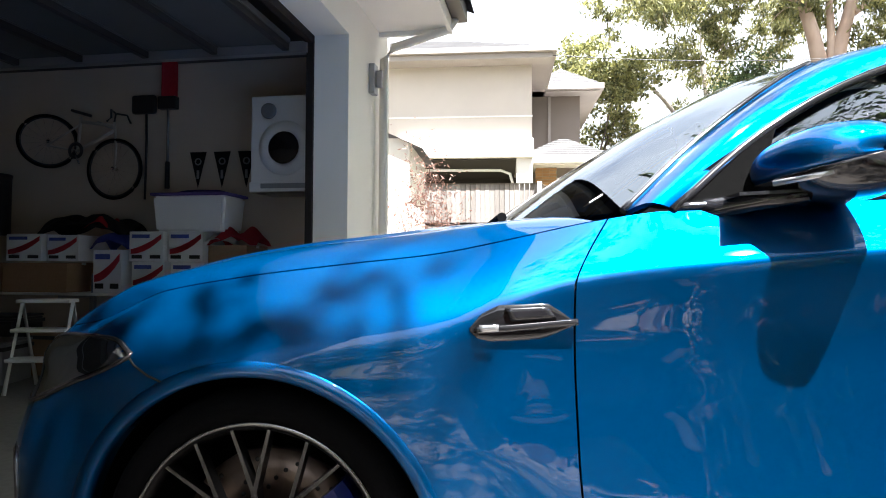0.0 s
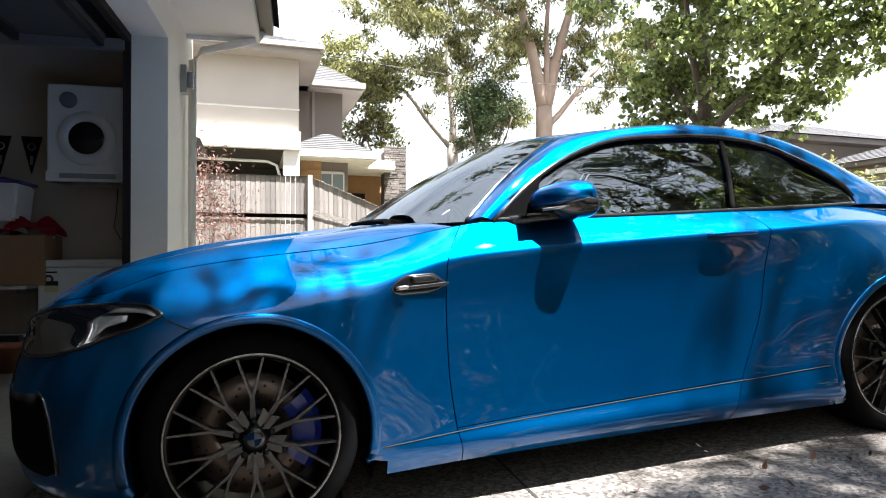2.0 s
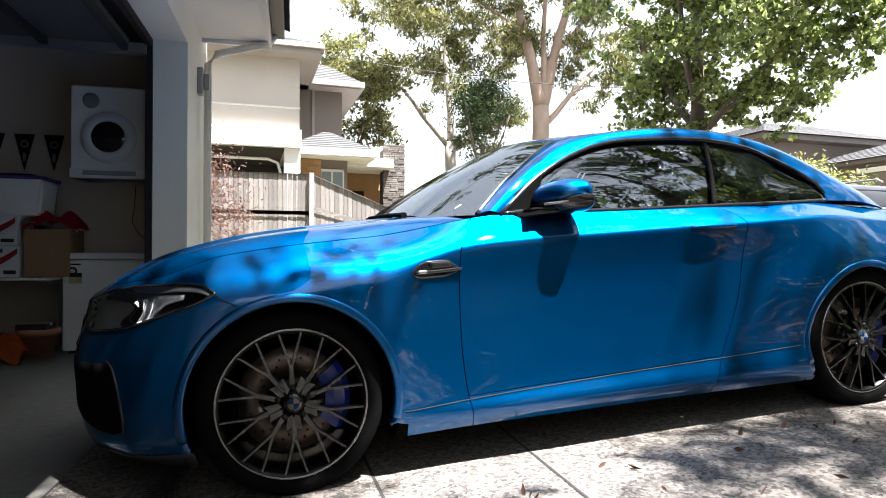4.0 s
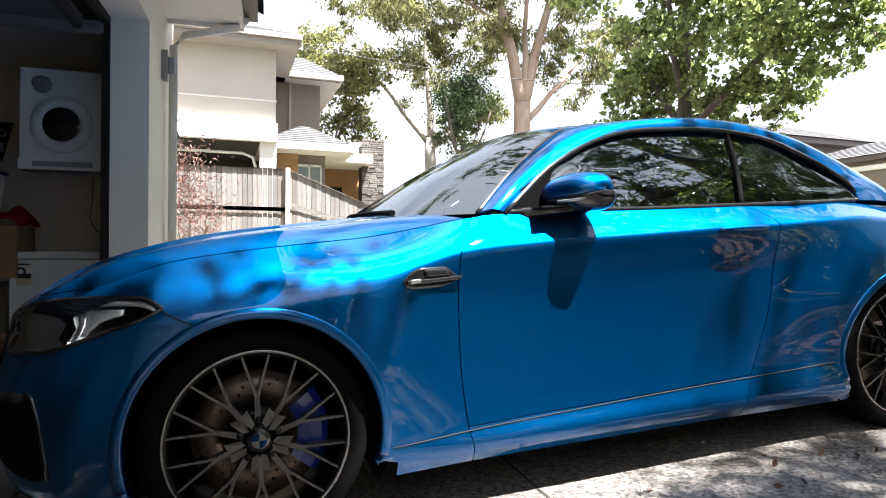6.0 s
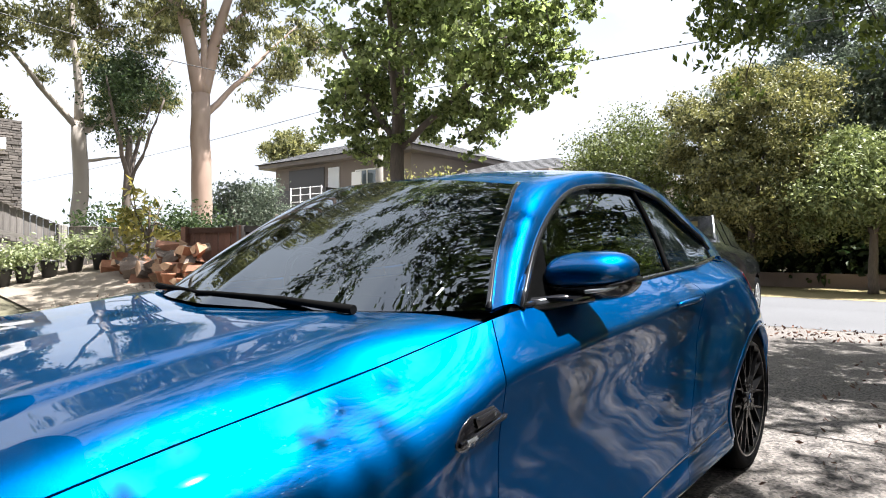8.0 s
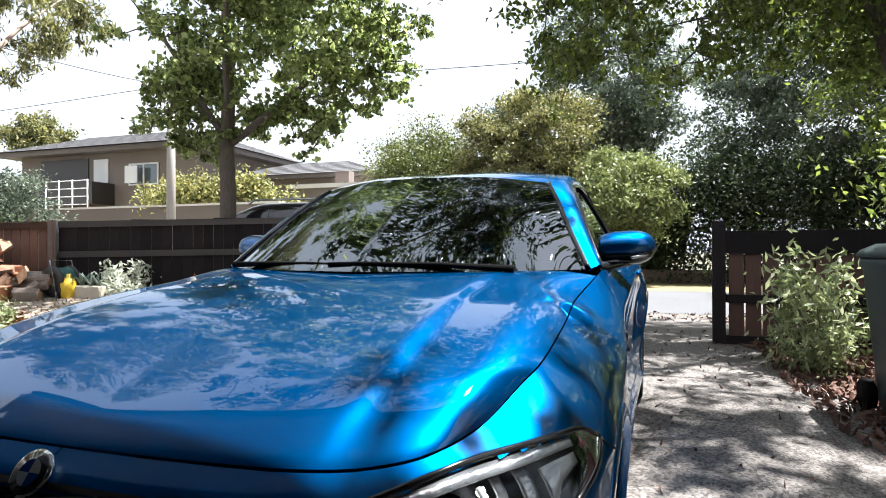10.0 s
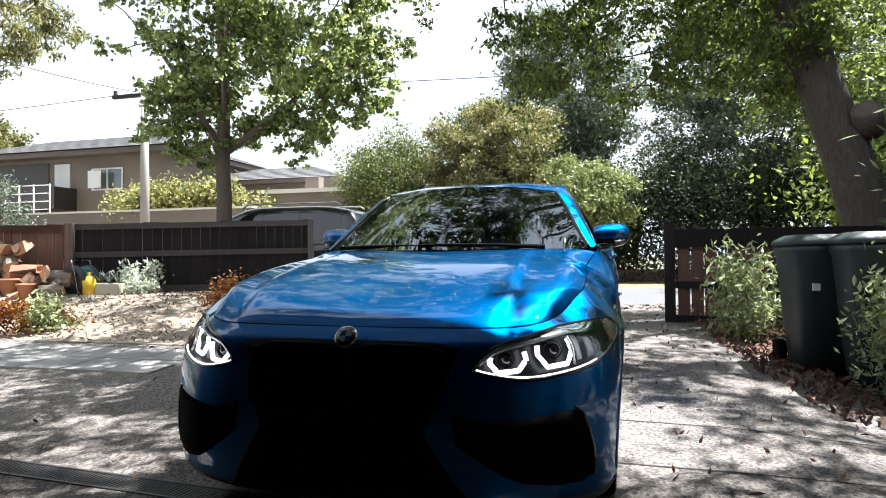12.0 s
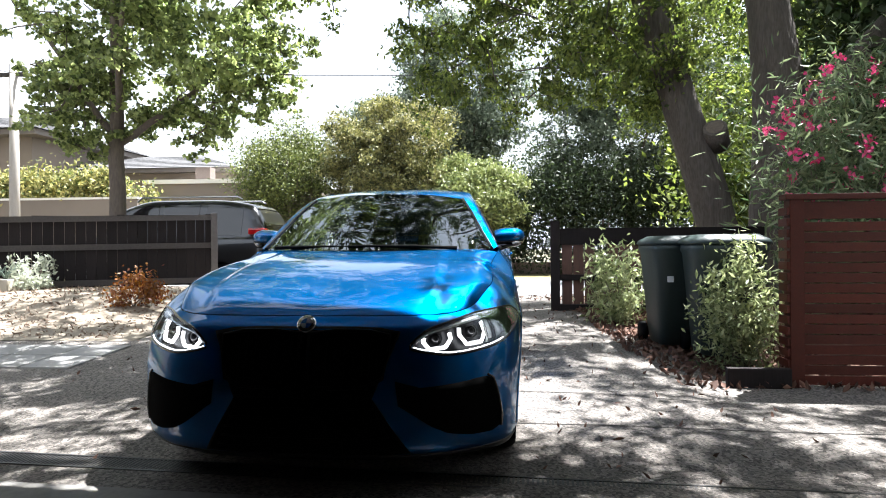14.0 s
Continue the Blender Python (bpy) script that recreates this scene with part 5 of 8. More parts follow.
# ---- fences ----
def paling_fence(name, a, b, top_a, top_b, base_a, base_b, material, rails, label, width=.1, gap=.006, thick=.018, rail_mat=None, category="fence", post_every=2.4, cap=None):
    """A run of upright palings on rails, from a to b, facing the side that lies to the right of the run."""
    a, b = Vector((*a, 0)), Vector((*b, 0))
    L = (b - a).length
    d = (b - a).normalized()
    ang = math.degrees(math.atan2(d.y, d.x))
    f = thing(name, pose(a.x, a.y, 0, 0, 0, ang), label, category)
    n = int(L / (width + gap))
    lib = {}
    for k in range(n):
        s = (k + .5) / n
        z0, z1 = base_a + (base_b - base_a) * s, top_a + (top_b - top_a) * s
        key = round((z1 - z0) / .03)
        if key not in lib:
            ob = part("paling", boxes((-width / 2, 0, 0, width / 2, thick, key * .03), bevel=.003), material, f)
            lib[key] = ob.data
        else:
            ob = new("paling", lib[key])
            ob.parent = f
        ob.location = (s * L, (k % 2) * .004, z0)
    for frac in rails:
        bm = bmesh.new()
        z0, z1 = base_a + (top_a - base_a) * frac, base_b + (top_b - base_b) * frac
        vs = [bm.verts.new(p) for p in ((0, -.045, z0 - .045), (L, -.045, z1 - .045), (L, -.045, z1 + .045), (0, -.045, z0 + .045))]
        bm.faces.new(vs)
        bmesh.ops.solidify(bm, geom=bm.faces[:], thickness=-.043)
        bmesh.ops.recalc_face_normals(bm, faces=bm.faces[:])
        part("rail", bm, rail_mat or material, f)
    if cap:
        bm = bmesh.new()
        vs = [bm.verts.new(p) for p in ((0, -.05, top_a), (L, -.05, top_b), (L, .05, top_b), (0, .05, top_a))]
        bm.faces.new(vs)
        bmesh.ops.solidify(bm, geom=bm.faces[:], thickness=-.045)
        bmesh.ops.recalc_face_normals(bm, faces=bm.faces[:])
        part("capping", bm, cap, f)
    m = max(1, round(L / post_every))
    for k in range(m + 1):
        s = k / m
        part("post", boxes((s * L - .05, -.11, base_a + (base_b - base_a) * s - .05, s * L + .05, -.01, top_a + (top_b - top_a) * s + .02), bevel=.006), rail_mat or material, f)
    return f


paling_fence("paling_fence", (-7.0, 11.45), (1.26, 11.45), 2.69, 2.69, .62, .62, M_GREY_TIMBER, (.12, .56), "weathered grey paling fence with pale rails", rail_mat=M_RAIL_TIMBER, cap=M_RAIL_TIMBER)
paling_fence("paling_fence", (1.26, 11.45), (3.96, 11.55), 2.69, 1.61, .62, .55, M_GREY_TIMBER, (.12, .62), "weathered paling fence with a raked top", rail_mat=M_RAIL_TIMBER, cap=M_RAIL_TIMBER, post_every=3.2)
paling_fence("paling_fence", (3.96, 11.55), (6.6, 10.4), 1.61, 1.55, .55, .45, M_GREY_TIMBER, (.15, .8), "low weathered paling fence behind the pots", rail_mat=M_RAIL_TIMBER, cap=M_RAIL_TIMBER)
paling_fence("timber_fence", (5.06, 7.1), (6.70, 3.88), 1.53, 1.62, .46, .46, M_DARK_TIMBER, (.06, .56, .96), "dark stained timber driveway gate, swung open", width=.14, gap=.0005, rail_mat=mat("grey_brown_rail", (0.12, 0.105, 0.10), 0.7, grain=0.4, stain=0.3), category="gate", post_every=9)
paling_fence("timber_fence", (4.75, 8.25), (5.06, 7.1), 1.52, 1.53, .52, .48, mat("red_brown_paling", (0.15, 0.075, 0.05), 0.75, grain=0.4, stain=0.3, vary=0.2), (.3, .95), "red-brown stained paling fence behind the woodpile", width=.12, cap=M_RAIL_TIMBER)

gate = thing("driveway_gate", pose(5.14, -1.685, .165, 0, 0, -93), "black timber gate with a missing board", "gate")
part("gate_post", boxes((-.12, -.06, 0, .0, .06, 1.22), bevel=.008), M_DARK_TIMBER, gate)
for x, z0, z1 in ((.03, .10, .90), (.18, .10, .90), (.33, .10, .90), (.48, .10, .42), (.63, .10, .90), (.78, .10, .90), (.93, .10, .90), (1.08, .10, .9), (1.23, .1, .9), (1.38, .1, .9), (1.53, .1, .9), (1.68, .1, .9)):
    part("gate_board", boxes((x, -.01, z0, x + .135, .012, z1), bevel=.003), mat("brown_gate_board", (0.11, 0.052, 0.036), 0.6, grain=0.5, grain_scale=9, stretch=(12, 12, 1), stain=0.3), gate)
part("gate_rail", boxes((0, -.05, .90, 2.6, -.01, 1.12), bevel=.006), M_DARK_TIMBER, gate)
part("gate_rail", boxes((0, -.05, .0, 2.6, -.01, .10), bevel=.006), M_DARK_TIMBER, gate)
part("gate_rail", boxes((0, -.05, .42, 2.6, -.01, .50), bevel=.006), M_DARK_TIMBER, gate)

# red slat screen
screen_wall = thing("slat_screen", pose(1.36, -2.91, 0.0, 0, 0, -91), "red-brown oiled timber slat screen", "screen")
part("screen_post", boxes((0, -.05, -.05, .10, .05, 1.36), bevel=.006), M_RED_TIMBER, screen_wall)
part("screen_post", boxes((2.5, -.05, -.05, 2.6, .05, 1.36), bevel=.006), M_RED_TIMBER, screen_wall)
part("top_rail", boxes((-.03, -.06, 1.36, 2.7, .06, 1.40), bevel=.004), M_RED_TIMBER, screen_wall)
part("top_board", boxes((.10, -.035, 1.22, 2.5, -.01, 1.345), bevel=.004), M_RED_TIMBER, screen_wall)
sl = None
for k in range(16):
    z = .03 + k * .0735
    if sl is None:
        ob = part("slat", boxes((.10, -.03, 0, 2.5, -.008, .0655), bevel=.003), M_RED_TIMBER, screen_wall)
        sl = ob.data
    else:
        ob = new("slat", sl)
        ob.parent = screen_wall
    ob.location = (0, 0, z)
for k in range(17):
    z = .0 + k * .078
    part("side_slat", boxes((-.022, -.05, z, -.002, .09, z + .056), bevel=.003), M_RED_TIMBER, screen_wall)
edging = thing("garden_edging", pose(1.33, -2.47, .0, 0, 0, -92), "dark timber garden edging board", "edging")
part("board", boxes((0, -.03, 0, .44, .03, .15), bevel=.008), M_DARK_TIMBER, edging)


# ---- trees ----
def tree(name, at, label, limbs, leafmat, barkmat, clumps, per, size, seed, aspect=.6, droop=0.3, trunk_r=None, category="tree", spread=.35):
    """A trunk with limbs [(a, b, r0, r1)] and a crown of leaves round clumps (x, y, z, r); places are from the tree's base."""
    rng = np.random.default_rng(seed)
    ob = thing(name, pose(*at), label, category)
    bm = bmesh.new()
    for a, b, r0, r1 in limbs:
        wood(bm, rng, a, b, r0, r1, .06, 8, 12)
    nodes = [np.array(a) * (1 - k) + np.array(b) * k for a, b, _, _ in limbs for k in (.45, .6, .75, .9, 1.0)]
    start = np.array(nodes)
    order = sorted(clumps, key=lambda q: np.min(np.linalg.norm(start - np.array(q[:3]), axis=1)))
    for x, y, z, r in order:                    # twigs branch on from the limbs and from one another
        c = np.array((x, y, z + r * .2))
        have = np.array(nodes)
        k = int(np.argmin(np.linalg.norm(have - c, axis=1)))
        wood(bm, rng, have[k], c, .016, .007, .18, 4, 4)
        nodes.append(c)
    part("trunk", bm, barkmat, ob)
    c = leaves("crown", crown(rng, clumps, per, spread), size, leafmat, ob, aspect, droop, rng)
    return ob


def clump_cloud(rng, n, centre, radii, r0, r1):
    p = blob(rng, centre, radii, n, .35)
    return [(*q, rng.uniform(r0, r1)) for q in p]


rng = np.random.default_rng(11)
# spreading broad-leaved tree by the street
rt = np.random.default_rng(76)
cl = clump_cloud(rt, 100, (.15, -.55, 5.7), (2.5, 2.9, 2.9), .30, .62)
cl += clump_cloud(rt, 30, (0, -.2, 4.6), (1.2, 1.3, 1.4), .25, .5)
cl += clump_cloud(rt, 75, (.2, -.3, 9.6), (2.8, 3.0, 2.4), .35, .65)
cl += clump_cloud(rt, 26, (.35, -2.7, 4.1), (1.0, 1.15, 1.0), .22, .42)      # low bough towards the drive
cl += clump_cloud(rt, 24, (-.1, .5, 3.4), (1.1, 1.2, .8), .20, .40)          # boughs low round the trunk
cl += clump_cloud(rt, 20, (.6, -1.4, 3.3), (.9, .9, .6), .18, .34)
tree("street_tree", (7.75, 6.25, .2), "broad green-leaved street tree with a straight grey trunk",
     [((0, 0, -.1), (.05, .05, 4.2), .17, .11), ((.05, .05, 2.9), (-1.2, -.9, 5.4), .07, .03), ((0, 0, 3.0), (1.5, .9, 5.6), .075, .03),
      ((0, 0, 3.8), (0, 0, 8.2), .11, .03), ((0, 0, 2.8), (-.4, 1.2, 5.0), .07, .03), ((0, 0, 2.8), (.5, -2.3, 4.6), .07, .03)],
     M_LEAF_MAPLE, M_TRUNK, cl, 920, .10, 3, aspect=.85, droop=.6, spread=.27)
# large oak beside the drive: leaning stem and upright stem, crown over the drive
oak_limbs = [((-.1, 1.25, 4.7), (-1.6, 3.0, 7.0), .19, .10),
             ((.15, -.85, 2.3), (-.2, -2.6, 4.6), .30, .17),
             ((-.2, -2.6, 4.6), (-.8, -4.2, 6.5), .16, .08), ((-1.6, 3.0, 7.0), (-3.4, 3.6, 7.6), .10, .04), ((-1.6, 3.0, 7.0), (-2.4, 5.2, 7.6), .10, .04),
             ((.3, -.3, 7.0), (-1.6, 1.6, 8.6), .07, .02), ((.3, -.3, 7.0), (1.4, -2.8, 8.4), .07, .02), ((.3, -.3, 6.8), (3.0, 1.5, 8.0), .10, .04),
             ((-1.6, 3.0, 6.9), (-3.9, 4.6, 6.2), .06, .015), ((-1.6, 3.0, 6.9), (-2.2, 5.6, 5.9), .06, .015), ((-2.6, 3.8, 6.6), (-4.4, 3.6, 6.0), .04, .012), ((-2.4, 5.2, 7.5), (-5.0, 8.4, 7.0), .05, .015)]
cl = clump_cloud(rng, 460, (-2.2, .4, 7.6), (6.6, 6.0, 1.7), .18, .42)
cl += clump_cloud(np.random.default_rng(41), 330, (1.2, -1.6, 8.3), (4.4, 3.8, 1.3), .16, .36)      # unseen crown clumps added sunward to shade the drive
cl += clump_cloud(np.random.default_rng(42), 70, (-2.4, 4.2, 6.0), (2.2, 2.1, 1.1), .22, .46)       # boughs over the drive
for q in (((-2.2, 6.4, 6.9), (2.4, 1.8, .9)), ((-4.6, 4.6, 6.6), (1.6, 1.6, .8)), ((-3.7, 8.9, 6.8), (1.8, 1.4, .8)), ((-5.1, 8.3, 6.8), (1.7, 1.5, .8))):
    cl += clump_cloud(np.random.default_rng(43), 34, *q, .22, .44)
cl += clump_cloud(np.random.default_rng(46), 60, (-2.7, 5.5, 5.9), (1.8, 1.6, .8), .18, .38)
cl += clump_cloud(np.random.default_rng(47), 230, (.2, 4.9, 7.2), (4.0, 2.7, 1.6), .20, .46)
cl += [(-.5, 2.3, 4.6, .7), (.6, 1.9, 4.2, .7), (.8, 2.6, 5.2, .8), (.2, 3.2, 5.6, .8), (1.4, 1.2, 4.5, .7), (1.8, .4, 5.0, .9), (2.0, 2.2, 5.6, .9), (1.6, 3.0, 6.2, .9),
       (1.6, -1.4, 5.4, .9), (.5, -2.5, 6.0, 1.0), (-1.2, -2.8, 6.4, 1.0), (1.0, -.4, 6.2, 1.0), (2.6, -2.6, 5.2, 1.0), (.9, 3.6, 6.6, .9)]
# small unseen clumps added to break up the sun on the drive
cl += clump_cloud(np.random.default_rng(45), 170, (-2.4, -.6, 7.3), (2.6, 1.8, .9), .14, .28)
# overhead crown, out of view, is thinned so sun patches land on the car
OAK = (6.3, -4.35, .15)


rk = np.random.default_rng(77)


def sun_foot(q):
    z = q[2] + OAK[2] - .8
    return q[0] + OAK[0] - SUN_DIR.x / SUN_DIR.z * z, q[1] + OAK[1] - SUN_DIR.y / SUN_DIR.z * z


def chance(q):
    fx, fy = sun_foot(q)
    if -.95 < fx < .45 and -1.2 < fy < .5:       # sun on the bonnet, broken light on the wing
        return .03 if fy > -.74 else 1.0
    if 1.2 < fx < 2.6 and -3.2 < fy < -2.3:      # sun on the shrub by the screen
        return .15
    if .0 <= fx < 3.6 and -.97 < fy < -.62:      # sun along the shoulder
        return .12
    if -.6 < fx < 3.6 and -.62 <= fy < .75:
        return .45 if fx < 1.1 else .3
    if .6 < fx < 3.6 and -1.5 < fy <= -.97:
        return .8
    if 1.8 < fx < 5.5 and -2.8 < fy <= -1.02:
        return .35
    if fy > 2.6:
        return .6
    return .45 if .8 < fx < 6 and -7 < fy <= -2.8 else 1.0


cl = [q for q in cl if rk.uniform() < chance(q)]
# unseen boughs added over the doorway and before the screen for their shade
for k in range(80):
    a, b, c, d = (-1.1, .25, -2.6, -.98) if k < 70 else (.3, 1.4, -4.0, -3.3)
    z, fx, fy = rk.uniform(6.4, 7.6), rk.uniform(a, b), rk.uniform(c, d)
    cl.append((fx - OAK[0] + SUN_DIR.x / SUN_DIR.z * (z - .8), fy - OAK[1] + SUN_DIR.y / SUN_DIR.z * (z - .8), z - OAK[2], rk.uniform(.16, .34)))
# sprays that hang from the crown into view
for k in range(180):
    cl.append((rk.uniform(-1.2, 1.6), rk.uniform(.7, 4.9), rk.uniform(3.0, 5.5), rk.uniform(.16, .40)))
for k in range(9):
    cl.append((5.6 - OAK[0] + rk.uniform(-.4, .4), 1.7 - OAK[1] + rk.uniform(-.7, .5), rk.uniform(4.1, 5.2), rk.uniform(.10, .2)))
# low boughs keep the brighter greens; clumps above take the shade-darkened copy
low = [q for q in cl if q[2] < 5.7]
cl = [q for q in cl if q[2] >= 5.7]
tree("oak_tree", OAK, "large rough-barked oak with two stems and a sawn limb", oak_limbs, M_LEAF_OAK_SHADED, M_BARK, cl, 760, .12, 5, aspect=.5, droop=.9)
bm = bmesh.new()
tube(bm, [(6.16, -4.11, 2.53), (6.02, -4.05, 2.66), (5.92, -4.00, 2.75)], [.19, .175, .165], 20)
oak = bpy.data.objects["oak_tree"]
rl = np.random.default_rng(48)
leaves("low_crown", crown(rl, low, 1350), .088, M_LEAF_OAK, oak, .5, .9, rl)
tw = bmesh.new()
tips = [np.array(q[:3]) for q in cl]
for x, y, z, r in sorted(low, key=lambda q: -q[2]):        # twigs hang from the crown and from one another
    c = np.array((x, y, z + r * .2))
    above = [q for q in tips if q[2] > z - .1]
    wood(tw, rl, above[int(np.argmin(np.linalg.norm(np.array(above) - c, axis=1)))], c, .014, .006, .18, 4, 4)
    tips.append(c)
tagged(part("twig_work", tw, M_BARK, oak), kind="stuff")


def furrowed(points, radii, seed, sides=56, rings=120):
    """A stem with upright bark ridges along a smooth line."""
    line = catmull(range(len(points)), np.array(points, float), np.linspace(0, len(points) - 1, rings))
    rad = np.interp(np.linspace(0, len(radii) - 1, rings), range(len(radii)), radii)
    nr = np.random.default_rng(seed)
    a = np.linspace(0, math.tau, sides)[None, :]
    t = np.linspace(0, 1, rings)[:, None] * 40
    ph = nr.uniform(0, 6, 8)
    ridge = np.abs(np.sin(6 * a + 1.3 * np.sin(.9 * t + ph[0]) + .6 * np.sin(2.3 * t + 3 * a + ph[1])))
    ridge += .6 * np.abs(np.sin(10 * a - 1.1 * np.sin(1.4 * t + ph[2]) + ph[3])) + .5 * np.sin(2 * a + .3 * t + ph[4])
    r = rad[:, None] * (1 + .055 * (ridge - 1)) + nr.normal(size=(rings, sides)) * .003
    r[:, -1] = r[:, 0]
    P = np.stack([line[:, None, 0] + r * np.cos(a), line[:, None, 1] + r * np.sin(a), line[:, None, 2] + 0 * r], 2)
    return grid_bm(P)


part("leaning_stem", furrowed([(0, 0, -.2), (0, .08, .6), (-.02, .36, 1.8), (-.06, .80, 3.2), (-.1, 1.22, 4.6), (-.2, 1.5, 5.2)], (.38, .30, .27, .24, .20), 6), M_BARK, oak, smooth=True)
part("upright_stem", furrowed([(.1, -.75, -.2), (.12, -.80, .8), (.15, -.84, 2.4), (.2, -.72, 4.0), (.26, -.5, 5.8), (.3, -.3, 7.5)], (.58, .47, .42, .33, .22, .13), 7), M_BARK, oak, smooth=True)
st = part("sawn_limb", bm, M_BARK, oak, "sawn-off limb stub")
st.matrix_parent_inverse = oak.matrix_world.inverted()
bm = bmesh.new()
tube(bm, [(5.925, -4.002, 2.746), (5.912, -3.995, 2.757)], [.125, .12], 20)
st2 = part("sawn_face", bm, mat("sawn_wood", (0.15, 0.12, 0.095), 0.85, grain=0.4, grain_scale=30), oak, "pale sawn wood face")
st2.matrix_parent_inverse = oak.matrix_world.inverted()
# tall gums behind the fence
def gum(at, label, s, limbs, clumps, seed, bark):
    return tree("gum_tree", at, label, limbs, M_LEAF_GUM, bark, clumps, 620, .26, seed, aspect=.26, droop=1.3, spread=.36)


G = .86
cl = clump_cloud(rng, 52, (-3.2, 1.3, 10.4), (4.2, 2.6, 3.0), .40, .80) + clump_cloud(rng, 34, (3.4, 0, 9.2), (2.8, 2.2, 2.6), .35, .75) + clump_cloud(rng, 26, (1, 1, 13.4), (4.4, 2.6, 1.8), .5, .95) + clump_cloud(np.random.default_rng(24), 60, (.5, 0, 15.8), (5.5, 3.6, 2.6), .6, 1.1)
gum((11.5, 20.2, .6), "tall smooth-barked gum with a pinkish trunk", 1,
    [tuple((tuple(c * G for c in a), tuple(c * G for c in b), r0 * .8, r1 * .8)) for a, b, r0, r1 in
     [((0, 0, -.3), (.2, .2, 7.5), .50, .42), ((.2, .2, 7.3), (-1.2, .4, 13.5), .36, .16), ((.2, .2, 7.2), (1.9, 0, 13.8), .34, .15), ((.4, .2, 6.6), (2.4, -.4, 9.0), .17, .09),
      ((2.4, -.4, 9.0), (4.6, -.8, 11.5), .08, .03), ((1.2, 0, 10.5), (3.6, .4, 13.0), .12, .04), ((-.6, .3, 11), (-3.6, 1.2, 13.2), .12, .04), ((.2, .2, 7.4), (.5, .3, 14.5), .2, .07)]], cl, 21, M_GUM)
cl = clump_cloud(rng, 60, (-.5, 0, 10.9), (5.8, 2.8, 3.5), .40, .85) + clump_cloud(rng, 26, (2.2, 0, 7.2), (2.0, 1.8, 2.6), .35, .7)
gum((9.9, 27.2, .6), "pale-barked gum with spreading bare limbs", 1,
    [tuple((tuple(c * G for c in a), tuple(c * G for c in b), r0 * .85, r1 * .85)) for a, b, r0, r1 in
     [((0, 0, -.3), (0, 0, 7.0), .42, .34), ((0, 0, 6.8), (-.4, 0, 13.5), .24, .10), ((0, 0, 6.6), (-3.4, 0, 10.4), .18, .08), ((0, 0, 6.4), (3.2, 0, 9.0), .18, .08), ((3.2, 0, 9.0), (5.0, 0, 11.5), .08, .03),
      ((-3.4, 0, 10.4), (-5.4, 0, 12.0), .08, .03), ((0, 0, 5.0), (2.6, .2, 5.6), .10, .04), ((-4.5, 1, -.3), (-4.2, 1, 5.0), .2, .12), ((-4.2, 1, 5.0), (-5.6, 1, 8.5), .1, .04), ((-4.2, 1, 4.6), (-2.6, 1, 7.5), .1, .03)]], cl, 22, M_GUM_PALE)


def shrub(name, at, label, radii, n, size, leafmat, seed, aspect=.5, category="shrub", stems=6, droop=.2, clumps=14):
    """A low shrub: stems from the ground and uneven clumps of leaves."""
    rng = np.random.default_rng(seed)
    x, y = at
    ob = thing(name, pose(x, y, float(gz(x, y))), label, category)
    bm = bmesh.new()
    rx, ry, rz = radii
    for k in range(stems):
        a = rng.uniform(0, math.tau)
        wood(bm, rng, (rng.normal() * rx * .1, rng.normal() * ry * .1, -.03), (math.cos(a) * rx * .6, math.sin(a) * ry * .6, rz * rng.uniform(.9, 1.6)), .006 + .012 * rz, .003, .15, 5, 5)
    tagged(part("stems", bm, M_TRUNK, ob), kind="stuff")
    c = blob(rng, (0, 0, rz), radii, clumps, .4)
    c[:, 2] = np.maximum(c[:, 2], rz * .25)
    pts = np.concatenate([q + rng.normal(size=(n // clumps, 3)) * np.array(radii) * rng.uniform(.18, .38) for q in c])
    pts[:, 2] = np.maximum(pts[:, 2], .03)
    leaves("foliage", pts, size, leafmat, ob, aspect, droop, rng)
    return ob


# far planting across the street
for x, y, r, h, m, lab, sd, n in ((20.5, 3.1, (2.1, 2.2, 3.0), 3.9, M_LEAF_OLIVE, "dense rounded olive-green tree across the street", 31, 30000),
                                  (19.2, -.1, (1.25, 1.35, 1.3), 2.75, M_LEAF_LIME, "bright lime-green rounded bush across the street", 33, 22000)):
    rg = np.random.default_rng(sd)
    cl = clump_cloud(rg, 60, (0, 0, h), r, .45, .85)
    tree("garden_tree", (x, y, .1), lab, [((0, 0, -.1), (0, 0, h * .6), .13, .09), ((0, 0, h * .5), (.5, .4, h), .07, .03), ((0, 0, h * .5), (-.5, -.4, h), .07, .03)], m, M_TRUNK, cl, n / 60 / .16, .125, sd, aspect=.45)


# ---- neighbouring house ----
M_HOUSE = mat("pale_cream_render", (0.56, 0.505, 0.45), 0.85, stain=0.12, stain_scale=0.7, bump=0.2, bump_scale=150)
M_EAVE = mat("taupe_eave_paint", (0.34, 0.305, 0.28), 0.6, stain=0.15)
house = thing("neighbour_house", pose(0, 0, 0), "cream two-storey house with brown eaves behind the fence", "house")
part("wall", boxes((-9, 14.6, 3.80, 1.24, 20, 6.42)), M_HOUSE, house, "cream rendered upper wall")
part("wall", boxes((-9, 14.6, .4, -2.2, 20, 3.80)), M_HOUSE, house)
# back wall near black: the carport's inner shade is in its colour
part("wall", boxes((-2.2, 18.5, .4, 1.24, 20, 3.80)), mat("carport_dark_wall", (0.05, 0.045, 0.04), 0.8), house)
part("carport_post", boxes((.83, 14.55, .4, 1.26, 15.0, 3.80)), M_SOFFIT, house)
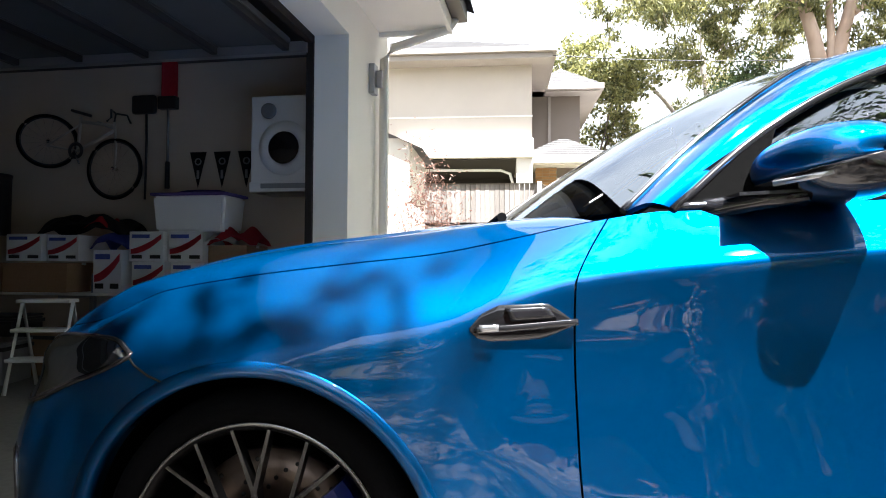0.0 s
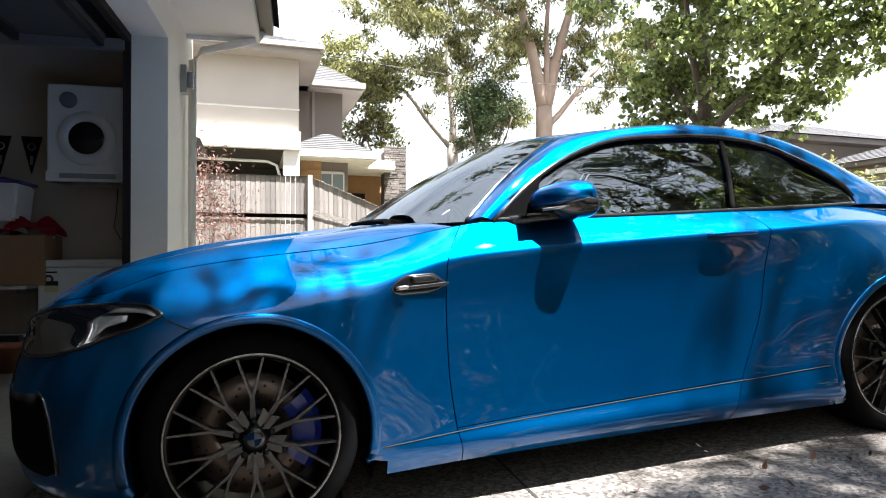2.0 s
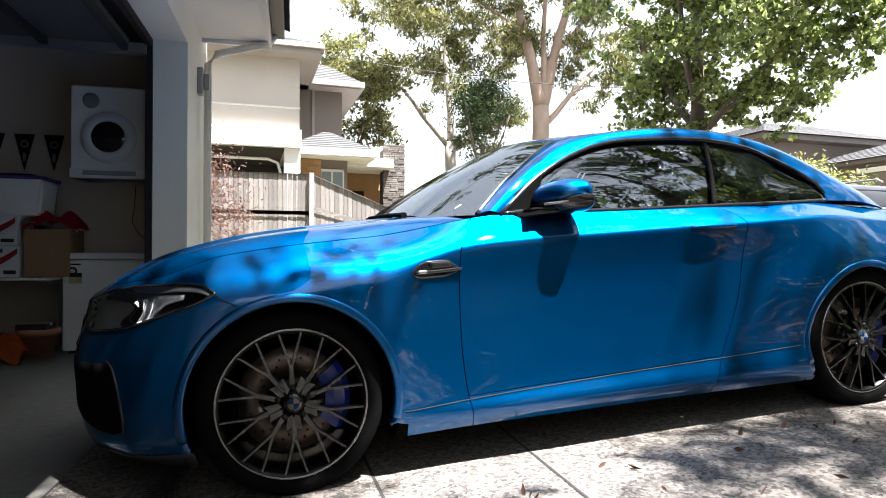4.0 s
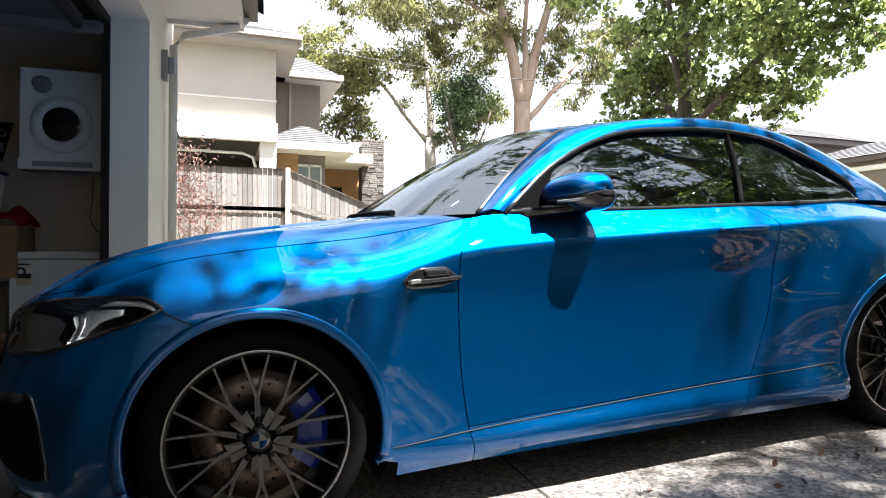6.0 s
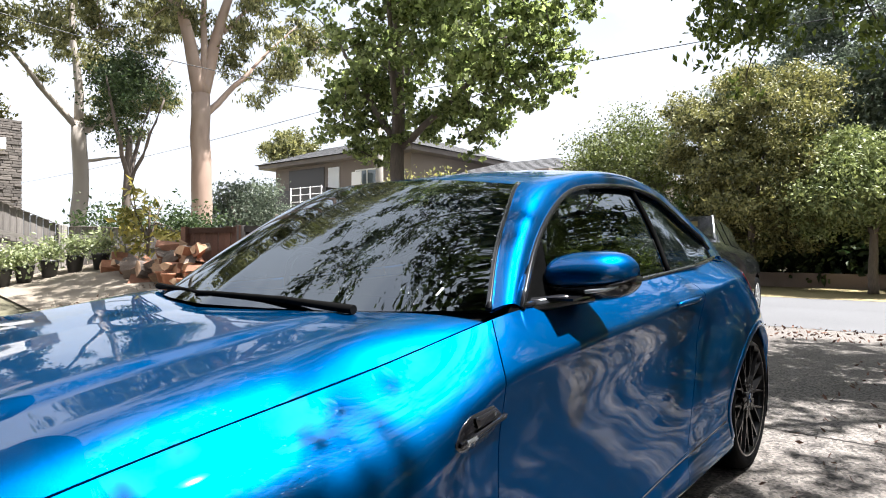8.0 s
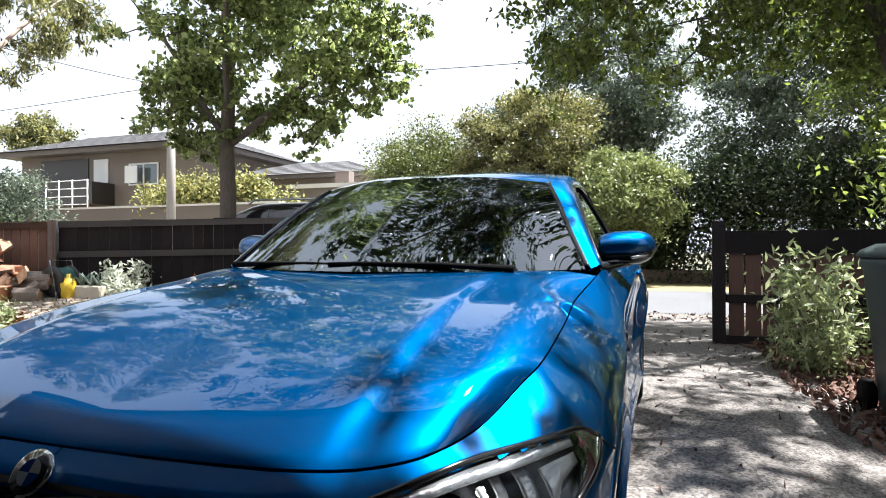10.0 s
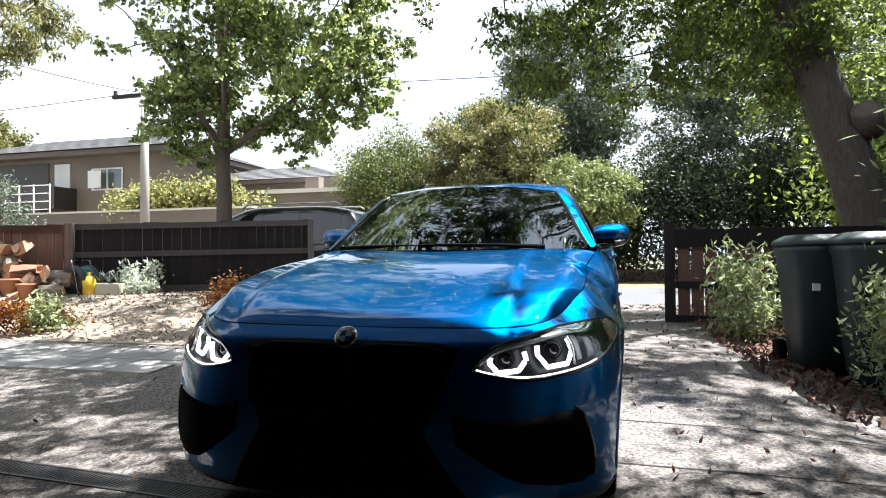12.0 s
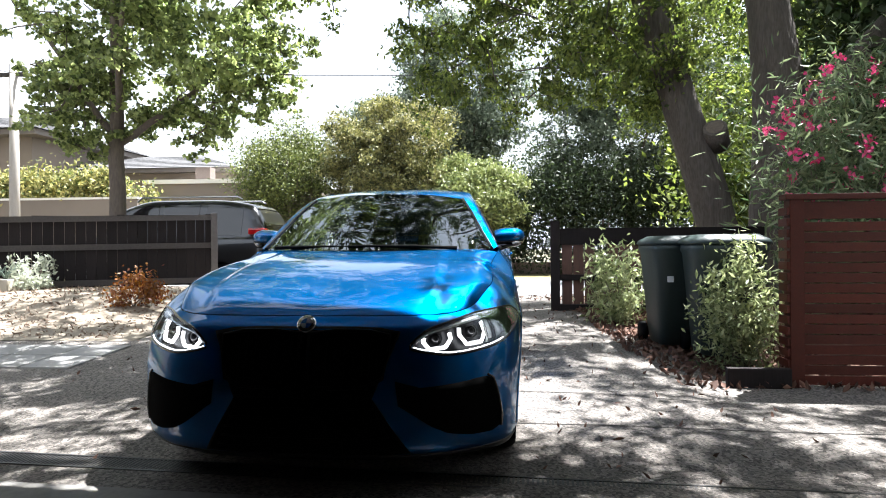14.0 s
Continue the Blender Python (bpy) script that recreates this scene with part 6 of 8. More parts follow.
# dark lining added below the cream floor to keep the opening in shade
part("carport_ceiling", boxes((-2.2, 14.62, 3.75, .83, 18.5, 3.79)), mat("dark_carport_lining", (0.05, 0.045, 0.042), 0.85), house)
part("carport_beam", boxes((-2.4, 14.40, 3.78, 1.28, 14.6, 4.28), bevel=.01), M_SOFFIT, house)
part("render_band", boxes((-9, 14.57, 4.90, 1.26, 14.6, 4.94)), M_SOFFIT, house)
bm = bmesh.new()
tube(bm, [(-2.2, 14.9, 3.52), (.4, 14.9, 3.50), (.66, 14.9, 3.40), (.76, 14.9, 3.05), (.76, 14.9, .6)], .04, 8)
part("carport_rail", bm, M_SOFFIT, house)
part("soffit", boxes((-9.5, 14.0, 6.30, 1.72, 20, 6.33)), M_EAVE, house)
part("fascia", boxes((-9.5, 13.97, 6.30, 1.72, 14.0, 6.56), (1.72, 13.97, 6.30, 1.75, 20, 6.56)), M_EAVE, house)
part("gutter", boxes((-9.5, 13.86, 6.44, 1.86, 13.97, 6.58), (1.75, 13.97, 6.44, 1.86, 20, 6.58), bevel=.01), M_EAVE, house)


def hip_roof(x0, y0, x1, y1, z, rise, inset, parent, name="roof"):
    """A hipped roof of overlapping tile courses."""
    bm = bmesh.new()
    n = 9
    for k in range(n):
        a, b = k / n, (k + 1) / n
        za, zb = z + rise * a + .03, z + rise * b
        A = [(x0 + inset * a, y0 + inset * a, za), (x1 - inset * a, y0 + inset * a, za), (x1 - inset * a, y1 - inset * a, za), (x0 + inset * a, y1 - inset * a, za)]
        B = [(x0 + inset * b, y0 + inset * b, zb), (x1 - inset * b, y0 + inset * b, zb), (x1 - inset * b, y1 - inset * b, zb), (x0 + inset * b, y1 - inset * b, zb)]
        vc = last if k else [bm.verts.new((p[0], p[1], p[2] - .03)) for p in A]
        va, vb = [bm.verts.new(p) for p in A], [bm.verts.new(p) for p in B]
        last = vb
        for i in range(4):
            j = (i + 1) % 4
            bm.faces.new((va[i], va[j], vb[j], vb[i]))
            bm.faces.new((vc[i], vc[j], va[j], va[i]))
        if k == n - 1:
            bm.faces.new(vb)
    return part(name, bm, M_TILE_ROOF, parent)


hip_roof(-9.6, 13.9, 1.84, 21, 6.56, 1.3, 3.0, house)
part("wall", boxes((1.20, 17.8, .4, 2.9, 24, 6.35)), M_TAN, house, "brown-grey rendered wall")
part("downpipe", boxes((1.9, 17.72, 4.6, 1.98, 17.8, 6.3)), M_EAVE, house)
part("soffit", boxes((1.3, 17.2, 6.30, 3.44, 24.5, 6.33)), M_EAVE, house)
part("gutter", boxes((1.3, 17.08, 6.33, 3.56, 17.2, 6.52), (3.44, 17.2, 6.33, 3.56, 24.5, 6.52), bevel=.01), M_EAVE, house)
hip_roof(1.2, 17.15, 3.5, 24.5, 6.5, .8, 1.1, house)
# porch
hip_roof(.9, 15.75, 3.7, 20.5, 4.02, .75, 1.3, house)
part("porch_fascia", boxes((1.26, 15.72, 3.84, 3.70, 15.84, 4.04), (3.62, 15.84, 3.84, 3.72, 20, 4.04)), M_SOFFIT, house)
part("porch_soffit", boxes((1.26, 15.8, 3.80, 3.66, 18.0, 3.84)), M_SOFFIT, house)
bricks = part("brick_wall", boxes((1.44, 16.42, .4, 2.06, 17.9, 3.80)), mat("mortar", (0.32, 0.28, 0.22), 0.9), house, "tan brick pier")
bk = None
for r in range(22):
    for k in range(3):
        if bk is None:
            ob = part("brick", boxes((0, -.012, 0, .196, .03, .074), bevel=.003), M_BRICK, bricks)
            bk = ob.data
        else:
            ob = new("brick", bk)
            ob.parent = bricks
        ob.location = (1.445 + k * .206 - (.0 if r % 2 else .02), 16.415, 1.9 + r * .086)
part("window", boxes((2.06, 16.5, 2.4, 2.75, 16.56, 3.45)), mat("dull_window", (0.20, 0.24, 0.26), 0.08, spec=1.0), house, "grey reflecting window")
part("window_frame", boxes((2.03, 16.46, 3.42, 2.78, 16.5, 3.50), (2.03, 16.46, 2.36, 2.07, 16.5, 3.5), (2.38, 16.46, 2.36, 2.42, 16.5, 3.5), (2.74, 16.46, 2.36, 2.78, 16.5, 3.5)), M_TRIM, house)
part("wall", boxes((2.06, 16.56, .4, 2.9, 18, 3.80)), M_TAN, house)
part("porch_back", boxes((2.9, 19.2, .4, 4.6, 19.4, 3.75)), M_BRICK, house)
part("porch_door", boxes((3.1, 19.1, .5, 3.9, 19.2, 3.1)), M_DARK, house)
part("porch_roof", boxes((2.7, 17.3, 3.75, 4.60, 20, 4.05), bevel=.01), M_SOFFIT, house)
ch = part("chimney", boxes((4.42, 18.05, .4, 5.1, 18.75, 4.5)), mat("dark_mortar", (0.08, 0.07, 0.065), 0.9), house, "stacked stone chimney")
rg = np.random.default_rng(8)
bm = bmesh.new()
z = 1.6
while z < 4.62:
    h = rg.uniform(.05, .10)
    for face in range(2):
        x = 4.38
        while x < 5.12:
            wd = rg.uniform(.14, .34)
            if face == 0:
                box(bm, x, 18.0 - rg.uniform(0, .03), z, min(x + wd, 5.15) - .008, 18.1, z + h - .008, .008)
            else:
                box(bm, 5.08, 18.0 + (x - 4.38), z, 5.14 + rg.uniform(0, .03), 18.0 + (min(x + wd, 5.15) - 4.38) - .008, z + h - .008, .008)
            x += wd
    z += h
tagged(part("stone_facing", bm, M_STONE, ch), kind="stuff")
# dark roof edge of the shed next to the garage
shed = thing("shed_roof", pose(-.9, 7.4, 0), "dark sloping shed roof beside the garage", "shed")
bm = bmesh.new()
vs = [bm.verts.new(p) for p in ((-2.5, 0, 3.9), (.12, 0, 2.72), (.12, 2.2, 2.72), (-2.5, 2.2, 3.9))]
bm.faces.new(vs)
bmesh.ops.solidify(bm, geom=bm.faces[:], thickness=.12)
part("roof", bm, M_GUTTER, shed)
part("wall", boxes((-2.6, .1, .3, -.1, 2.1, 2.9)), M_WALL, shed)

# ---- tan house across the street ----
M_DARK_EAVE = mat("dark_taupe_eave", (0.15, 0.13, 0.12), 0.6, stain=0.2)
tan = thing("tan_house", pose(0, 0, 0), "tan rendered house with a grey roof and scaffold", "house")
part("wall", boxes((24, 20.8, 0, 32, 33, 6.45)), M_TAN, tan)
part("wall", boxes((27, 12.5, 0, 34, 20.8, 5.0)), M_TAN, tan)
part("fascia", boxes((23.2, 20.0, 6.40, 33, 33.8, 6.66)), M_DARK_EAVE, tan)
part("fascia", boxes((26.4, 12.0, 4.95, 34.5, 20.8, 5.15)), M_DARK_EAVE, tan)
hip_roof(23.0, 19.8, 33.2, 34, 6.66, 1.3, 3.6, tan)
hip_roof(26.3, 11.9, 34.5, 22, 5.15, 1.1, 3.4, tan)
for y0, y1, z0, z1 in ((23.3, 25.1, 4.7, 5.7), (15.0, 16.6, 3.3, 4.4)):
    x = 24 if y0 > 20 else 27
    wd = part("window", boxes((x - .03, y0, z0, x, y1, z1)), mat("far_window", (0.10, 0.13, 0.15), 0.06, spec=1.0), tan)
    part("frame", boxes((x - .07, y0 - .08, z0 - .08, x - .03, y0, z1 + .08), (x - .07, y1, z0 - .08, x - .03, y1 + .08, z1 + .08), (x - .07, y0, z1, x - .03, y1, z1 + .08), (x - .07, y0, z0 - .08, x - .03, y1, z0), (x - .07, (y0 + y1) / 2 - .04, z0, x - .03, (y0 + y1) / 2 + .04, z1)), M_WHITE, wd)
wd = part("open_sash", boxes((23.5, 24.2, 4.7, 23.54, 25.0, 5.6)), M_WHITE, tan)
part("balcony", boxes((22.6, 26.2, 3.6, 24, 32.6, 4.75)), M_GUTTER, tan, "dark balcony parapet")
part("balcony_door", boxes((23.94, 26.6, 4.7, 24, 27.6, 6.1)), M_WHITE, tan)
# thin dark sheet on the wall stands for the shade behind the parapet
part("balcony_shade", boxes((23.95, 28.0, 4.7, 24, 31.5, 6.2)), M_GUTTER, tan)
scaffold = thing("scaffold", pose(21.8, 25.6, 0), "white tubular scaffold frame", "scaffold")
for y in (0, 1.0, 1.9, 2.8):
    bm = bmesh.new()
    tube(bm, [(0, y, 0), (0, y, 4.75)], .03, 6)
    part("upright", bm, M_WHITE, scaffold)
for z in (3.1, 3.5, 3.9, 4.3, 4.7):
    bm = bmesh.new()
    tube(bm, [(0, 0, z), (0, 2.8, z)], .024, 6)
    part("ledger", bm, M_WHITE, scaffold)
flat = thing("flat_garage", pose(0, 0, 0), "low tan flat-roofed garage across the street", "garage")
part("wall", boxes((21, 6.5, 0, 26, 13.45, 3.75)), M_TAN, flat)
part("parapet", boxes((20.9, 6.4, 3.75, 26.1, 13.55, 3.92)), M_SOFFIT, flat)
part("chimney", boxes((21.6, 11.0, 3.9, 22.1, 11.65, 4.5), bevel=.02), mat("grey_chimney_brick", (0.17, 0.135, 0.12), 0.9, grain=0.4, stain=0.3), flat, "brick chimney")
part("garage_door", boxes((20.96, 9.6, .1, 21, 12.6, 2.9)), M_DARK_TIMBER, flat)
retaining = thing("retaining_wall", pose(0, 0, 0), "tan rendered retaining wall with a hedge above", "wall")
part("wall", boxes((18.6, 12.4, 0, 18.9, 30, 2.95)), M_TAN, retaining)
part("coping", boxes((18.55, 12.35, 2.95, 18.95, 30, 3.03)), M_SOFFIT, retaining)
part("low_wall", boxes((21.3, -12, 0, 21.6, 6.0, .45)), mat("pinkish_stone", (0.24, 0.18, 0.155), 0.85, grain=0.4, stain=0.3), retaining, "low stone garden wall")


def hedge(name, x0, y0, z0, x1, y1, z1, n, size, leafmat, seed, label, category="hedge"):
    """A clipped or loose hedge: leaves thick towards the faces, with woody stems inside."""
    rg = np.random.default_rng(seed)
    ob = thing(name, pose(0, 0, 0), label, category)
    bm = bmesh.new()
    for k in range(max(4, int(max(x1 - x0, y1 - y0) / .9))):
        a = (rg.uniform(x0, x1), rg.uniform(y0, y1), max(0, z0 - .2))
        wood(bm, rg, a, (a[0] + rg.normal() * .3, a[1] + rg.normal() * .3, z0 + (z1 - z0) * .8), .05, .015, .1, 5, 5)
    tagged(part("stems", bm, M_TRUNK, ob), kind="stuff")
    k = max(6, n // 260)
    cs = np.stack([rg.uniform(x0, x1, k), rg.uniform(y0, y1, k), rg.uniform(z0, z1, k)], 1)
    cs[:, 2] = np.where(rg.uniform(size=k) < .45, z1 - rg.uniform(0, .3, k), cs[:, 2])
    s = np.array([(x1 - x0), (y1 - y0), (z1 - z0)])
    r = min(.9, .28 * float(np.sort(s)[1]))
    pts = np.concatenate([c + rg.normal(size=(n // k, 3)) * r * rg.uniform(.5, 1.1) for c in cs])
    leaves("foliage", pts, size, leafmat, ob, .5, .2, rg)
    return ob


hedge("hedge", 18.95, 12.6, 3.0, 20.2, 19.5, 3.9, 9000, .17, leaf_mat("variegated_leaves", (0.06, 0.09, 0.03), (0.42, 0.38, 0.16)), 61, "yellow variegated hedge above the retaining wall")
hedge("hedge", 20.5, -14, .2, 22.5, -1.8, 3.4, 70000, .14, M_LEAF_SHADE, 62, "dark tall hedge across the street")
hedge("hedge", 22.2, -1.8, .1, 23.6, 8.6, 2.2, 30000, .3, M_LEAF_DARK, 66, "dark shady hedge under the trees across the street")
hedge("hedge", 8.6, -11.0, .2, 10.0, -4.6, 2.6, 16000, .15, M_LEAF_OAK, 63, "dark leafy hedge behind the gate")
hedge("hedge", 5.2, 13.0, .5, 8.6, 14.1, 1.75, 9000, .11, M_LEAF_DARK, 64, "mixed green shrubs behind the low fence", "shrubs")
hedge("hedge", 2.4, -8.4, .0, 9.0, -7.0, 6.4, 40000, .22, M_LEAF_DARK, 65, "tall dark screening hedge along the garden")
hedge("hedge", -9.0, -9.5, .0, 2.2, -8.0, 2.4, 16000, .22, M_LEAF_DARK, 67, "low dark screening hedge along the garden")

# woods behind: tall dark and silvery trees to the right of the street
for at, lab, m, rad, h, n, sd, sz in (((25, -7, .1), "tall silvery-leaved tree across the street", M_LEAF_GREY, (4.2, 4.6, 4.4), 7.0, 150, 71, .22),
                                      ((17.8, -9.5, .1), "tall dark street tree with a loose crown", M_LEAF_OAK, (3.6, 4.0, 3.8), 6.8, 85, 72, .2),
                                      ((27, -17, .1), "dense dark tree beyond the hedge", M_LEAF_DARK, (5.0, 5.5, 5.2), 7.5, 95, 73, .26),
                                      ((13.0, -13.5, .1), "dense green tree behind the oak", M_LEAF_MAPLE, (3.6, 4.2, 4.2), 6.0, 90, 74, .18),
                                      ((9.2, -9.6, .1), "leafy green tree behind the oak", M_LEAF_MAPLE, (2.6, 2.8, 3.0), 5.4, 70, 75, .15),
                                      ((26, .5, .1), "tall grey-green tree across the street", M_LEAF_GREY, (3.4, 3.2, 4.2), 8.2, 80, 66, .24),
                                      ((30, 3, .1), "far grey-green tree beyond the garden", M_LEAF_GREY, (3.6, 4.2, 3.4), 6.4, 60, 76, .3),
                                      ((30, 39.3, .1), "rounded far tree above the tan roof", M_LEAF_GUM, (1.9, 2.1, 1.2), 8.9, 26, 77, .3),
                                      ((9.3, 21.0, .5), "dark dense tree behind the low fence", M_LEAF_DARK, (1.0, 1.0, 1.5), 6.2, 24, 78, .16),
                                      ((4.3, 25.5, .6), "tall green tree behind the house", M_LEAF_GUM, (2.6, 2.4, 3.2), 7.0, 50, 79, .25),
                                      ((20.9, 7.4, .1), "rounded green tree across the street", leaf_mat("garden_tree_leaves", (0.025, 0.038, 0.012), (0.21, 0.24, 0.075), 0.2), (1.7, 1.7, 1.9), 3.7, 115, 83, .13),
                                      ((14.0, 21.0, .2), "low grey-green shrub behind the fence", M_LEAF_GREY, (1.3, 1.3, 1.0), 2.5, 40, 80, .16)):
    rg = np.random.default_rng(sd)
    cl = clump_cloud(rg, n, (0, 0, h), rad, .5, 1.1)
    tree("tree", at, lab, [((0, 0, -.1), (0, 0, h * .8), .2, .10), ((0, 0, h * .5), (1.2, .9, h), .09, .03), ((0, 0, h * .5), (-1.1, -.8, h * 1.05), .09, .03), ((0, 0, h * .45), (.6, -1.4, h * .95), .08, .03)], m, M_TRUNK, cl, 520, sz * .8, sd, aspect=.5)

rg = np.random.default_rng(58)
tree("young_magnolia", (5.0, 10.3, .5), "young yellow-green tree with large leaves before the fence",
     [((0, 0, -.1), (.05, 0, 1.5), .035, .02), ((0, 0, .7), (.4, .3, 1.5), .018, .01), ((0, 0, .8), (-.4, -.2, 1.6), .018, .01)],
     leaf_mat("magnolia_leaves", (0.10, 0.11, 0.03), (0.42, 0.36, 0.12)), M_TRUNK, clump_cloud(rg, 16, (0, 0, 1.3), (.62, .62, .75), .18, .3), 420, .19, 58, aspect=.36, droop=.2, spread=.45)

# power pole and cables
pole = thing("power_pole", pose(16.0, 15.1, 0), "pale timber power pole with a cross-arm", "pole")
bm = bmesh.new()
tube(bm, [(0, 0, 0), (0, 0, 4), (0, 0, 7.3)], [.17, .15, .12], 12)
part("shaft", bm, mat("pale_pole_timber", (0.42, 0.38, 0.34), 0.85, grain=0.4, stretch=(6, 6, .6), stain=0.2), pole)
part("cross_arm", boxes((-.06, -.5, 6.85, .06, 1.35, 6.98), bevel=.01), M_GUTTER, pole)
for y in (-.4, 1.25):
    part("insulator", boxes((-.05, y - .05, 6.98, .05, y + .05, 7.15), bevel=.01), M_GUTTER, pole)
for nm, a, b, sag in (("cable", (.27, 13.95, 6.5), (16, 15.0, 6.95), .5), ("cable", (16, 15.6, 7.0), (16, 90, 7.4), .8), ("cable", (16, 14.8, 7.0), (13, -60, 7.2), 1.2)):
    bm = bmesh.new()
    pts = [Vector(a).lerp(Vector(b), k / 20) - Vector((0, 0, 4 * sag * (k / 20) * (1 - k / 20))) for k in range(21)]
    tube(bm, pts, .012, 5)
    tagged(mesh_ob("power_cable", bm, M_SATIN), "thin black overhead power cable", "cable")


# ---- parked cars ----
def simple_car(name, m, L, W, secs, wheels, paint, label, glass_rows):
    """A parked car from sections (x, z_low, z_belt, z_roof, half width at belt, half width at roof); front towards +x."""
    ob = thing(name, m, label, "car")
    xs = np.array([s[0] for s in secs])
    tab = np.array([s[1:] for s in secs])
    X = np.linspace(xs[0], xs[-1], 90)
    T = pchip(xs, tab, X)
    rows = []
    for x, (zl, zb, zr, hb, hr) in zip(X, T):
        up = zr - zb
        prof = [(hb * .90, zl), (hb * .985, zl + .08), (hb, zl + (zb - zl) * .45), (hb * .995, zl + (zb - zl) * .8), (hb * .96, zb), (hb * .93, zb + min(.03, up)), (hr + (hb * .92 - hr) * .45, zb + up * .55), (hr, zb + up * .9), (hr * .88, zb + up * .985), (hr * .5, zr), (0, zr + .004)]
        rows.append([(x, y, z) for y, z in prof])
    P = np.array(rows)
    k = np.array([0, .05, .16, .30, .42, .46, .62, .76, .82, .92, 1.0])
    Q = np.stack([catmull(k, p, np.linspace(0, 1, 60)) for p in P])
    for side in (-1, 1):
        bm = grid_bm(mirrored(Q, side))
        for wx in wheels:
            dead = [f for f in bm.faces if any(math.hypot(v.co.x - wx, v.co.z - .32) < .36 and abs(v.co.y) > W * .3 for v in f.verts)]
            bmesh.ops.delete(bm, geom=dead, context="FACES")
        bmesh.ops.recalc_face_normals(bm, faces=bm.faces[:])
        part("body_side", bm, paint, ob, smooth=True)
        for x0, x1 in glass_rows:
            i0, i1 = int(np.searchsorted(X, x0)), int(np.searchsorted(X, x1))
            R = Q[i0:i1, 29:45] + np.array((0, .006, .002))
            bm = grid_bm(mirrored(R, side))
            bmesh.ops.recalc_face_normals(bm, faces=bm.faces[:])
            part("side_window", bm, M_BLACK, ob, "dark side window", smooth=True)
    for x, end in ((X[0], 0), (X[-1], -1)):
        bm = bmesh.new()
        loop = list(Q[end]) + [p * np.array((1, -1, 1)) for p in Q[end][-2::-1]]
        bm.faces.new([bm.verts.new(p) for p in loop])
        bmesh.ops.recalc_face_normals(bm, faces=bm.faces[:])
        part("end_panel", bm, paint, ob)
    for wx in wheels:
        for side in (-1, 1):
            whl = new("wheel")
            whl.parent = ob
            whl.matrix_local = pose(wx, side * (W / 2 - .02), .32, 0, 0, 0 if side < 0 else 180)
            bm = bmesh.new()
            lathe(bm, [(.20, .03), (.21, .0), (.29, -.005), (.315, .03), (.32, .06), (.32, .18), (.30, .2)], 40, "y")
            part("tyre", bm, M_RUBBER, whl)
            bm = bmesh.new()
            lathe(bm, [(.21, .1), (.205, .01), (.22, -.002), (.21, -.004), (.195, .012)], 40, "y")
            for q in range(10):
                t = bmesh.new()
                box(t, -.014, -.002, .03, .014, .02, .205)
                merge(bm, t, Matrix.Rotation(q * math.tau / 10, 4, "Y"))
            disc(bm, .06, (0, .01, 0), "y", 16, .03)
            part("rim", bm, M_SILVER, whl)
            bm = bmesh.new()
            lathe(bm, [(.345, .04), (.345, .28), (.02, .28)], 32, "y")
            part("wheel_well", bm, M_LINER, whl)
    return ob


M_CHARCOAL = mat("charcoal_metallic_paint", (0.010, 0.011, 0.013), 0.25, 0.0, coat=0.8)
M_GREYCAR = mat("grey_metallic_paint", (0.03, 0.03, 0.033), 0.3, 0.7, coat=1.0)
M_YELLOW = mat("yellow_sticker", (0.65, 0.45, 0.03), 0.4)
M_BANNER = mat("dull_gold_print", (0.26, 0.19, 0.06), 0.5)
sport = simple_car("parked_utility", pose(6.75, 1.56, .10, 0, 1.0, 4) @ Matrix.Scale(1.07, 4), 4.95, 1.85,
                   [(0, .42, 1.03, 1.06, .86, .80), (.05, .34, 1.07, 1.10, .89, .82), (.6, .30, 1.08, 1.12, .91, .82), (1.35, .28, 1.07, 1.13, .92, .80), (1.48, .28, 1.06, 1.16, .92, .78), (1.75, .28, 1.05, 1.46, .92, .68), (2.3, .26, 1.03, 1.50, .92, .65), (2.8, .26, 1.0, 1.44, .92, .66), (3.5, .26, .98, 1.03, .91, .72), (4.2, .28, .90, .94, .89, .68), (4.8, .32, .74, .78, .82, .6), (4.95, .4, .62, .66, .74, .5)],
                   (1.2, 4.0), M_CHARCOAL, "dark grey coupe utility with a banner on its rear window", ((1.82, 2.2), (2.26, 2.9)))
part("tail_lip", boxes((-.03, -.80, 1.085, .10, .80, 1.12), bevel=.012), M_CHARCOAL, sport, "low lip on the tailgate")
SP_A, SP_B = Vector((1.44, 0, 1.15)), Vector((1.75, 0, 1.475))


def on_pane(y, k, lift=0.0):
    """Point on the sloping rear window, k from its foot to its head."""
    p = SP_A.lerp(SP_B, k)
    return (p.x - .72 * lift, y * (1 - .12 * k), p.z + .69 * lift)


def pane_strip(y0, y1, k0, k1, lift):
    t = bmesh.new()
    t.faces.new([t.verts.new(on_pane(y, k, lift)) for y, k in ((y0, k0), (y1, k0), (y1, k1), (y0, k1))])
    bmesh.ops.solidify(t, geom=t.faces[:], thickness=.002)
    return t


rw = part("rear_window", pane_strip(-.78, .78, .0, 1.0, .015), M_BLACK, sport, "dark rear window with a banner")
for y, wd in ((.50, .12), (.36, .12), (.22, .10), (-.16, .11), (-.30, .12), (-.42, .05), (-.52, .12)):
    part("banner_bar", pane_strip(y - wd / 2, y + wd / 2, .54, .76, .020), M_BANNER, rw, "dull gold banner bar")
part("banner_disc", pane_strip(-.05, .10, .46, .82, .020), M_SILVER, rw, "pale banner emblem")
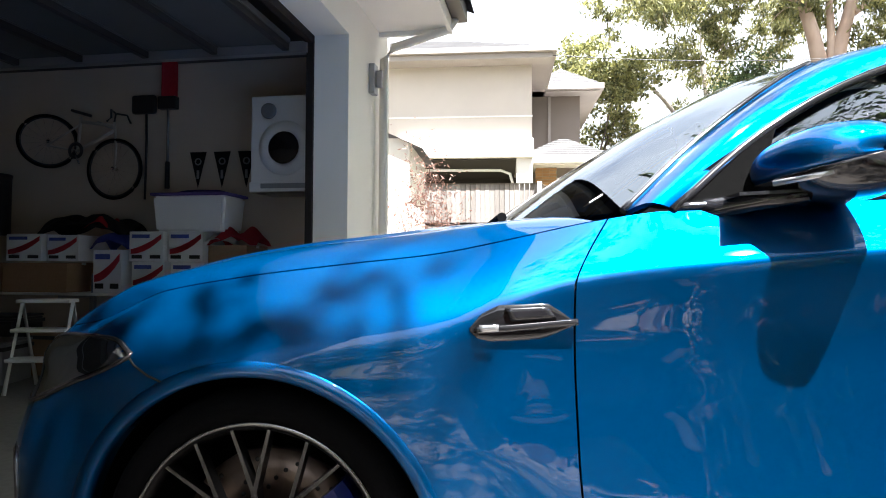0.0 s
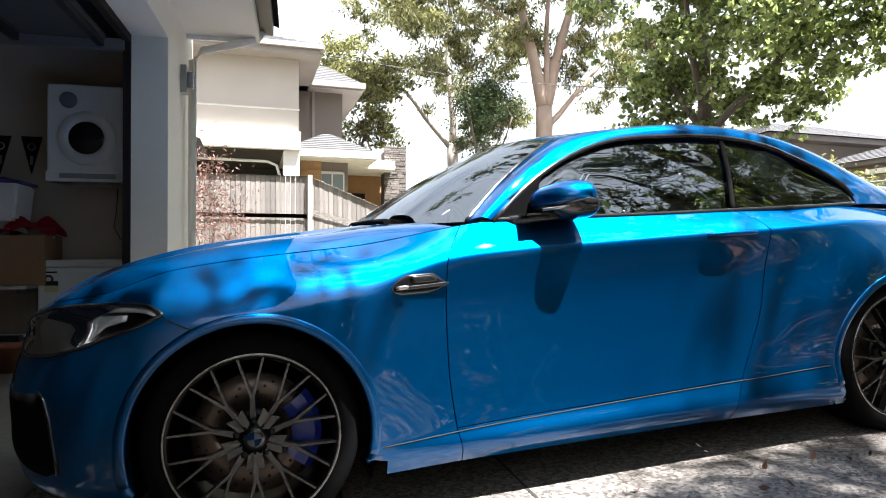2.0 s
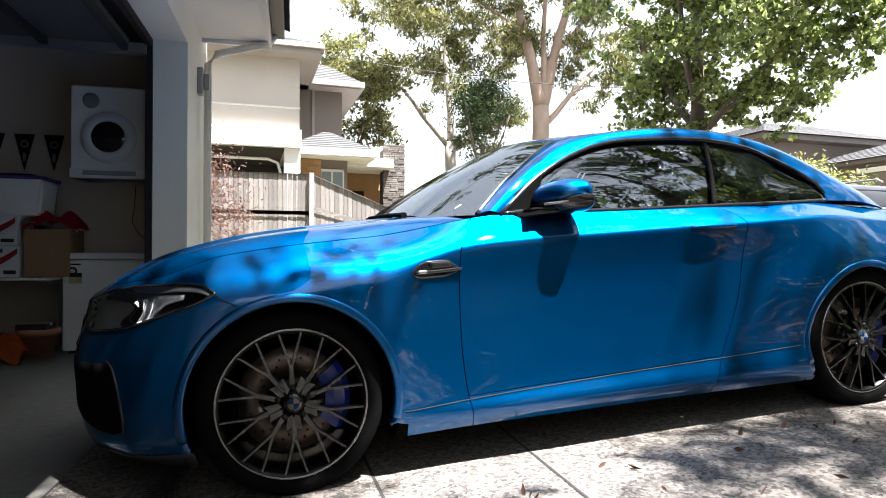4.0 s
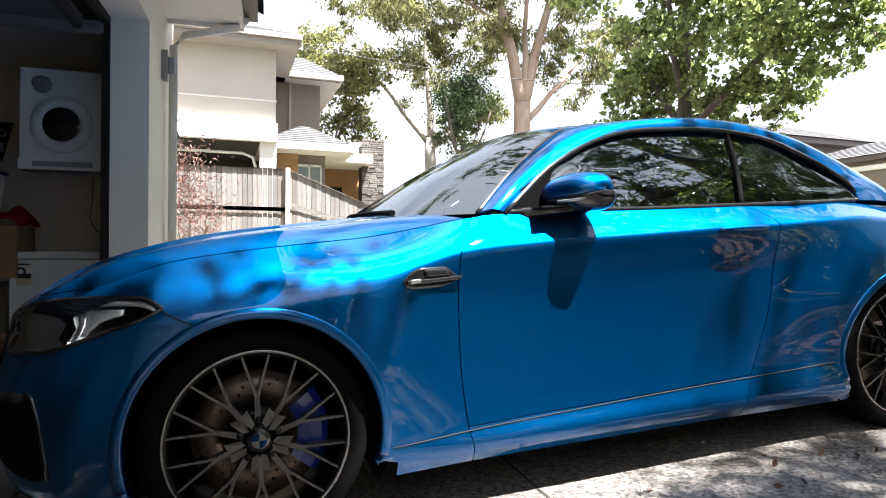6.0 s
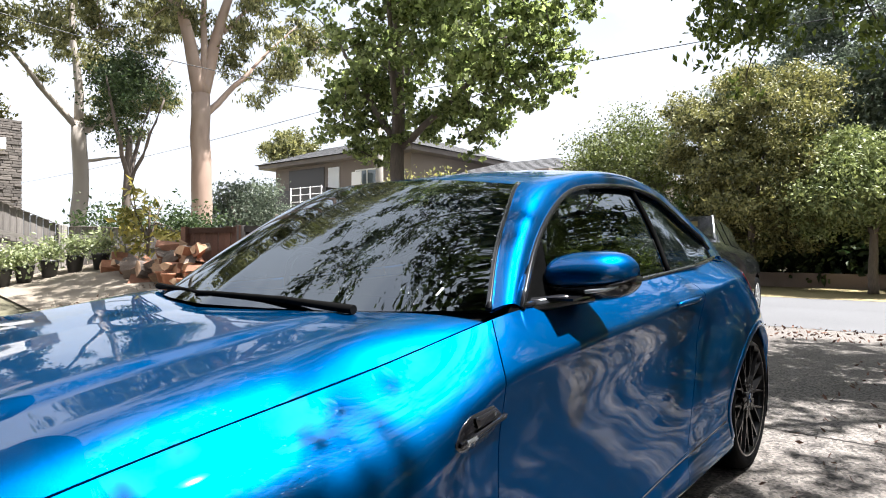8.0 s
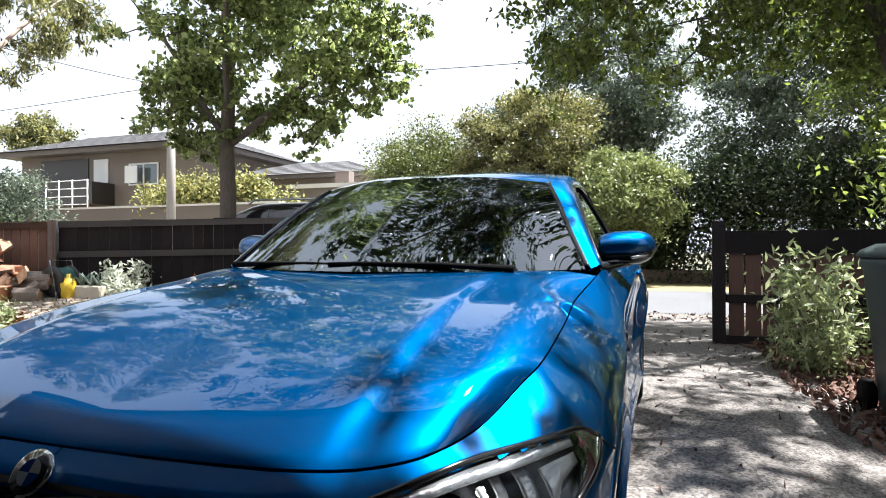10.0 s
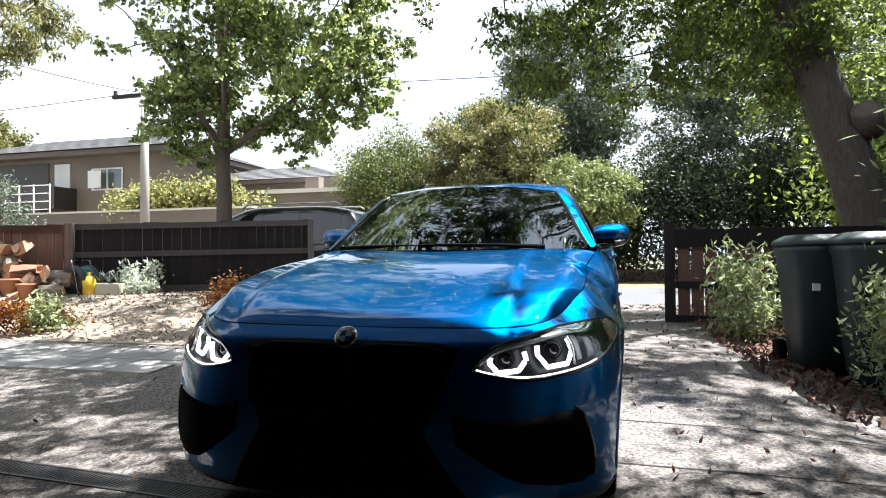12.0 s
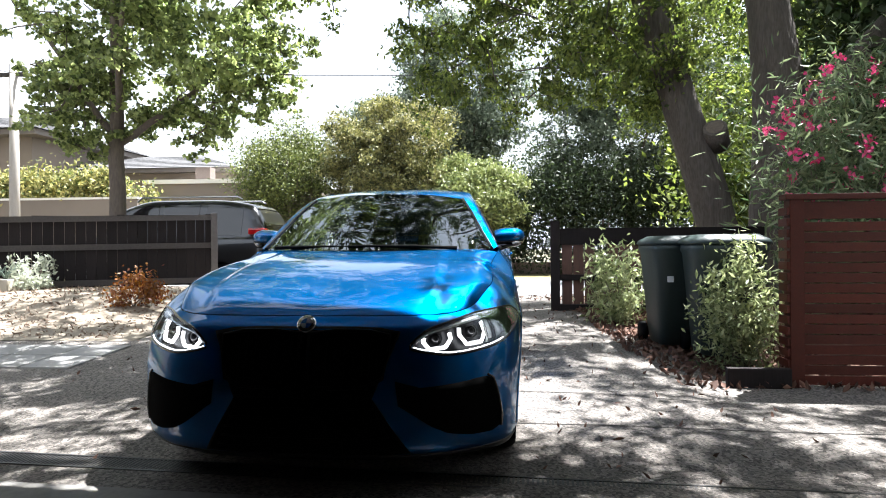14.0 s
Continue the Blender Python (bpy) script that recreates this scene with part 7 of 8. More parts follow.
for side in (-1, 1):
    bm = bmesh.new()
    tube(bm, [on_pane(side * .79, k, .016) for k in (0, .3, .6, .85, 1.0)], .014, 6)
    part("window_edge", bm, M_SILVER, rw, "bright window edge")
    tl = part("tail_light", boxes((-.012, side * .745 - .14, .80, .10, side * .745 + .14, 1.05), bevel=.02), M_RED, sport, "red and clear tail light")
    part("reverse_lens", boxes((-.018, side * .745 - .05, .89, .0, side * .745 + .05, .925), bevel=.004), M_WHITE, tl)
part("rear_bumper", boxes((-.05, -.80, .30, .12, .80, .58), bevel=.04), M_CHARCOAL, sport)

suv = simple_car("parked_wagon", pose(8.8, 3.5, .06, 0, 0, 90) @ Matrix.Diagonal((1, 1, 1.1, 1)), 4.5, 1.86,
                 [(0, .45, 1.02, 1.05, .84, .74), (.06, .38, 1.06, 1.35, .88, .66), (.35, .32, 1.06, 1.68, .90, .64), (1.2, .28, 1.05, 1.76, .91, .64), (2.2, .28, 1.03, 1.76, .91, .64), (2.9, .28, 1.02, 1.60, .91, .66), (3.35, .28, 1.02, 1.14, .90, .72), (4.1, .30, .92, .98, .88, .70), (4.5, .40, .75, .80, .78, .6)],
                 (.85, 3.55), M_GREYCAR, "dark grey wagon parked in the street behind the fence", ((.45, 1.2), (1.28, 2.05), (2.12, 2.95)))
for side in (-1, 1):
    part("tail_light", boxes((-.03, side * .76 - .12, 1.14, .30, side * .76 + .115, 1.25), bevel=.03), M_RED, suv, "red tail light")
    bm = bmesh.new()
    tube(bm, [(.5, side * .62, 1.76), (.6, side * .62, 1.81), (2.5, side * .62, 1.81), (2.6, side * .62, 1.74)], .018, 6)
    part("roof_rail", bm, M_SILVER, suv)
bm = bmesh.new()
vs = [bm.verts.new(p) for p in ((.005, -.66, 1.12), (.005, .66, 1.12), (.28, .56, 1.58), (.28, -.56, 1.58))]
bm.faces.new(vs)
bmesh.ops.solidify(bm, geom=bm.faces[:], thickness=.02)
bmesh.ops.translate(bm, verts=bm.verts[:], vec=(-.06, 0, .03))
part("rear_window", bm, M_BLACK, suv)


# ---- garden things by the drive ----
def wheelie_bin(m, turn_label):
    b = thing("wheelie_bin", m, turn_label, "bin", "wheelie bins")
    bm = bmesh.new()
    bot = [(-.22, -.22), (.22, -.22), (.22, .22), (-.22, .22)]
    lv = []
    for z, sx, sy in ((.02, .40, .42), (.04, .45, .46), (.90, .57, .60), (.93, .60, .63), (.985, .60, .63)):
        ring = []
        for k in range(24):
            a = k * math.tau / 24
            c, s = math.cos(a), math.sin(a)
            ring.append(bm.verts.new((math.copysign(abs(c) ** .35, c) * sx / 2, math.copysign(abs(s) ** .35, s) * sy / 2, z)))
        lv.append(ring)
    for r0, r1 in zip(lv, lv[1:]):
        for k in range(24):
            bm.faces.new((r0[k], r0[(k + 1) % 24], r1[(k + 1) % 24], r1[k])).smooth = True
    bm.faces.new(lv[0][::-1])
    bm.faces.new(lv[-1])
    part("body", bm, M_BIN, b)
    bm = bmesh.new()
    lv = []
    for z, sx, sy, dx in ((.985, .62, .66, 0), (1.0, .63, .68, 0), (1.03, .60, .64, .0), (1.07, .44, .50, .0)):
        ring = []
        for k in range(24):
            a = k * math.tau / 24
            c, s = math.cos(a), math.sin(a)
            ring.append(bm.verts.new((math.copysign(abs(c) ** .4, c) * sx / 2 + dx, math.copysign(abs(s) ** .4, s) * sy / 2, z)))
        lv.append(ring)
    for r0, r1 in zip(lv, lv[1:]):
        for k in range(24):
            bm.faces.new((r0[k], r0[(k + 1) % 24], r1[(k + 1) % 24], r1[k])).smooth = True
    bm.faces.new(lv[-1])
    bm.faces.new(lv[0][::-1])
    part("lid", bm, M_BIN, b)
    bm = bmesh.new()
    tube(bm, [(.33, -.24, .96), (.37, -.22, .99), (.37, .22, .99), (.33, .24, .96)], .014, 8)
    part("handle", bm, M_BIN, b)
    for s in (-1, 1):
        part("wheel", lathe(bmesh.new(), [(.001, -.025), (.10, -.025), (.10, .025), (.001, .025)], 20, "y", pose(.24, s * .26, .10)), M_RUBBER, b)
    part("label", boxes((-.288, .14, .63, -.262, .19, .685), bevel=.002), M_WHITE, b, "small white sticker")
    return b


gb = float(gz(2.85, -2.5))
wheelie_bin(pose(2.78, -2.55, gb + .01, 0, 0, 4) @ Matrix.Diagonal((1, 1, .97, 1)), "dark green plastic wheelie bin with a lid")
wheelie_bin(pose(2.22, -2.77, gb + .01, 0, 0, -3) @ Matrix.Diagonal((1, 1, .97, 1)), "dark green wheelie bin half behind a shrub")

shrub("shrub", (3.95, -2.25), "pale green leafy shrub beside the bins", (.30, .32, .42), 2000, .085, M_LEAF_SHRUB, 81, .34, droop=.6, clumps=22)
shrub("shrub", (1.80, -2.76), "pale green leafy shrub in front of the bins", (.20, .25, .45), 3400, .062, M_LEAF_SHRUB, 82, .34, droop=.6, clumps=30)
shrub("shrub", (4.9, -3.4), "low dark green shrub by the gate", (.4, .6, .35), 1800, .08, M_LEAF_DARK, 83, .4)
ole = shrub("oleander", (3.4, -4.55), "oleander bush with pink flowers above the screen", (.6, .85, 1.4), 8500, .14, leaf_mat("oleander_leaves", (0.07, 0.11, 0.05), (0.24, 0.28, 0.16)), 84, .18, droop=.1, clumps=36, stems=14)
rg = np.random.default_rng(85)
fc = blob(rg, (-.1, 0, 2.0), (.64, .98, .9), 64, .7)
tagged(leaves("blossom", np.concatenate([c + rg.normal(size=(12, 3)) * .035 for c in fc]), .05, M_FLOWER, ole, .9, 0, rg), kind="stuff")
shrub("shrub", (4.2, 3.74), "low red and green shrub on the lawn's edge", (.30, .32, .20), 1500, .05, M_LEAF_RED, 86, .5, clumps=16)
shrub("shrub", (5.1, 5.85), "small silvery white-leaved plant by the fence", (.26, .26, .22), 900, .08, leaf_mat("silver_leaves", (0.30, 0.33, 0.26), (0.55, 0.56, 0.47)), 87, .4, clumps=14)
shrub("shrub", (2.95, 5.5), "low red-green shrub beside the pavers", (.36, .36, .18), 1500, .06, M_LEAF_RED, 88, .5, clumps=14)
shrub("shrub", (3.05, 5.3), "low green shrub beside the pavers", (.3, .3, .2), 900, .06, M_LEAF_SHRUB, 89, .5, clumps=12)
pm = shrub("purple_maple", (-.62, 6.3), "feathery purple-leaved maple beside the garage", (.62, .6, 1.2), 4200, .07, M_LEAF_PURPLE, 90, .22, droop=.5, clumps=26, stems=12)
for k, (x, y, m, lab) in enumerate(((.35, 10.6, M_LEAF_SHRUB, "green shrub at the foot of the fence"), (.9, 10.4, leaf_mat("burgundy_leaves", (0.10, 0.01, 0.02), (0.25, 0.03, 0.05)), "burgundy-leaved shrub at the foot of the fence"), (1.4, 10.5, M_LEAF_SHRUB, "yellow-green shrub at the foot of the fence"), (2.1, 10.7, M_LEAF_SHRUB, "green shrub at the foot of the fence"))):
    shrub("shrub", (x, y), lab, (.34, .3, .28), 900, .09, m, 91 + k, .5, clumps=12)
for k, (x, y) in enumerate(((2.75, 10.7), (3.1, 10.75), (3.5, 10.8), (3.9, 10.75), (2.3, 10.7), (4.25, 10.5))):
    zz = float(gz(x, y))
    pot = thing("potted_plant", pose(x, y, zz), "leafy plant in a dark plastic pot", "plant", "potted plants")
    part("pot", lathe(bmesh.new(), [(.001, 0), (.11, 0), (.15, .26), (.16, .27), (.16, .30), (.135, .30), (.13, .24), (.001, .24)], 20, "z"), M_SATIN, pot)
    rg = np.random.default_rng(100 + k)
    leaves("foliage", rg.normal(size=(420, 3)) * np.array((.14, .14, .13)) + np.array((0, 0, .46)), .08, M_LEAF_SHRUB, pot, .55, .2, rg)

# woodpile of split logs
rg = np.random.default_rng(51)
M_SPLIT = mat("split_red_gum", (0.36, 0.17, 0.10), 0.85, grain=0.5, grain_scale=14, stain=0.4, vary=0.35, bump=0.4)
M_SAWN = mat("sawn_log_end", (0.46, 0.30, 0.19), 0.85, grain=0.4, grain_scale=25, stain=0.3, vary=0.3)
M_LOGBARK = mat("log_bark", (0.15, 0.12, 0.10), 0.9, grain=0.5, vary=0.3, bump=0.6)
for layer in range(6):
    n = (34, 27, 15, 11, 7, 3)[layer]
    for k in range(n):
        y = 6.70 + (k + .5) / n * ((3.9, 3.3, 1.75, 1.45, 1.15, .85)[layer]) + layer * .15 + rg.normal() * .05
        x = 4.45 + rg.normal() * .11
        zz = float(gz(4.5, y)) + .06 + layer * .118
        r, Lg = rg.uniform(.10, .19), rg.uniform(.26, .42)
        half = rg.uniform(.16, .42)             # a wedge split from a round
        prof = [(0, 0)] + [(r * rg.uniform(.88, 1.1) * math.cos(a), r * rg.uniform(.88, 1.1) * math.sin(a)) for a in np.linspace(-math.pi * half, math.pi * half, 6)]
        bm = bmesh.new()
        twist = rg.uniform(-.25, .25)
        ends = []
        for e in (-1, 1):
            c, s_ = math.cos(twist * e), math.sin(twist * e)
            ends.append([bm.verts.new((e * Lg / 2 + rg.normal() * .012, u * c - v * s_, u * s_ + v * c)) for u, v in prof])
        for q in range(len(prof)):
            f = bm.faces.new((ends[0][q], ends[0][(q + 1) % 7], ends[1][(q + 1) % 7], ends[1][q]))
            f.material_index = 1 if 1 <= q <= 5 else 0
        bm.faces.new(ends[0][::-1]).material_index = 2
        bm.faces.new(ends[1]).material_index = 2
        bmesh.ops.recalc_face_normals(bm, faces=bm.faces[:])
        lg = mesh_ob("firewood_log", bm, [M_SPLIT, M_LOGBARK, M_SAWN])
        lg.matrix_world = pose(x, y, zz, rg.uniform(0, 360), rg.normal() * 16, rg.normal() * 55)
        tagged(lg, "split red-brown firewood log in a heap", "log", "firewood heap")
M_TERRA = mat("terracotta", (0.36, 0.16, 0.09), 0.8, stain=0.3, grain=0.2)
for x, y, r, h in ((4.25, 7.35, .14, .24), (4.2, 7.0, .12, .2), (4.3, 8.1, .15, .26), (4.15, 7.7, .11, .3)):
    b = tagged(mesh_ob("clay_pot", lathe(bmesh.new(), [(.001, 0), (r * .7, 0), (r, h * .85), (r * 1.1, h * .86), (r * 1.1, h), (r * .9, h), (r * .85, h * .8), (.001, h * .75)], 20, "z"), M_TERRA), "terracotta pot beside the woodpile", "pot", "clay pots")
    b.matrix_world = pose(x, y, float(gz(x, y)))
reel = thing("hose_reel", pose(4.75, 6.62, float(gz(4.75, 6.62))), "garden hose reel with a dark green hose", "hose reel")
bm = bmesh.new()
for k in range(7):
    tube(bm, [(.0 + .03 * (k - 3), .17 * math.cos(a), .22 + .17 * math.sin(a)) for a in np.linspace(0, math.tau, 25)], .016, 6, cap=False)
part("hose", bm, mat("green_hose", (0.02, 0.10, 0.09), 0.4), reel)
for x in (-.13, .13):
    part("side_disc", lathe(bmesh.new(), [(.06, -.01), (.21, -.01), (.21, .01), (.06, .01)], 24, "x", pose(x, 0, .22), closed=True), M_SATIN, reel)
bm = bmesh.new()
tube(bm, [(-.16, -.12, 0), (-.16, 0, .5), (.16, 0, .5), (.16, -.12, 0)], .012, 6)
part("frame", bm, M_SILVER, reel)
trough = thing("planter_trough", pose(4.85, 6.2, float(gz(4.85, 6.2))), "pale concrete trough with grey succulents", "planter")
part("trough", boxes((-.14, -.28, 0, .14, .28, .17), bevel=.015), mat("pale_concrete", (0.42, 0.38, 0.31), 0.85, stain=0.3), trough)
rg = np.random.default_rng(9)
bm = bmesh.new()
for c in (-.15, .0, .16):
    for k in range(12):
        a = rg.uniform(0, math.tau)
        tube(bm, [(0, c, .15), (.06 * math.cos(a), c + .06 * math.sin(a), .26), (.12 * math.cos(a), c + .12 * math.sin(a), .30 + rg.uniform(0, .06))], [.014, .012, .002], 5)
part("succulents", bm, mat("grey_green_succulent", (0.16, 0.21, 0.17), 0.6), trough)
yb = tagged(mesh_ob("yellow_can", lathe(bmesh.new(), [(.001, 0), (.09, 0), (.10, .2), (.06, .27), (.03, .28), (.03, .33), (.001, .33)], 16, "z"), M_YELLOW), "yellow plastic can beside the hose reel", "can")
yb.matrix_world = pose(4.7, 6.42, float(gz(4.7, 6.42)))

# fallen leaves and bark on the ground
rg = np.random.default_rng(41)
n = 3000
xs, ys = rg.uniform(1.2, 5.6, n), rg.uniform(-3.6, -1.9, n) - rg.exponential(.15, n) * 0
keep = ys < -np.interp(xs, [1, 2.7, 4.6, 5.3], [2.15, 1.95, 1.75, 1.5])
p = np.stack([xs, ys, gz(xs, ys) + .02 + rg.uniform(0, .02, n)], 1)[keep]
tagged(leaves("leaf_litter", p, .075, M_LEAF_LITTER, None, .45, 0, rg), "red-brown fallen leaves over the garden bed", "leaves", kind="stuff")
n = 2600
xs, ys = rg.uniform(2.6, 6.0, n), rg.uniform(2.9, 8.5, n)
p = np.stack([xs, ys, gz(xs, ys) + .012 + rg.uniform(0, .012, n)], 1)
tagged(leaves("bark_litter", p, .06, mat("bark_litter", (0.20, 0.14, 0.10), 0.9, island=0.5), None, .28, 0, rg), "dry bark and leaf litter over the lawn", "leaves", kind="stuff")
n = 420
xs, ys = rg.uniform(-.5, 6.5, n), np.where(rg.uniform(size=n) < .6, rg.uniform(-2.6, -1.0, n), rg.uniform(1.2, 4.5, n))
p = np.stack([xs, ys, gz(xs, ys) + .010], 1)
tagged(leaves("drive_leaves", p, .055, M_LEAF_LITTER, None, .3, 0, rg, .15), "scattered dry leaves on the driveway", "leaves", kind="stuff")
n = 1100
xs, ys = rg.uniform(8.2, 10.2, n), rg.uniform(-8, 6, n)
p = np.stack([xs, ys, gz(xs, ys) + .014], 1)
tagged(leaves("verge_leaves", p, .07, M_LEAF_LITTER, None, .4, 0, rg, .15), "brown leaf litter along the street's edge", "leaves", kind="stuff")


# ---- things in the garage ----
def place(x, y, z=0.0, rz=0.0):
    """A pose in the garage, square to its walls, from a world place."""
    return pose(x, y, z, 0, 0, -4 + rz)


WALL_Y = 2.227 + YF                              # inner face of the far wall at the doorway


def wall_y(x):
    """World y of the far wall's face at x."""
    return 2.227 + (x + .631) * math.tan(radians(-4)) + YF / math.cos(radians(4))


M_CARD = mat("brown_cardboard", (0.30, 0.18, 0.10), 0.85, stain=0.2, grain=0.15)
M_BOXW = mat("white_printed_carton", (0.68, 0.68, 0.70), 0.6, stain=0.1)
M_BOXR = mat("red_print", (0.55, 0.04, 0.06), 0.5)
M_BOXB = mat("blue_print", (0.05, 0.08, 0.35), 0.5)
M_RED_CLOTH = mat("red_cloth", (0.42, 0.015, 0.03), 0.9, grain=0.2, bump=0.3, bump_scale=20)
M_PURPLE = mat("purple_cloth", (0.08, 0.05, 0.22), 0.9, grain=0.2)
M_BLACKCLOTH = mat("black_cloth", (0.015, 0.015, 0.017), 0.9, grain=0.2)

dryer = thing("clothes_dryer", place(-1.31, 2.80, 1.50), "white wall-mounted clothes dryer with a round door", "dryer")
part("cabinet", boxes((-.30, 0, 0, .30, .42, .80), bevel=.018), M_WHITE, dryer)
part("plinth", boxes((-.305, -.012, 0, .305, .2, .085), bevel=.008), M_WHITE, dryer)
part("vent_slot", boxes((-.20, -.018, .028, .22, -.010, .068), bevel=.002), mat("grey_vent", (0.30, 0.31, 0.32), 0.5), dryer)
ring = lathe(bmesh.new(), [(.225, .0), (.215, -.025), (.16, -.040), (.135, -.030), (.13, .01)], 48, "y", pose(0, 0, .36))
dr = part("door", ring, M_WHITE, dryer)
part("door_glass", lathe(bmesh.new(), [(.001, -.035), (.09, -.032), (.136, -.022)], 40, "y", pose(0, 0, .36)), M_BLACK, dr, "black round door glass")
part("timer_dial", lathe(bmesh.new(), [(.001, -.03), (.05, -.03), (.062, -.022), (.066, 0)], 28, "y", pose(-.14, 0, .67)), mat("grey_dial", (0.18, 0.20, 0.23), 0.5), dryer, "grey timer dial")
wallplate = part("wall_bracket", boxes((-.25, .42, .1, .25, wall_y(-1.31) - 2.80 + .02, .16), (-.25, .42, .6, .25, wall_y(-1.31) - 2.80 + .02, .66)), M_STEEL_DOOR, dryer)

freezer = thing("chest_freezer", place(-1.29, 2.74, 0), "white chest freezer with an energy label", "freezer")
part("cabinet", boxes((-.36, 0, .03, .38, .48, .80), bevel=.015), M_WHITE, freezer)
part("lid", boxes((-.37, -.012, .805, .39, .49, .86), bevel=.015), M_WHITE, freezer)
part("handle", boxes((-.08, -.028, .822, .12, -.010, .842), bevel=.005), M_WHITE, freezer)
part("foot", boxes((-.32, .03, 0, -.27, .08, .04), (.28, .03, 0, .33, .08, .04)), M_SATIN, freezer)
lab = part("energy_label", boxes((-.31, -.006, .60, -.21, .0, .68), bevel=.001), mat("label_cream", (0.62, 0.55, 0.32), 0.6), freezer)
part("label_band", boxes((-.31, -.009, .655, -.21, -.006, .69)), M_SATIN, lab)
part("label_arc", lathe(bmesh.new(), [(.02, -.002), (.036, -.002), (.036, .0), (.02, .0)], 20, "y", pose(-.28, -.006, .705), closed=True), M_SATIN, lab)
part("badge", boxes((-.30, -.004, .755, -.22, .0, .768)), M_SATIN, freezer, "small dark nameplate bar")

shelf = thing("shelving", place(-2.85, 2.72, 0), "long white shelf along the garage wall", "shelf")
for z in (.655,):
    part("shelf_board", boxes((-1.95, 0, z - .022, 1.16, .46, z), bevel=.003), M_WHITE, shelf)
for x in (-1.9, -.4, 1.10):
    part("upright", boxes((x - .02, .40, 0, x + .02, .44, .64)), M_STEEL_DOOR, shelf)
    part("bracket", boxes((x - .015, .03, .60, x + .015, .42, .632)), M_STEEL_DOOR, shelf)


def carton(x, z, w, h, d, material, label, y=None, printed=True, rz=0.0):
    """A closed carton with flaps' seam and printed stripes."""
    b = thing("carton", place(x, 2.74 if y is None else y, z, rz), label, "box", "boxes on the shelf")
    part("body", boxes((-w / 2, 0, 0, w / 2, d, h), bevel=.004), material, b)
    part("top_tape", boxes((-w / 2 - .001, d / 2 - .025, h - .02, w / 2 + .001, d / 2 + .025, h + .0015)), M_TRIM, b)
    if printed:
        bm = bmesh.new()
        for k in range(6):
            t = k / 5
            vs = [bm.verts.new((-w * .45 + w * .9 * t, -.003, h * (.25 + .5 * t * t) + q)) for q in (0, h * (.16 + .06 * math.sin(3 * t)))]
            if k:
                bm.faces.new((prev[0], vs[0], vs[1], prev[1]))
            prev = vs
        bmesh.ops.solidify(bm, geom=bm.faces[:], thickness=.002)
        part("stripe", bm, M_BOXR, b, "red printed swoosh")
        part("print_block", boxes((-w * .42, -.004, h * .78, w * .1, -.001, h * .9)), M_BOXB, b)
        part("print_bars", boxes((-w * .42, -.004, h * .10, -w * .12, -.001, h * .22)), M_SATIN, b)
        part("print_bars", boxes((w * .12, -.004, h * .10, w * .42, -.001, h * .22)), M_SATIN, b)
    return b


for x, z, w, h in ((-2.44, .657, .30, .26), (-2.10, .657, .30, .26), (-2.46, .92, .31, .25), (-2.12, .92, .31, .25), (-2.80, .657, .26, .36), (-3.55, .92, .34, .23), (-3.2, .92, .3, .22)):
    carton(x, z, w, h, .36, M_BOXW, "white carton with red and blue print")
carton(-1.76, .657, .34, .40, .38, M_CARD, "plain brown cardboard box", printed=False)
carton(-3.45, .657, .62, .25, .38, M_CARD, "low brown cardboard box", printed=False)
carton(-3.95, .657, .34, .25, .38, M_CARD, "small brown cardboard box", printed=False)
tub = thing("storage_tub", place(-2.12, 2.76, 1.172), "white plastic storage tub with a dark lid", "tub")
bm = bmesh.new()
bmesh.ops.create_cube(bm, size=1)
for v in bm.verts:
    f = .92 if v.co.z < 0 else 1.0
    v.co = Vector((v.co.x * .66 * f, .19 + v.co.y * .36 * f, .15 + v.co.z * .30))
bmesh.ops.bevel(bm, geom=bm.edges[:], offset=.02, segments=2, affect="EDGES")
part("body", bm, M_WHITE, tub)
part("lid", boxes((-.345, 0, .30, .345, .385, .325), bevel=.008), M_PURPLE, tub, "dark purple lid")


def cloth(name, m, size, material, label, seed, category):
    """A rumpled heap of cloth."""
    rg = np.random.default_rng(seed)
    n = 22
    u, v = np.meshgrid(np.linspace(-1, 1, n), np.linspace(-1, 1, n), indexing="ij")
    r = np.clip(1 - (u ** 2 + v ** 2) * .62, 0, 1)
    f = sum(rg.normal() * .3 * np.sin(u * rg.uniform(2, 7) + rg.uniform(0, 6)) * np.sin(v * rg.uniform(2, 7) + rg.uniform(0, 6)) for _ in range(9))
    P = np.stack([u * size[0], v * size[1], size[2] * np.clip(r ** .7 * (1 + .5 * f), .02, 2)], 2)
    bm = grid_bm(P)
    bmesh.ops.solidify(bm, geom=bm.faces[:], thickness=.012)
    for q in bm.faces:
        q.smooth = True
    ob = mesh_ob(name, bm, material)
    ob.matrix_world = m
    return tagged(ob, label, category)


cloth("red_bag", place(-1.74, 2.93, 1.055), (.22, .17, .12), M_RED_CLOTH, "crumpled red bag on a cardboard box", 5, "bag")
cloth("folded_papers", place(-1.90, 2.90, 1.07, 20), (.14, .12, .07), M_TRIM, "pale folded papers on a cardboard box", 6, "papers")
cloth("purple_cloth", place(-2.05, 2.93, 1.495), (.22, .14, .03), M_PURPLE, "purple cloth lying on the tub", 7, "cloth")
cloth("black_clothes", place(-3.05, 2.92, 1.14), (.45, .17, .16), M_BLACKCLOTH, "heap of dark clothes on the cartons", 8, "clothes")
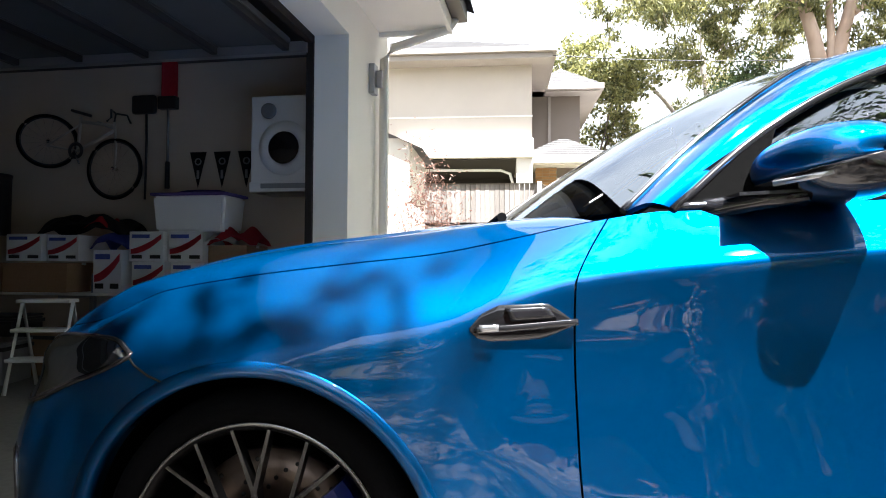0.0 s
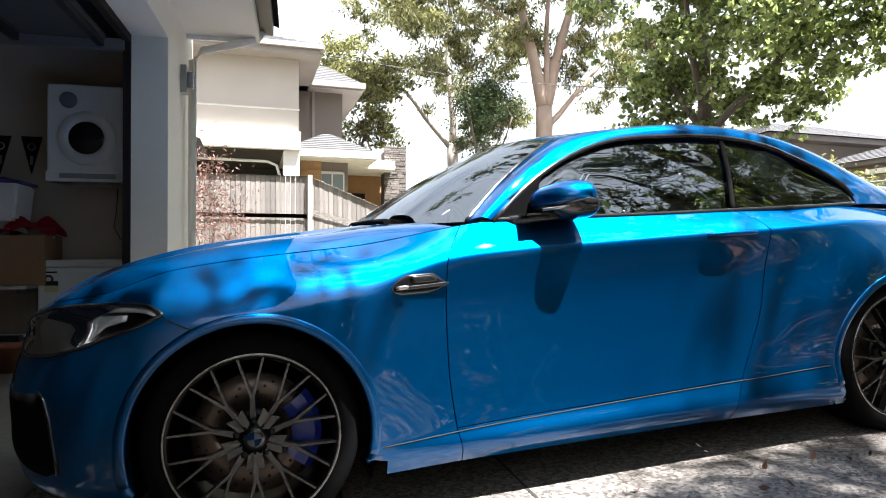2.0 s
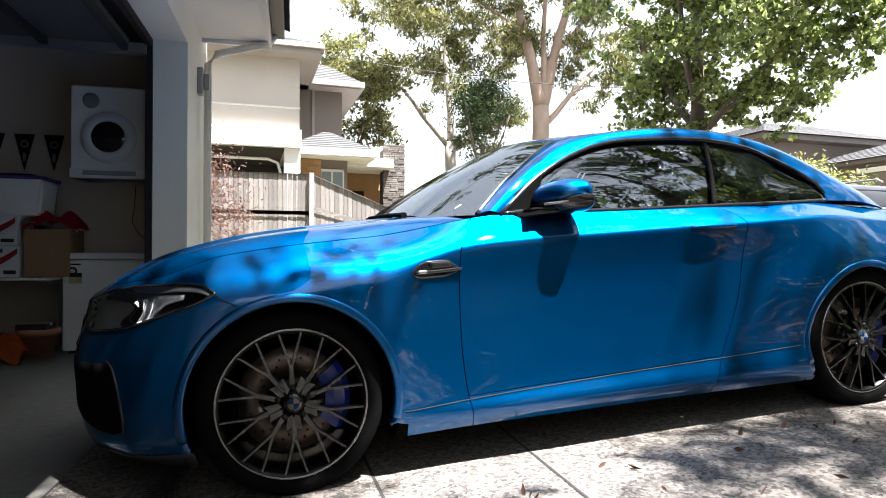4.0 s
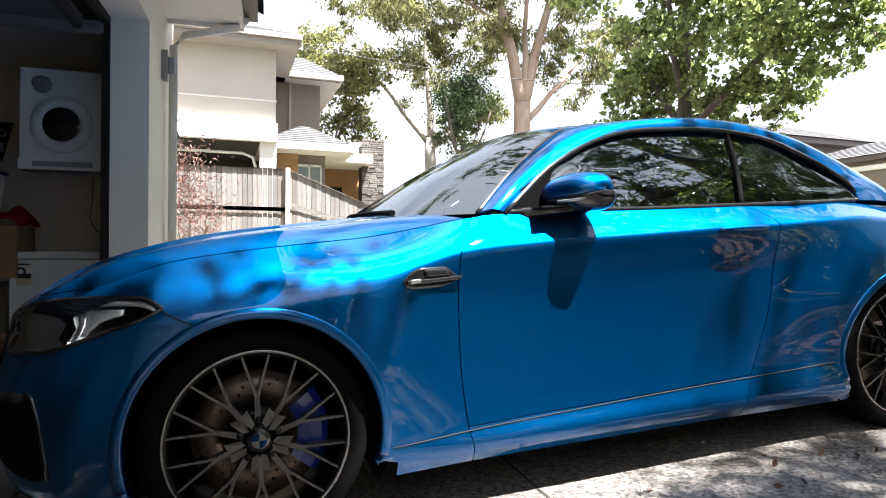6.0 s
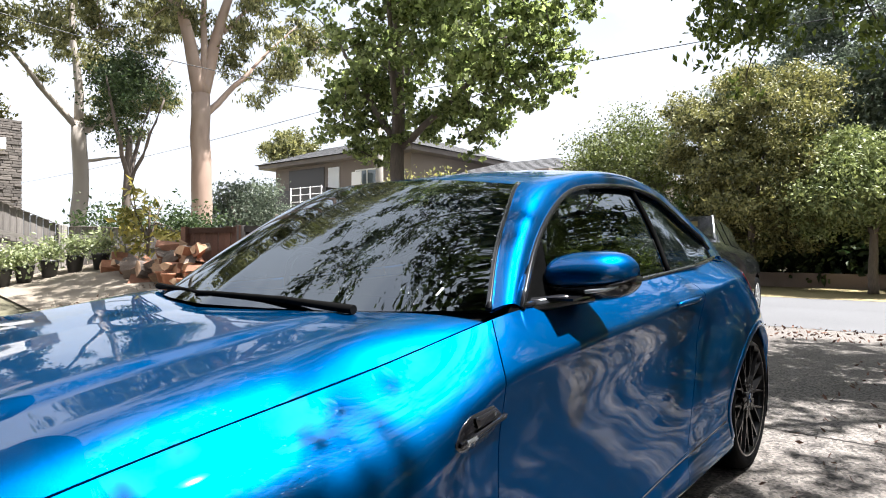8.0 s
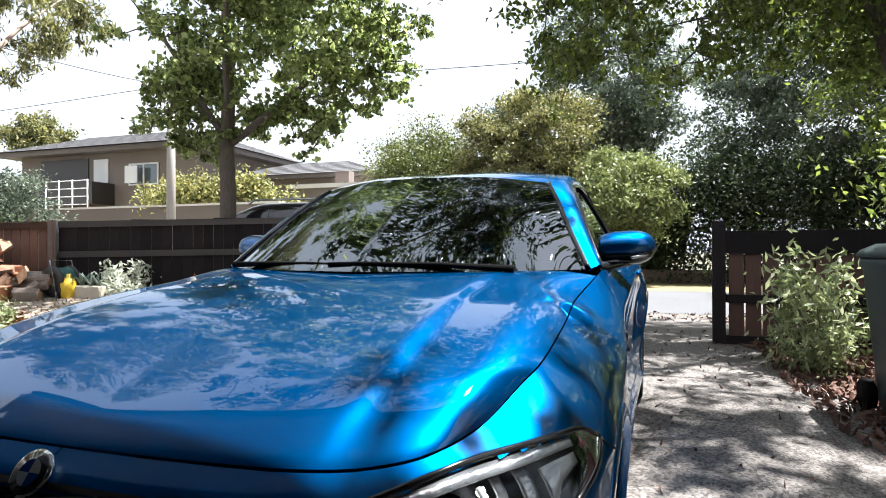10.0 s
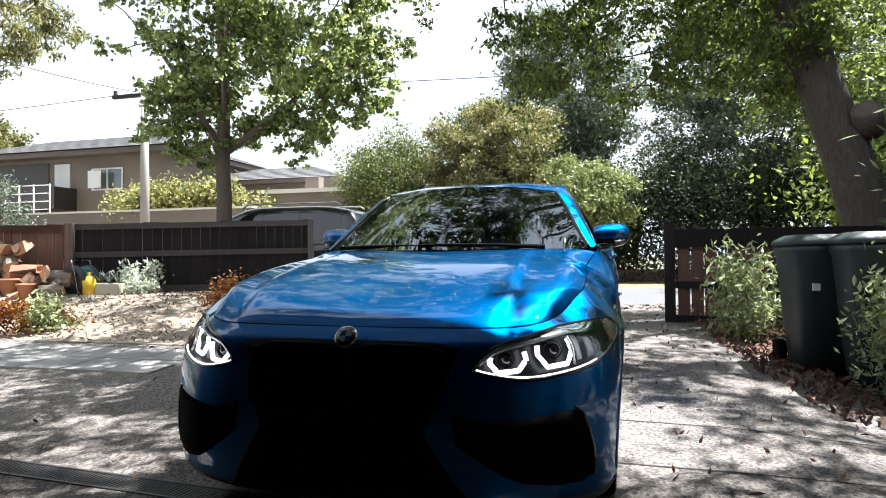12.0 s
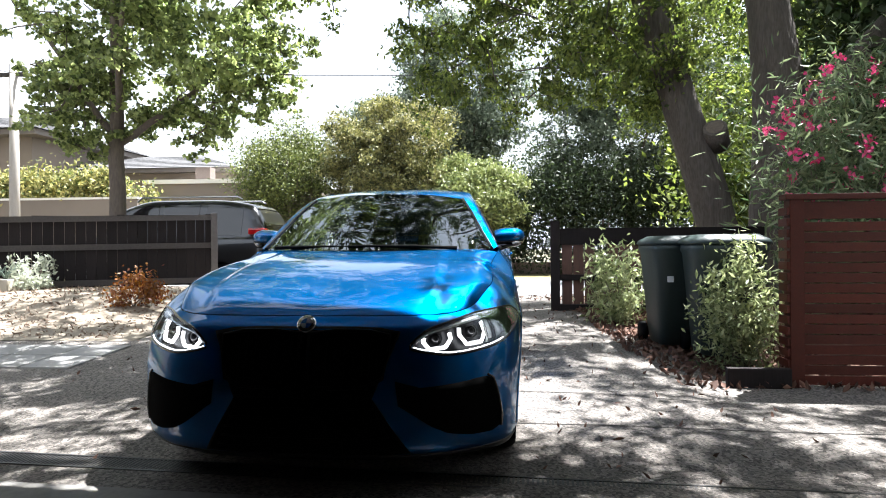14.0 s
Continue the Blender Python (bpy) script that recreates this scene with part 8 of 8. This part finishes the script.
cloth("striped_clothes", place(-2.78, 2.90, 1.02), (.20, .15, .15), M_BOXB, "crumpled dark blue clothes beside cartons", 9, "clothes")
cloth("red_clothes", place(-2.9, 2.86, 1.20), (.12, .12, .09), M_RED_CLOTH, "small red garment on dark clothes", 10, "clothes")

# pennants
for x in (-2.34, -2.10, -1.86):
    y = wall_y(x) - .012
    pn = thing("pennant", place(x, y, 1.60), "black triangular pennant with pale print", "pennant", "pennants on the wall")
    bm = bmesh.new()
    vs = [bm.verts.new(p) for p in ((-.085, 0, .34), (.085, 0, .34), (.0, 0, 0))]
    bm.faces.new(vs)
    bmesh.ops.solidify(bm, geom=bm.faces[:], thickness=.004)
    part("cloth", bm, M_BLACKCLOTH, pn)
    part("emblem", lathe(bmesh.new(), [(.022, -.004), (.034, -.004), (.034, -.001), (.022, -.001)], 20, "y", pose(0, 0, .25), closed=True), M_STEEL_DOOR, pn)
    part("print_bar", boxes((-.012, -.004, .09, .012, -.001, .17)), M_STEEL_DOOR, pn)

# bicycle on the wall
bike = thing("bicycle", place(-3.36, wall_y(-3.3) - .16, 1.90, 0) @ pose(0, 0, 0, 0, 16, 0) @ Matrix.Scale(.80, 4), "bicycle with a pale frame hung on the wall", "bicycle")
M_FRAME = mat("bike_pale_paint", (0.45, 0.42, 0.38), 0.35, coat=0.5)
BT = Matrix.Rotation(radians(18), 4, "Y")
for name, cx, cz, r in (("front_wheel", .36, -.06, .34), ("rear_wheel", -.58, .03, .30)):
    wh = new(name)
    wh.parent = bike
    wh.matrix_local = pose(cx, .0, cz, 0, 0, 0 if cx > 0 else 45)
    bm = bmesh.new()
    tube(bm, [(r * math.cos(a), 0, r * math.sin(a)) for a in np.linspace(0, math.tau, 49)], .017, 8, cap=False)
    part("tyre", bm, M_RUBBER, wh)
    bm = bmesh.new()
    tube(bm, [((r - .025) * math.cos(a), 0, (r - .025) * math.sin(a)) for a in np.linspace(0, math.tau, 49)], .009, 6, cap=False)
    part("rim", bm, M_SATIN, wh)
    for k in range(16):
        a = k * math.tau / 16
        bm = bmesh.new()
        tube(bm, [(.01 * math.cos(a + .4), .02 * (-1) ** k, .01 * math.sin(a + .4)), ((r - .03) * math.cos(a), 0, (r - .03) * math.sin(a))], .0012, 4)
        part("spoke", bm, M_CHROME, wh)
    part("hub", lathe(bmesh.new(), [(.001, -.04), (.022, -.04), (.015, 0), (.022, .04), (.001, .04)], 12, "y"), M_CHROME, wh)
for pts, r in ((((-.17, 0, .02), (.22, 0, .36)), .02), (((-.17, 0, .02), (-.24, 0, .42)), .017), (((-.22, 0, .36), (.21, 0, .42)), .018), (((-.17, 0, .02), (-.58, 0, -.02)), .011), (((-.22, 0, .33), (-.58, 0, -.02)), .010), (((.20, 0, .46), (.30, 0, .20), (.36, 0, -.06)), .014)):
    bm = bmesh.new()
    tube(bm, pts, r, 8)
    part("frame_tube", bm, M_FRAME, bike)
bm = boxes((-.36, -.05, .44, -.14, .05, .475), bevel=.015)
part("saddle", bm, M_SATIN, bike)
bm = bmesh.new()
tube(bm, [(.20, 0, .46), (.19, 0, .56), (.24, -.15, .58), (.30, -.19, .50), (.26, -.19, .44)], .012, 8)
tube(bm, [(.19, 0, .56), (.24, .12, .58), (.30, .14, .50)], .012, 8)
part("handlebar", bm, M_SATIN, bike)
part("chainring", lathe(bmesh.new(), [(.06, -.03), (.10, -.03), (.10, -.025), (.06, -.025)], 28, "y", pose(-.17, 0, .02), closed=True), M_SATIN, bike)
bm = bmesh.new()
tube(bm, [(-.17, -.05, .02), (-.06, -.05, -.12)], .010, 6)
part("crank", bm, M_CHROME, bike)
part("wall_hook", boxes((-.02, 0, .40, .0, .15, .42), (.10, 0, .38, .12, .15, .40)), M_STEEL_DOOR, bike)

# long tools on the wall
tool = thing("wall_broom", place(-2.63, wall_y(-2.63) - .05, 1.6), "long-handled red brush hung head-up on the wall", "brush")
bm = bmesh.new()
tube(bm, [(0, 0, 0), (.0, 0, .25)], .022, 8)
part("grip", bm, M_SATIN, tool)
bm = bmesh.new()
tube(bm, [(0, 0, .25), (.0, 0, .80)], .012, 8)
part("shaft", bm, M_SILVER, tool)
part("head", boxes((-.06, -.03, .78, .08, .03, 1.25), bevel=.015), M_RED_CLOTH, tool, "red plastic head")
part("head_base", boxes((-.09, -.035, .74, .09, .035, .86), bevel=.01), M_SATIN, tool)
tool = thing("hanging_pump", place(-2.85, wall_y(-2.85) - .06, 1.5), "black tool hung beside the bicycle", "tool")
bm = bmesh.new()
tube(bm, [(0, 0, .0), (.01, 0, .55), (.0, 0, .95)], [.010, .012, .012], 8)
part("shaft", bm, M_SATIN, tool)
part("head", boxes((-.14, -.03, .80, .10, .03, .98), bevel=.03), M_SATIN, tool)
speaker = thing("black_drum", place(-4.05, 2.95, 1.15), "tall black drum standing on a box", "drum")
part("body", lathe(bmesh.new(), [(.001, 0), (.15, 0), (.155, .5), (.16, .52), (.16, .54), (.001, .54)], 28, "z"), M_SATIN, speaker)
hung = thing("cable", place(-1.15, wall_y(-1.15) - .012, 0), "thin grey cable hanging down the wall", "cable")
bm = bmesh.new()
tube(bm, [(-.02, 0, 1.5), (-.03, 0, 1.3), (-.05, 0, 1.15), (.0, 0, 1.05), (.08, 0, .98)], .004, 5)
part("lead", bm, M_SATIN, hung)

# floor clutter below the shelf
for x, y, r, h, m, lab in ((-1.78, 2.62, .14, .24, M_TERRA, "terracotta pot on the garage floor"), (-2.15, 2.66, .12, .2, M_SATIN, "black plastic pot on the garage floor")):
    b = thing("garage_pot", place(x, y, .004), lab, "pot")
    part("pot", lathe(bmesh.new(), [(.001, 0), (r * .7, 0), (r, h * .8), (r * 1.12, h * .8), (r * 1.12, h), (r * .9, h), (r * .8, h * .7), (.001, h * .7)], 20, "z"), m, b)
cloth("orange_sack", place(-2.03, 2.45, .004), (.22, .15, .19), mat("orange_plastic", (0.55, 0.10, 0.02), 0.4, stain=0.3), "crumpled orange plastic sack on the floor", 12, "sack")
carton(-1.80, .24, .22, .05, .2, M_SATIN, "flat dark tray on a pot", y=2.5, printed=False)
for k, (x, y, w, h, m, lab) in enumerate(((-2.6, 2.55, .40, .42, M_SATIN, "black plastic crate under the shelf"), (-3.1, 2.5, .44, .34, M_CARD, "cardboard box under the shelf"), (-3.7, 2.5, .5, .45, M_SATIN, "black plastic crate under the shelf"), (-3.35, 2.05, .4, .3, M_STEEL_DOOR, "grey toolbox on the garage floor"))):
    b = thing("crate", place(x, y, .004, k * 7 - 8), lab, "crate")
    part("body", boxes((-w / 2, 0, 0, w / 2, .36, h), bevel=.012), m, b)
    part("rim", boxes((-w / 2 - .012, -.012, h - .05, w / 2 + .012, .372, h - .02), bevel=.005), M_SATIN, b)
    part("lid", boxes((-w / 2 - .004, -.004, h, w / 2 + .004, .364, h + .02), bevel=.006), m, b)
ladder = thing("step_stool", place(-2.75, 2.0, .004, 15), "white folding step stool on the garage floor", "stool")
for x in (-.17, .17):
    bm = bmesh.new()
    tube(bm, [(x, .22, 0), (x, .02, .62), (x, -.18, 0)], .014, 6)
    part("leg", bm, M_WHITE, ladder)
for z, y in ((.22, -.10), (.42, -.04), (.62, .02)):
    part("step", boxes((-.18, y - .07, z, .18, y + .07, z + .025), bevel=.006), M_WHITE, ladder)
bottle = thing("water_bottle", place(-2.93, 2.80, .657), "clear blue plastic bottle on the shelf", "bottle")
part("body", lathe(bmesh.new(), [(.001, 0), (.04, 0), (.042, .14), (.02, .2), (.015, .24), (.001, .24)], 20, "z"), mat("blue_bottle", (0.12, 0.18, 0.25), 0.1), bottle)
part("cap", lathe(bmesh.new(), [(.001, .24), (.018, .24), (.018, .265), (.001, .265)], 16, "z"), M_WHITE, bottle)
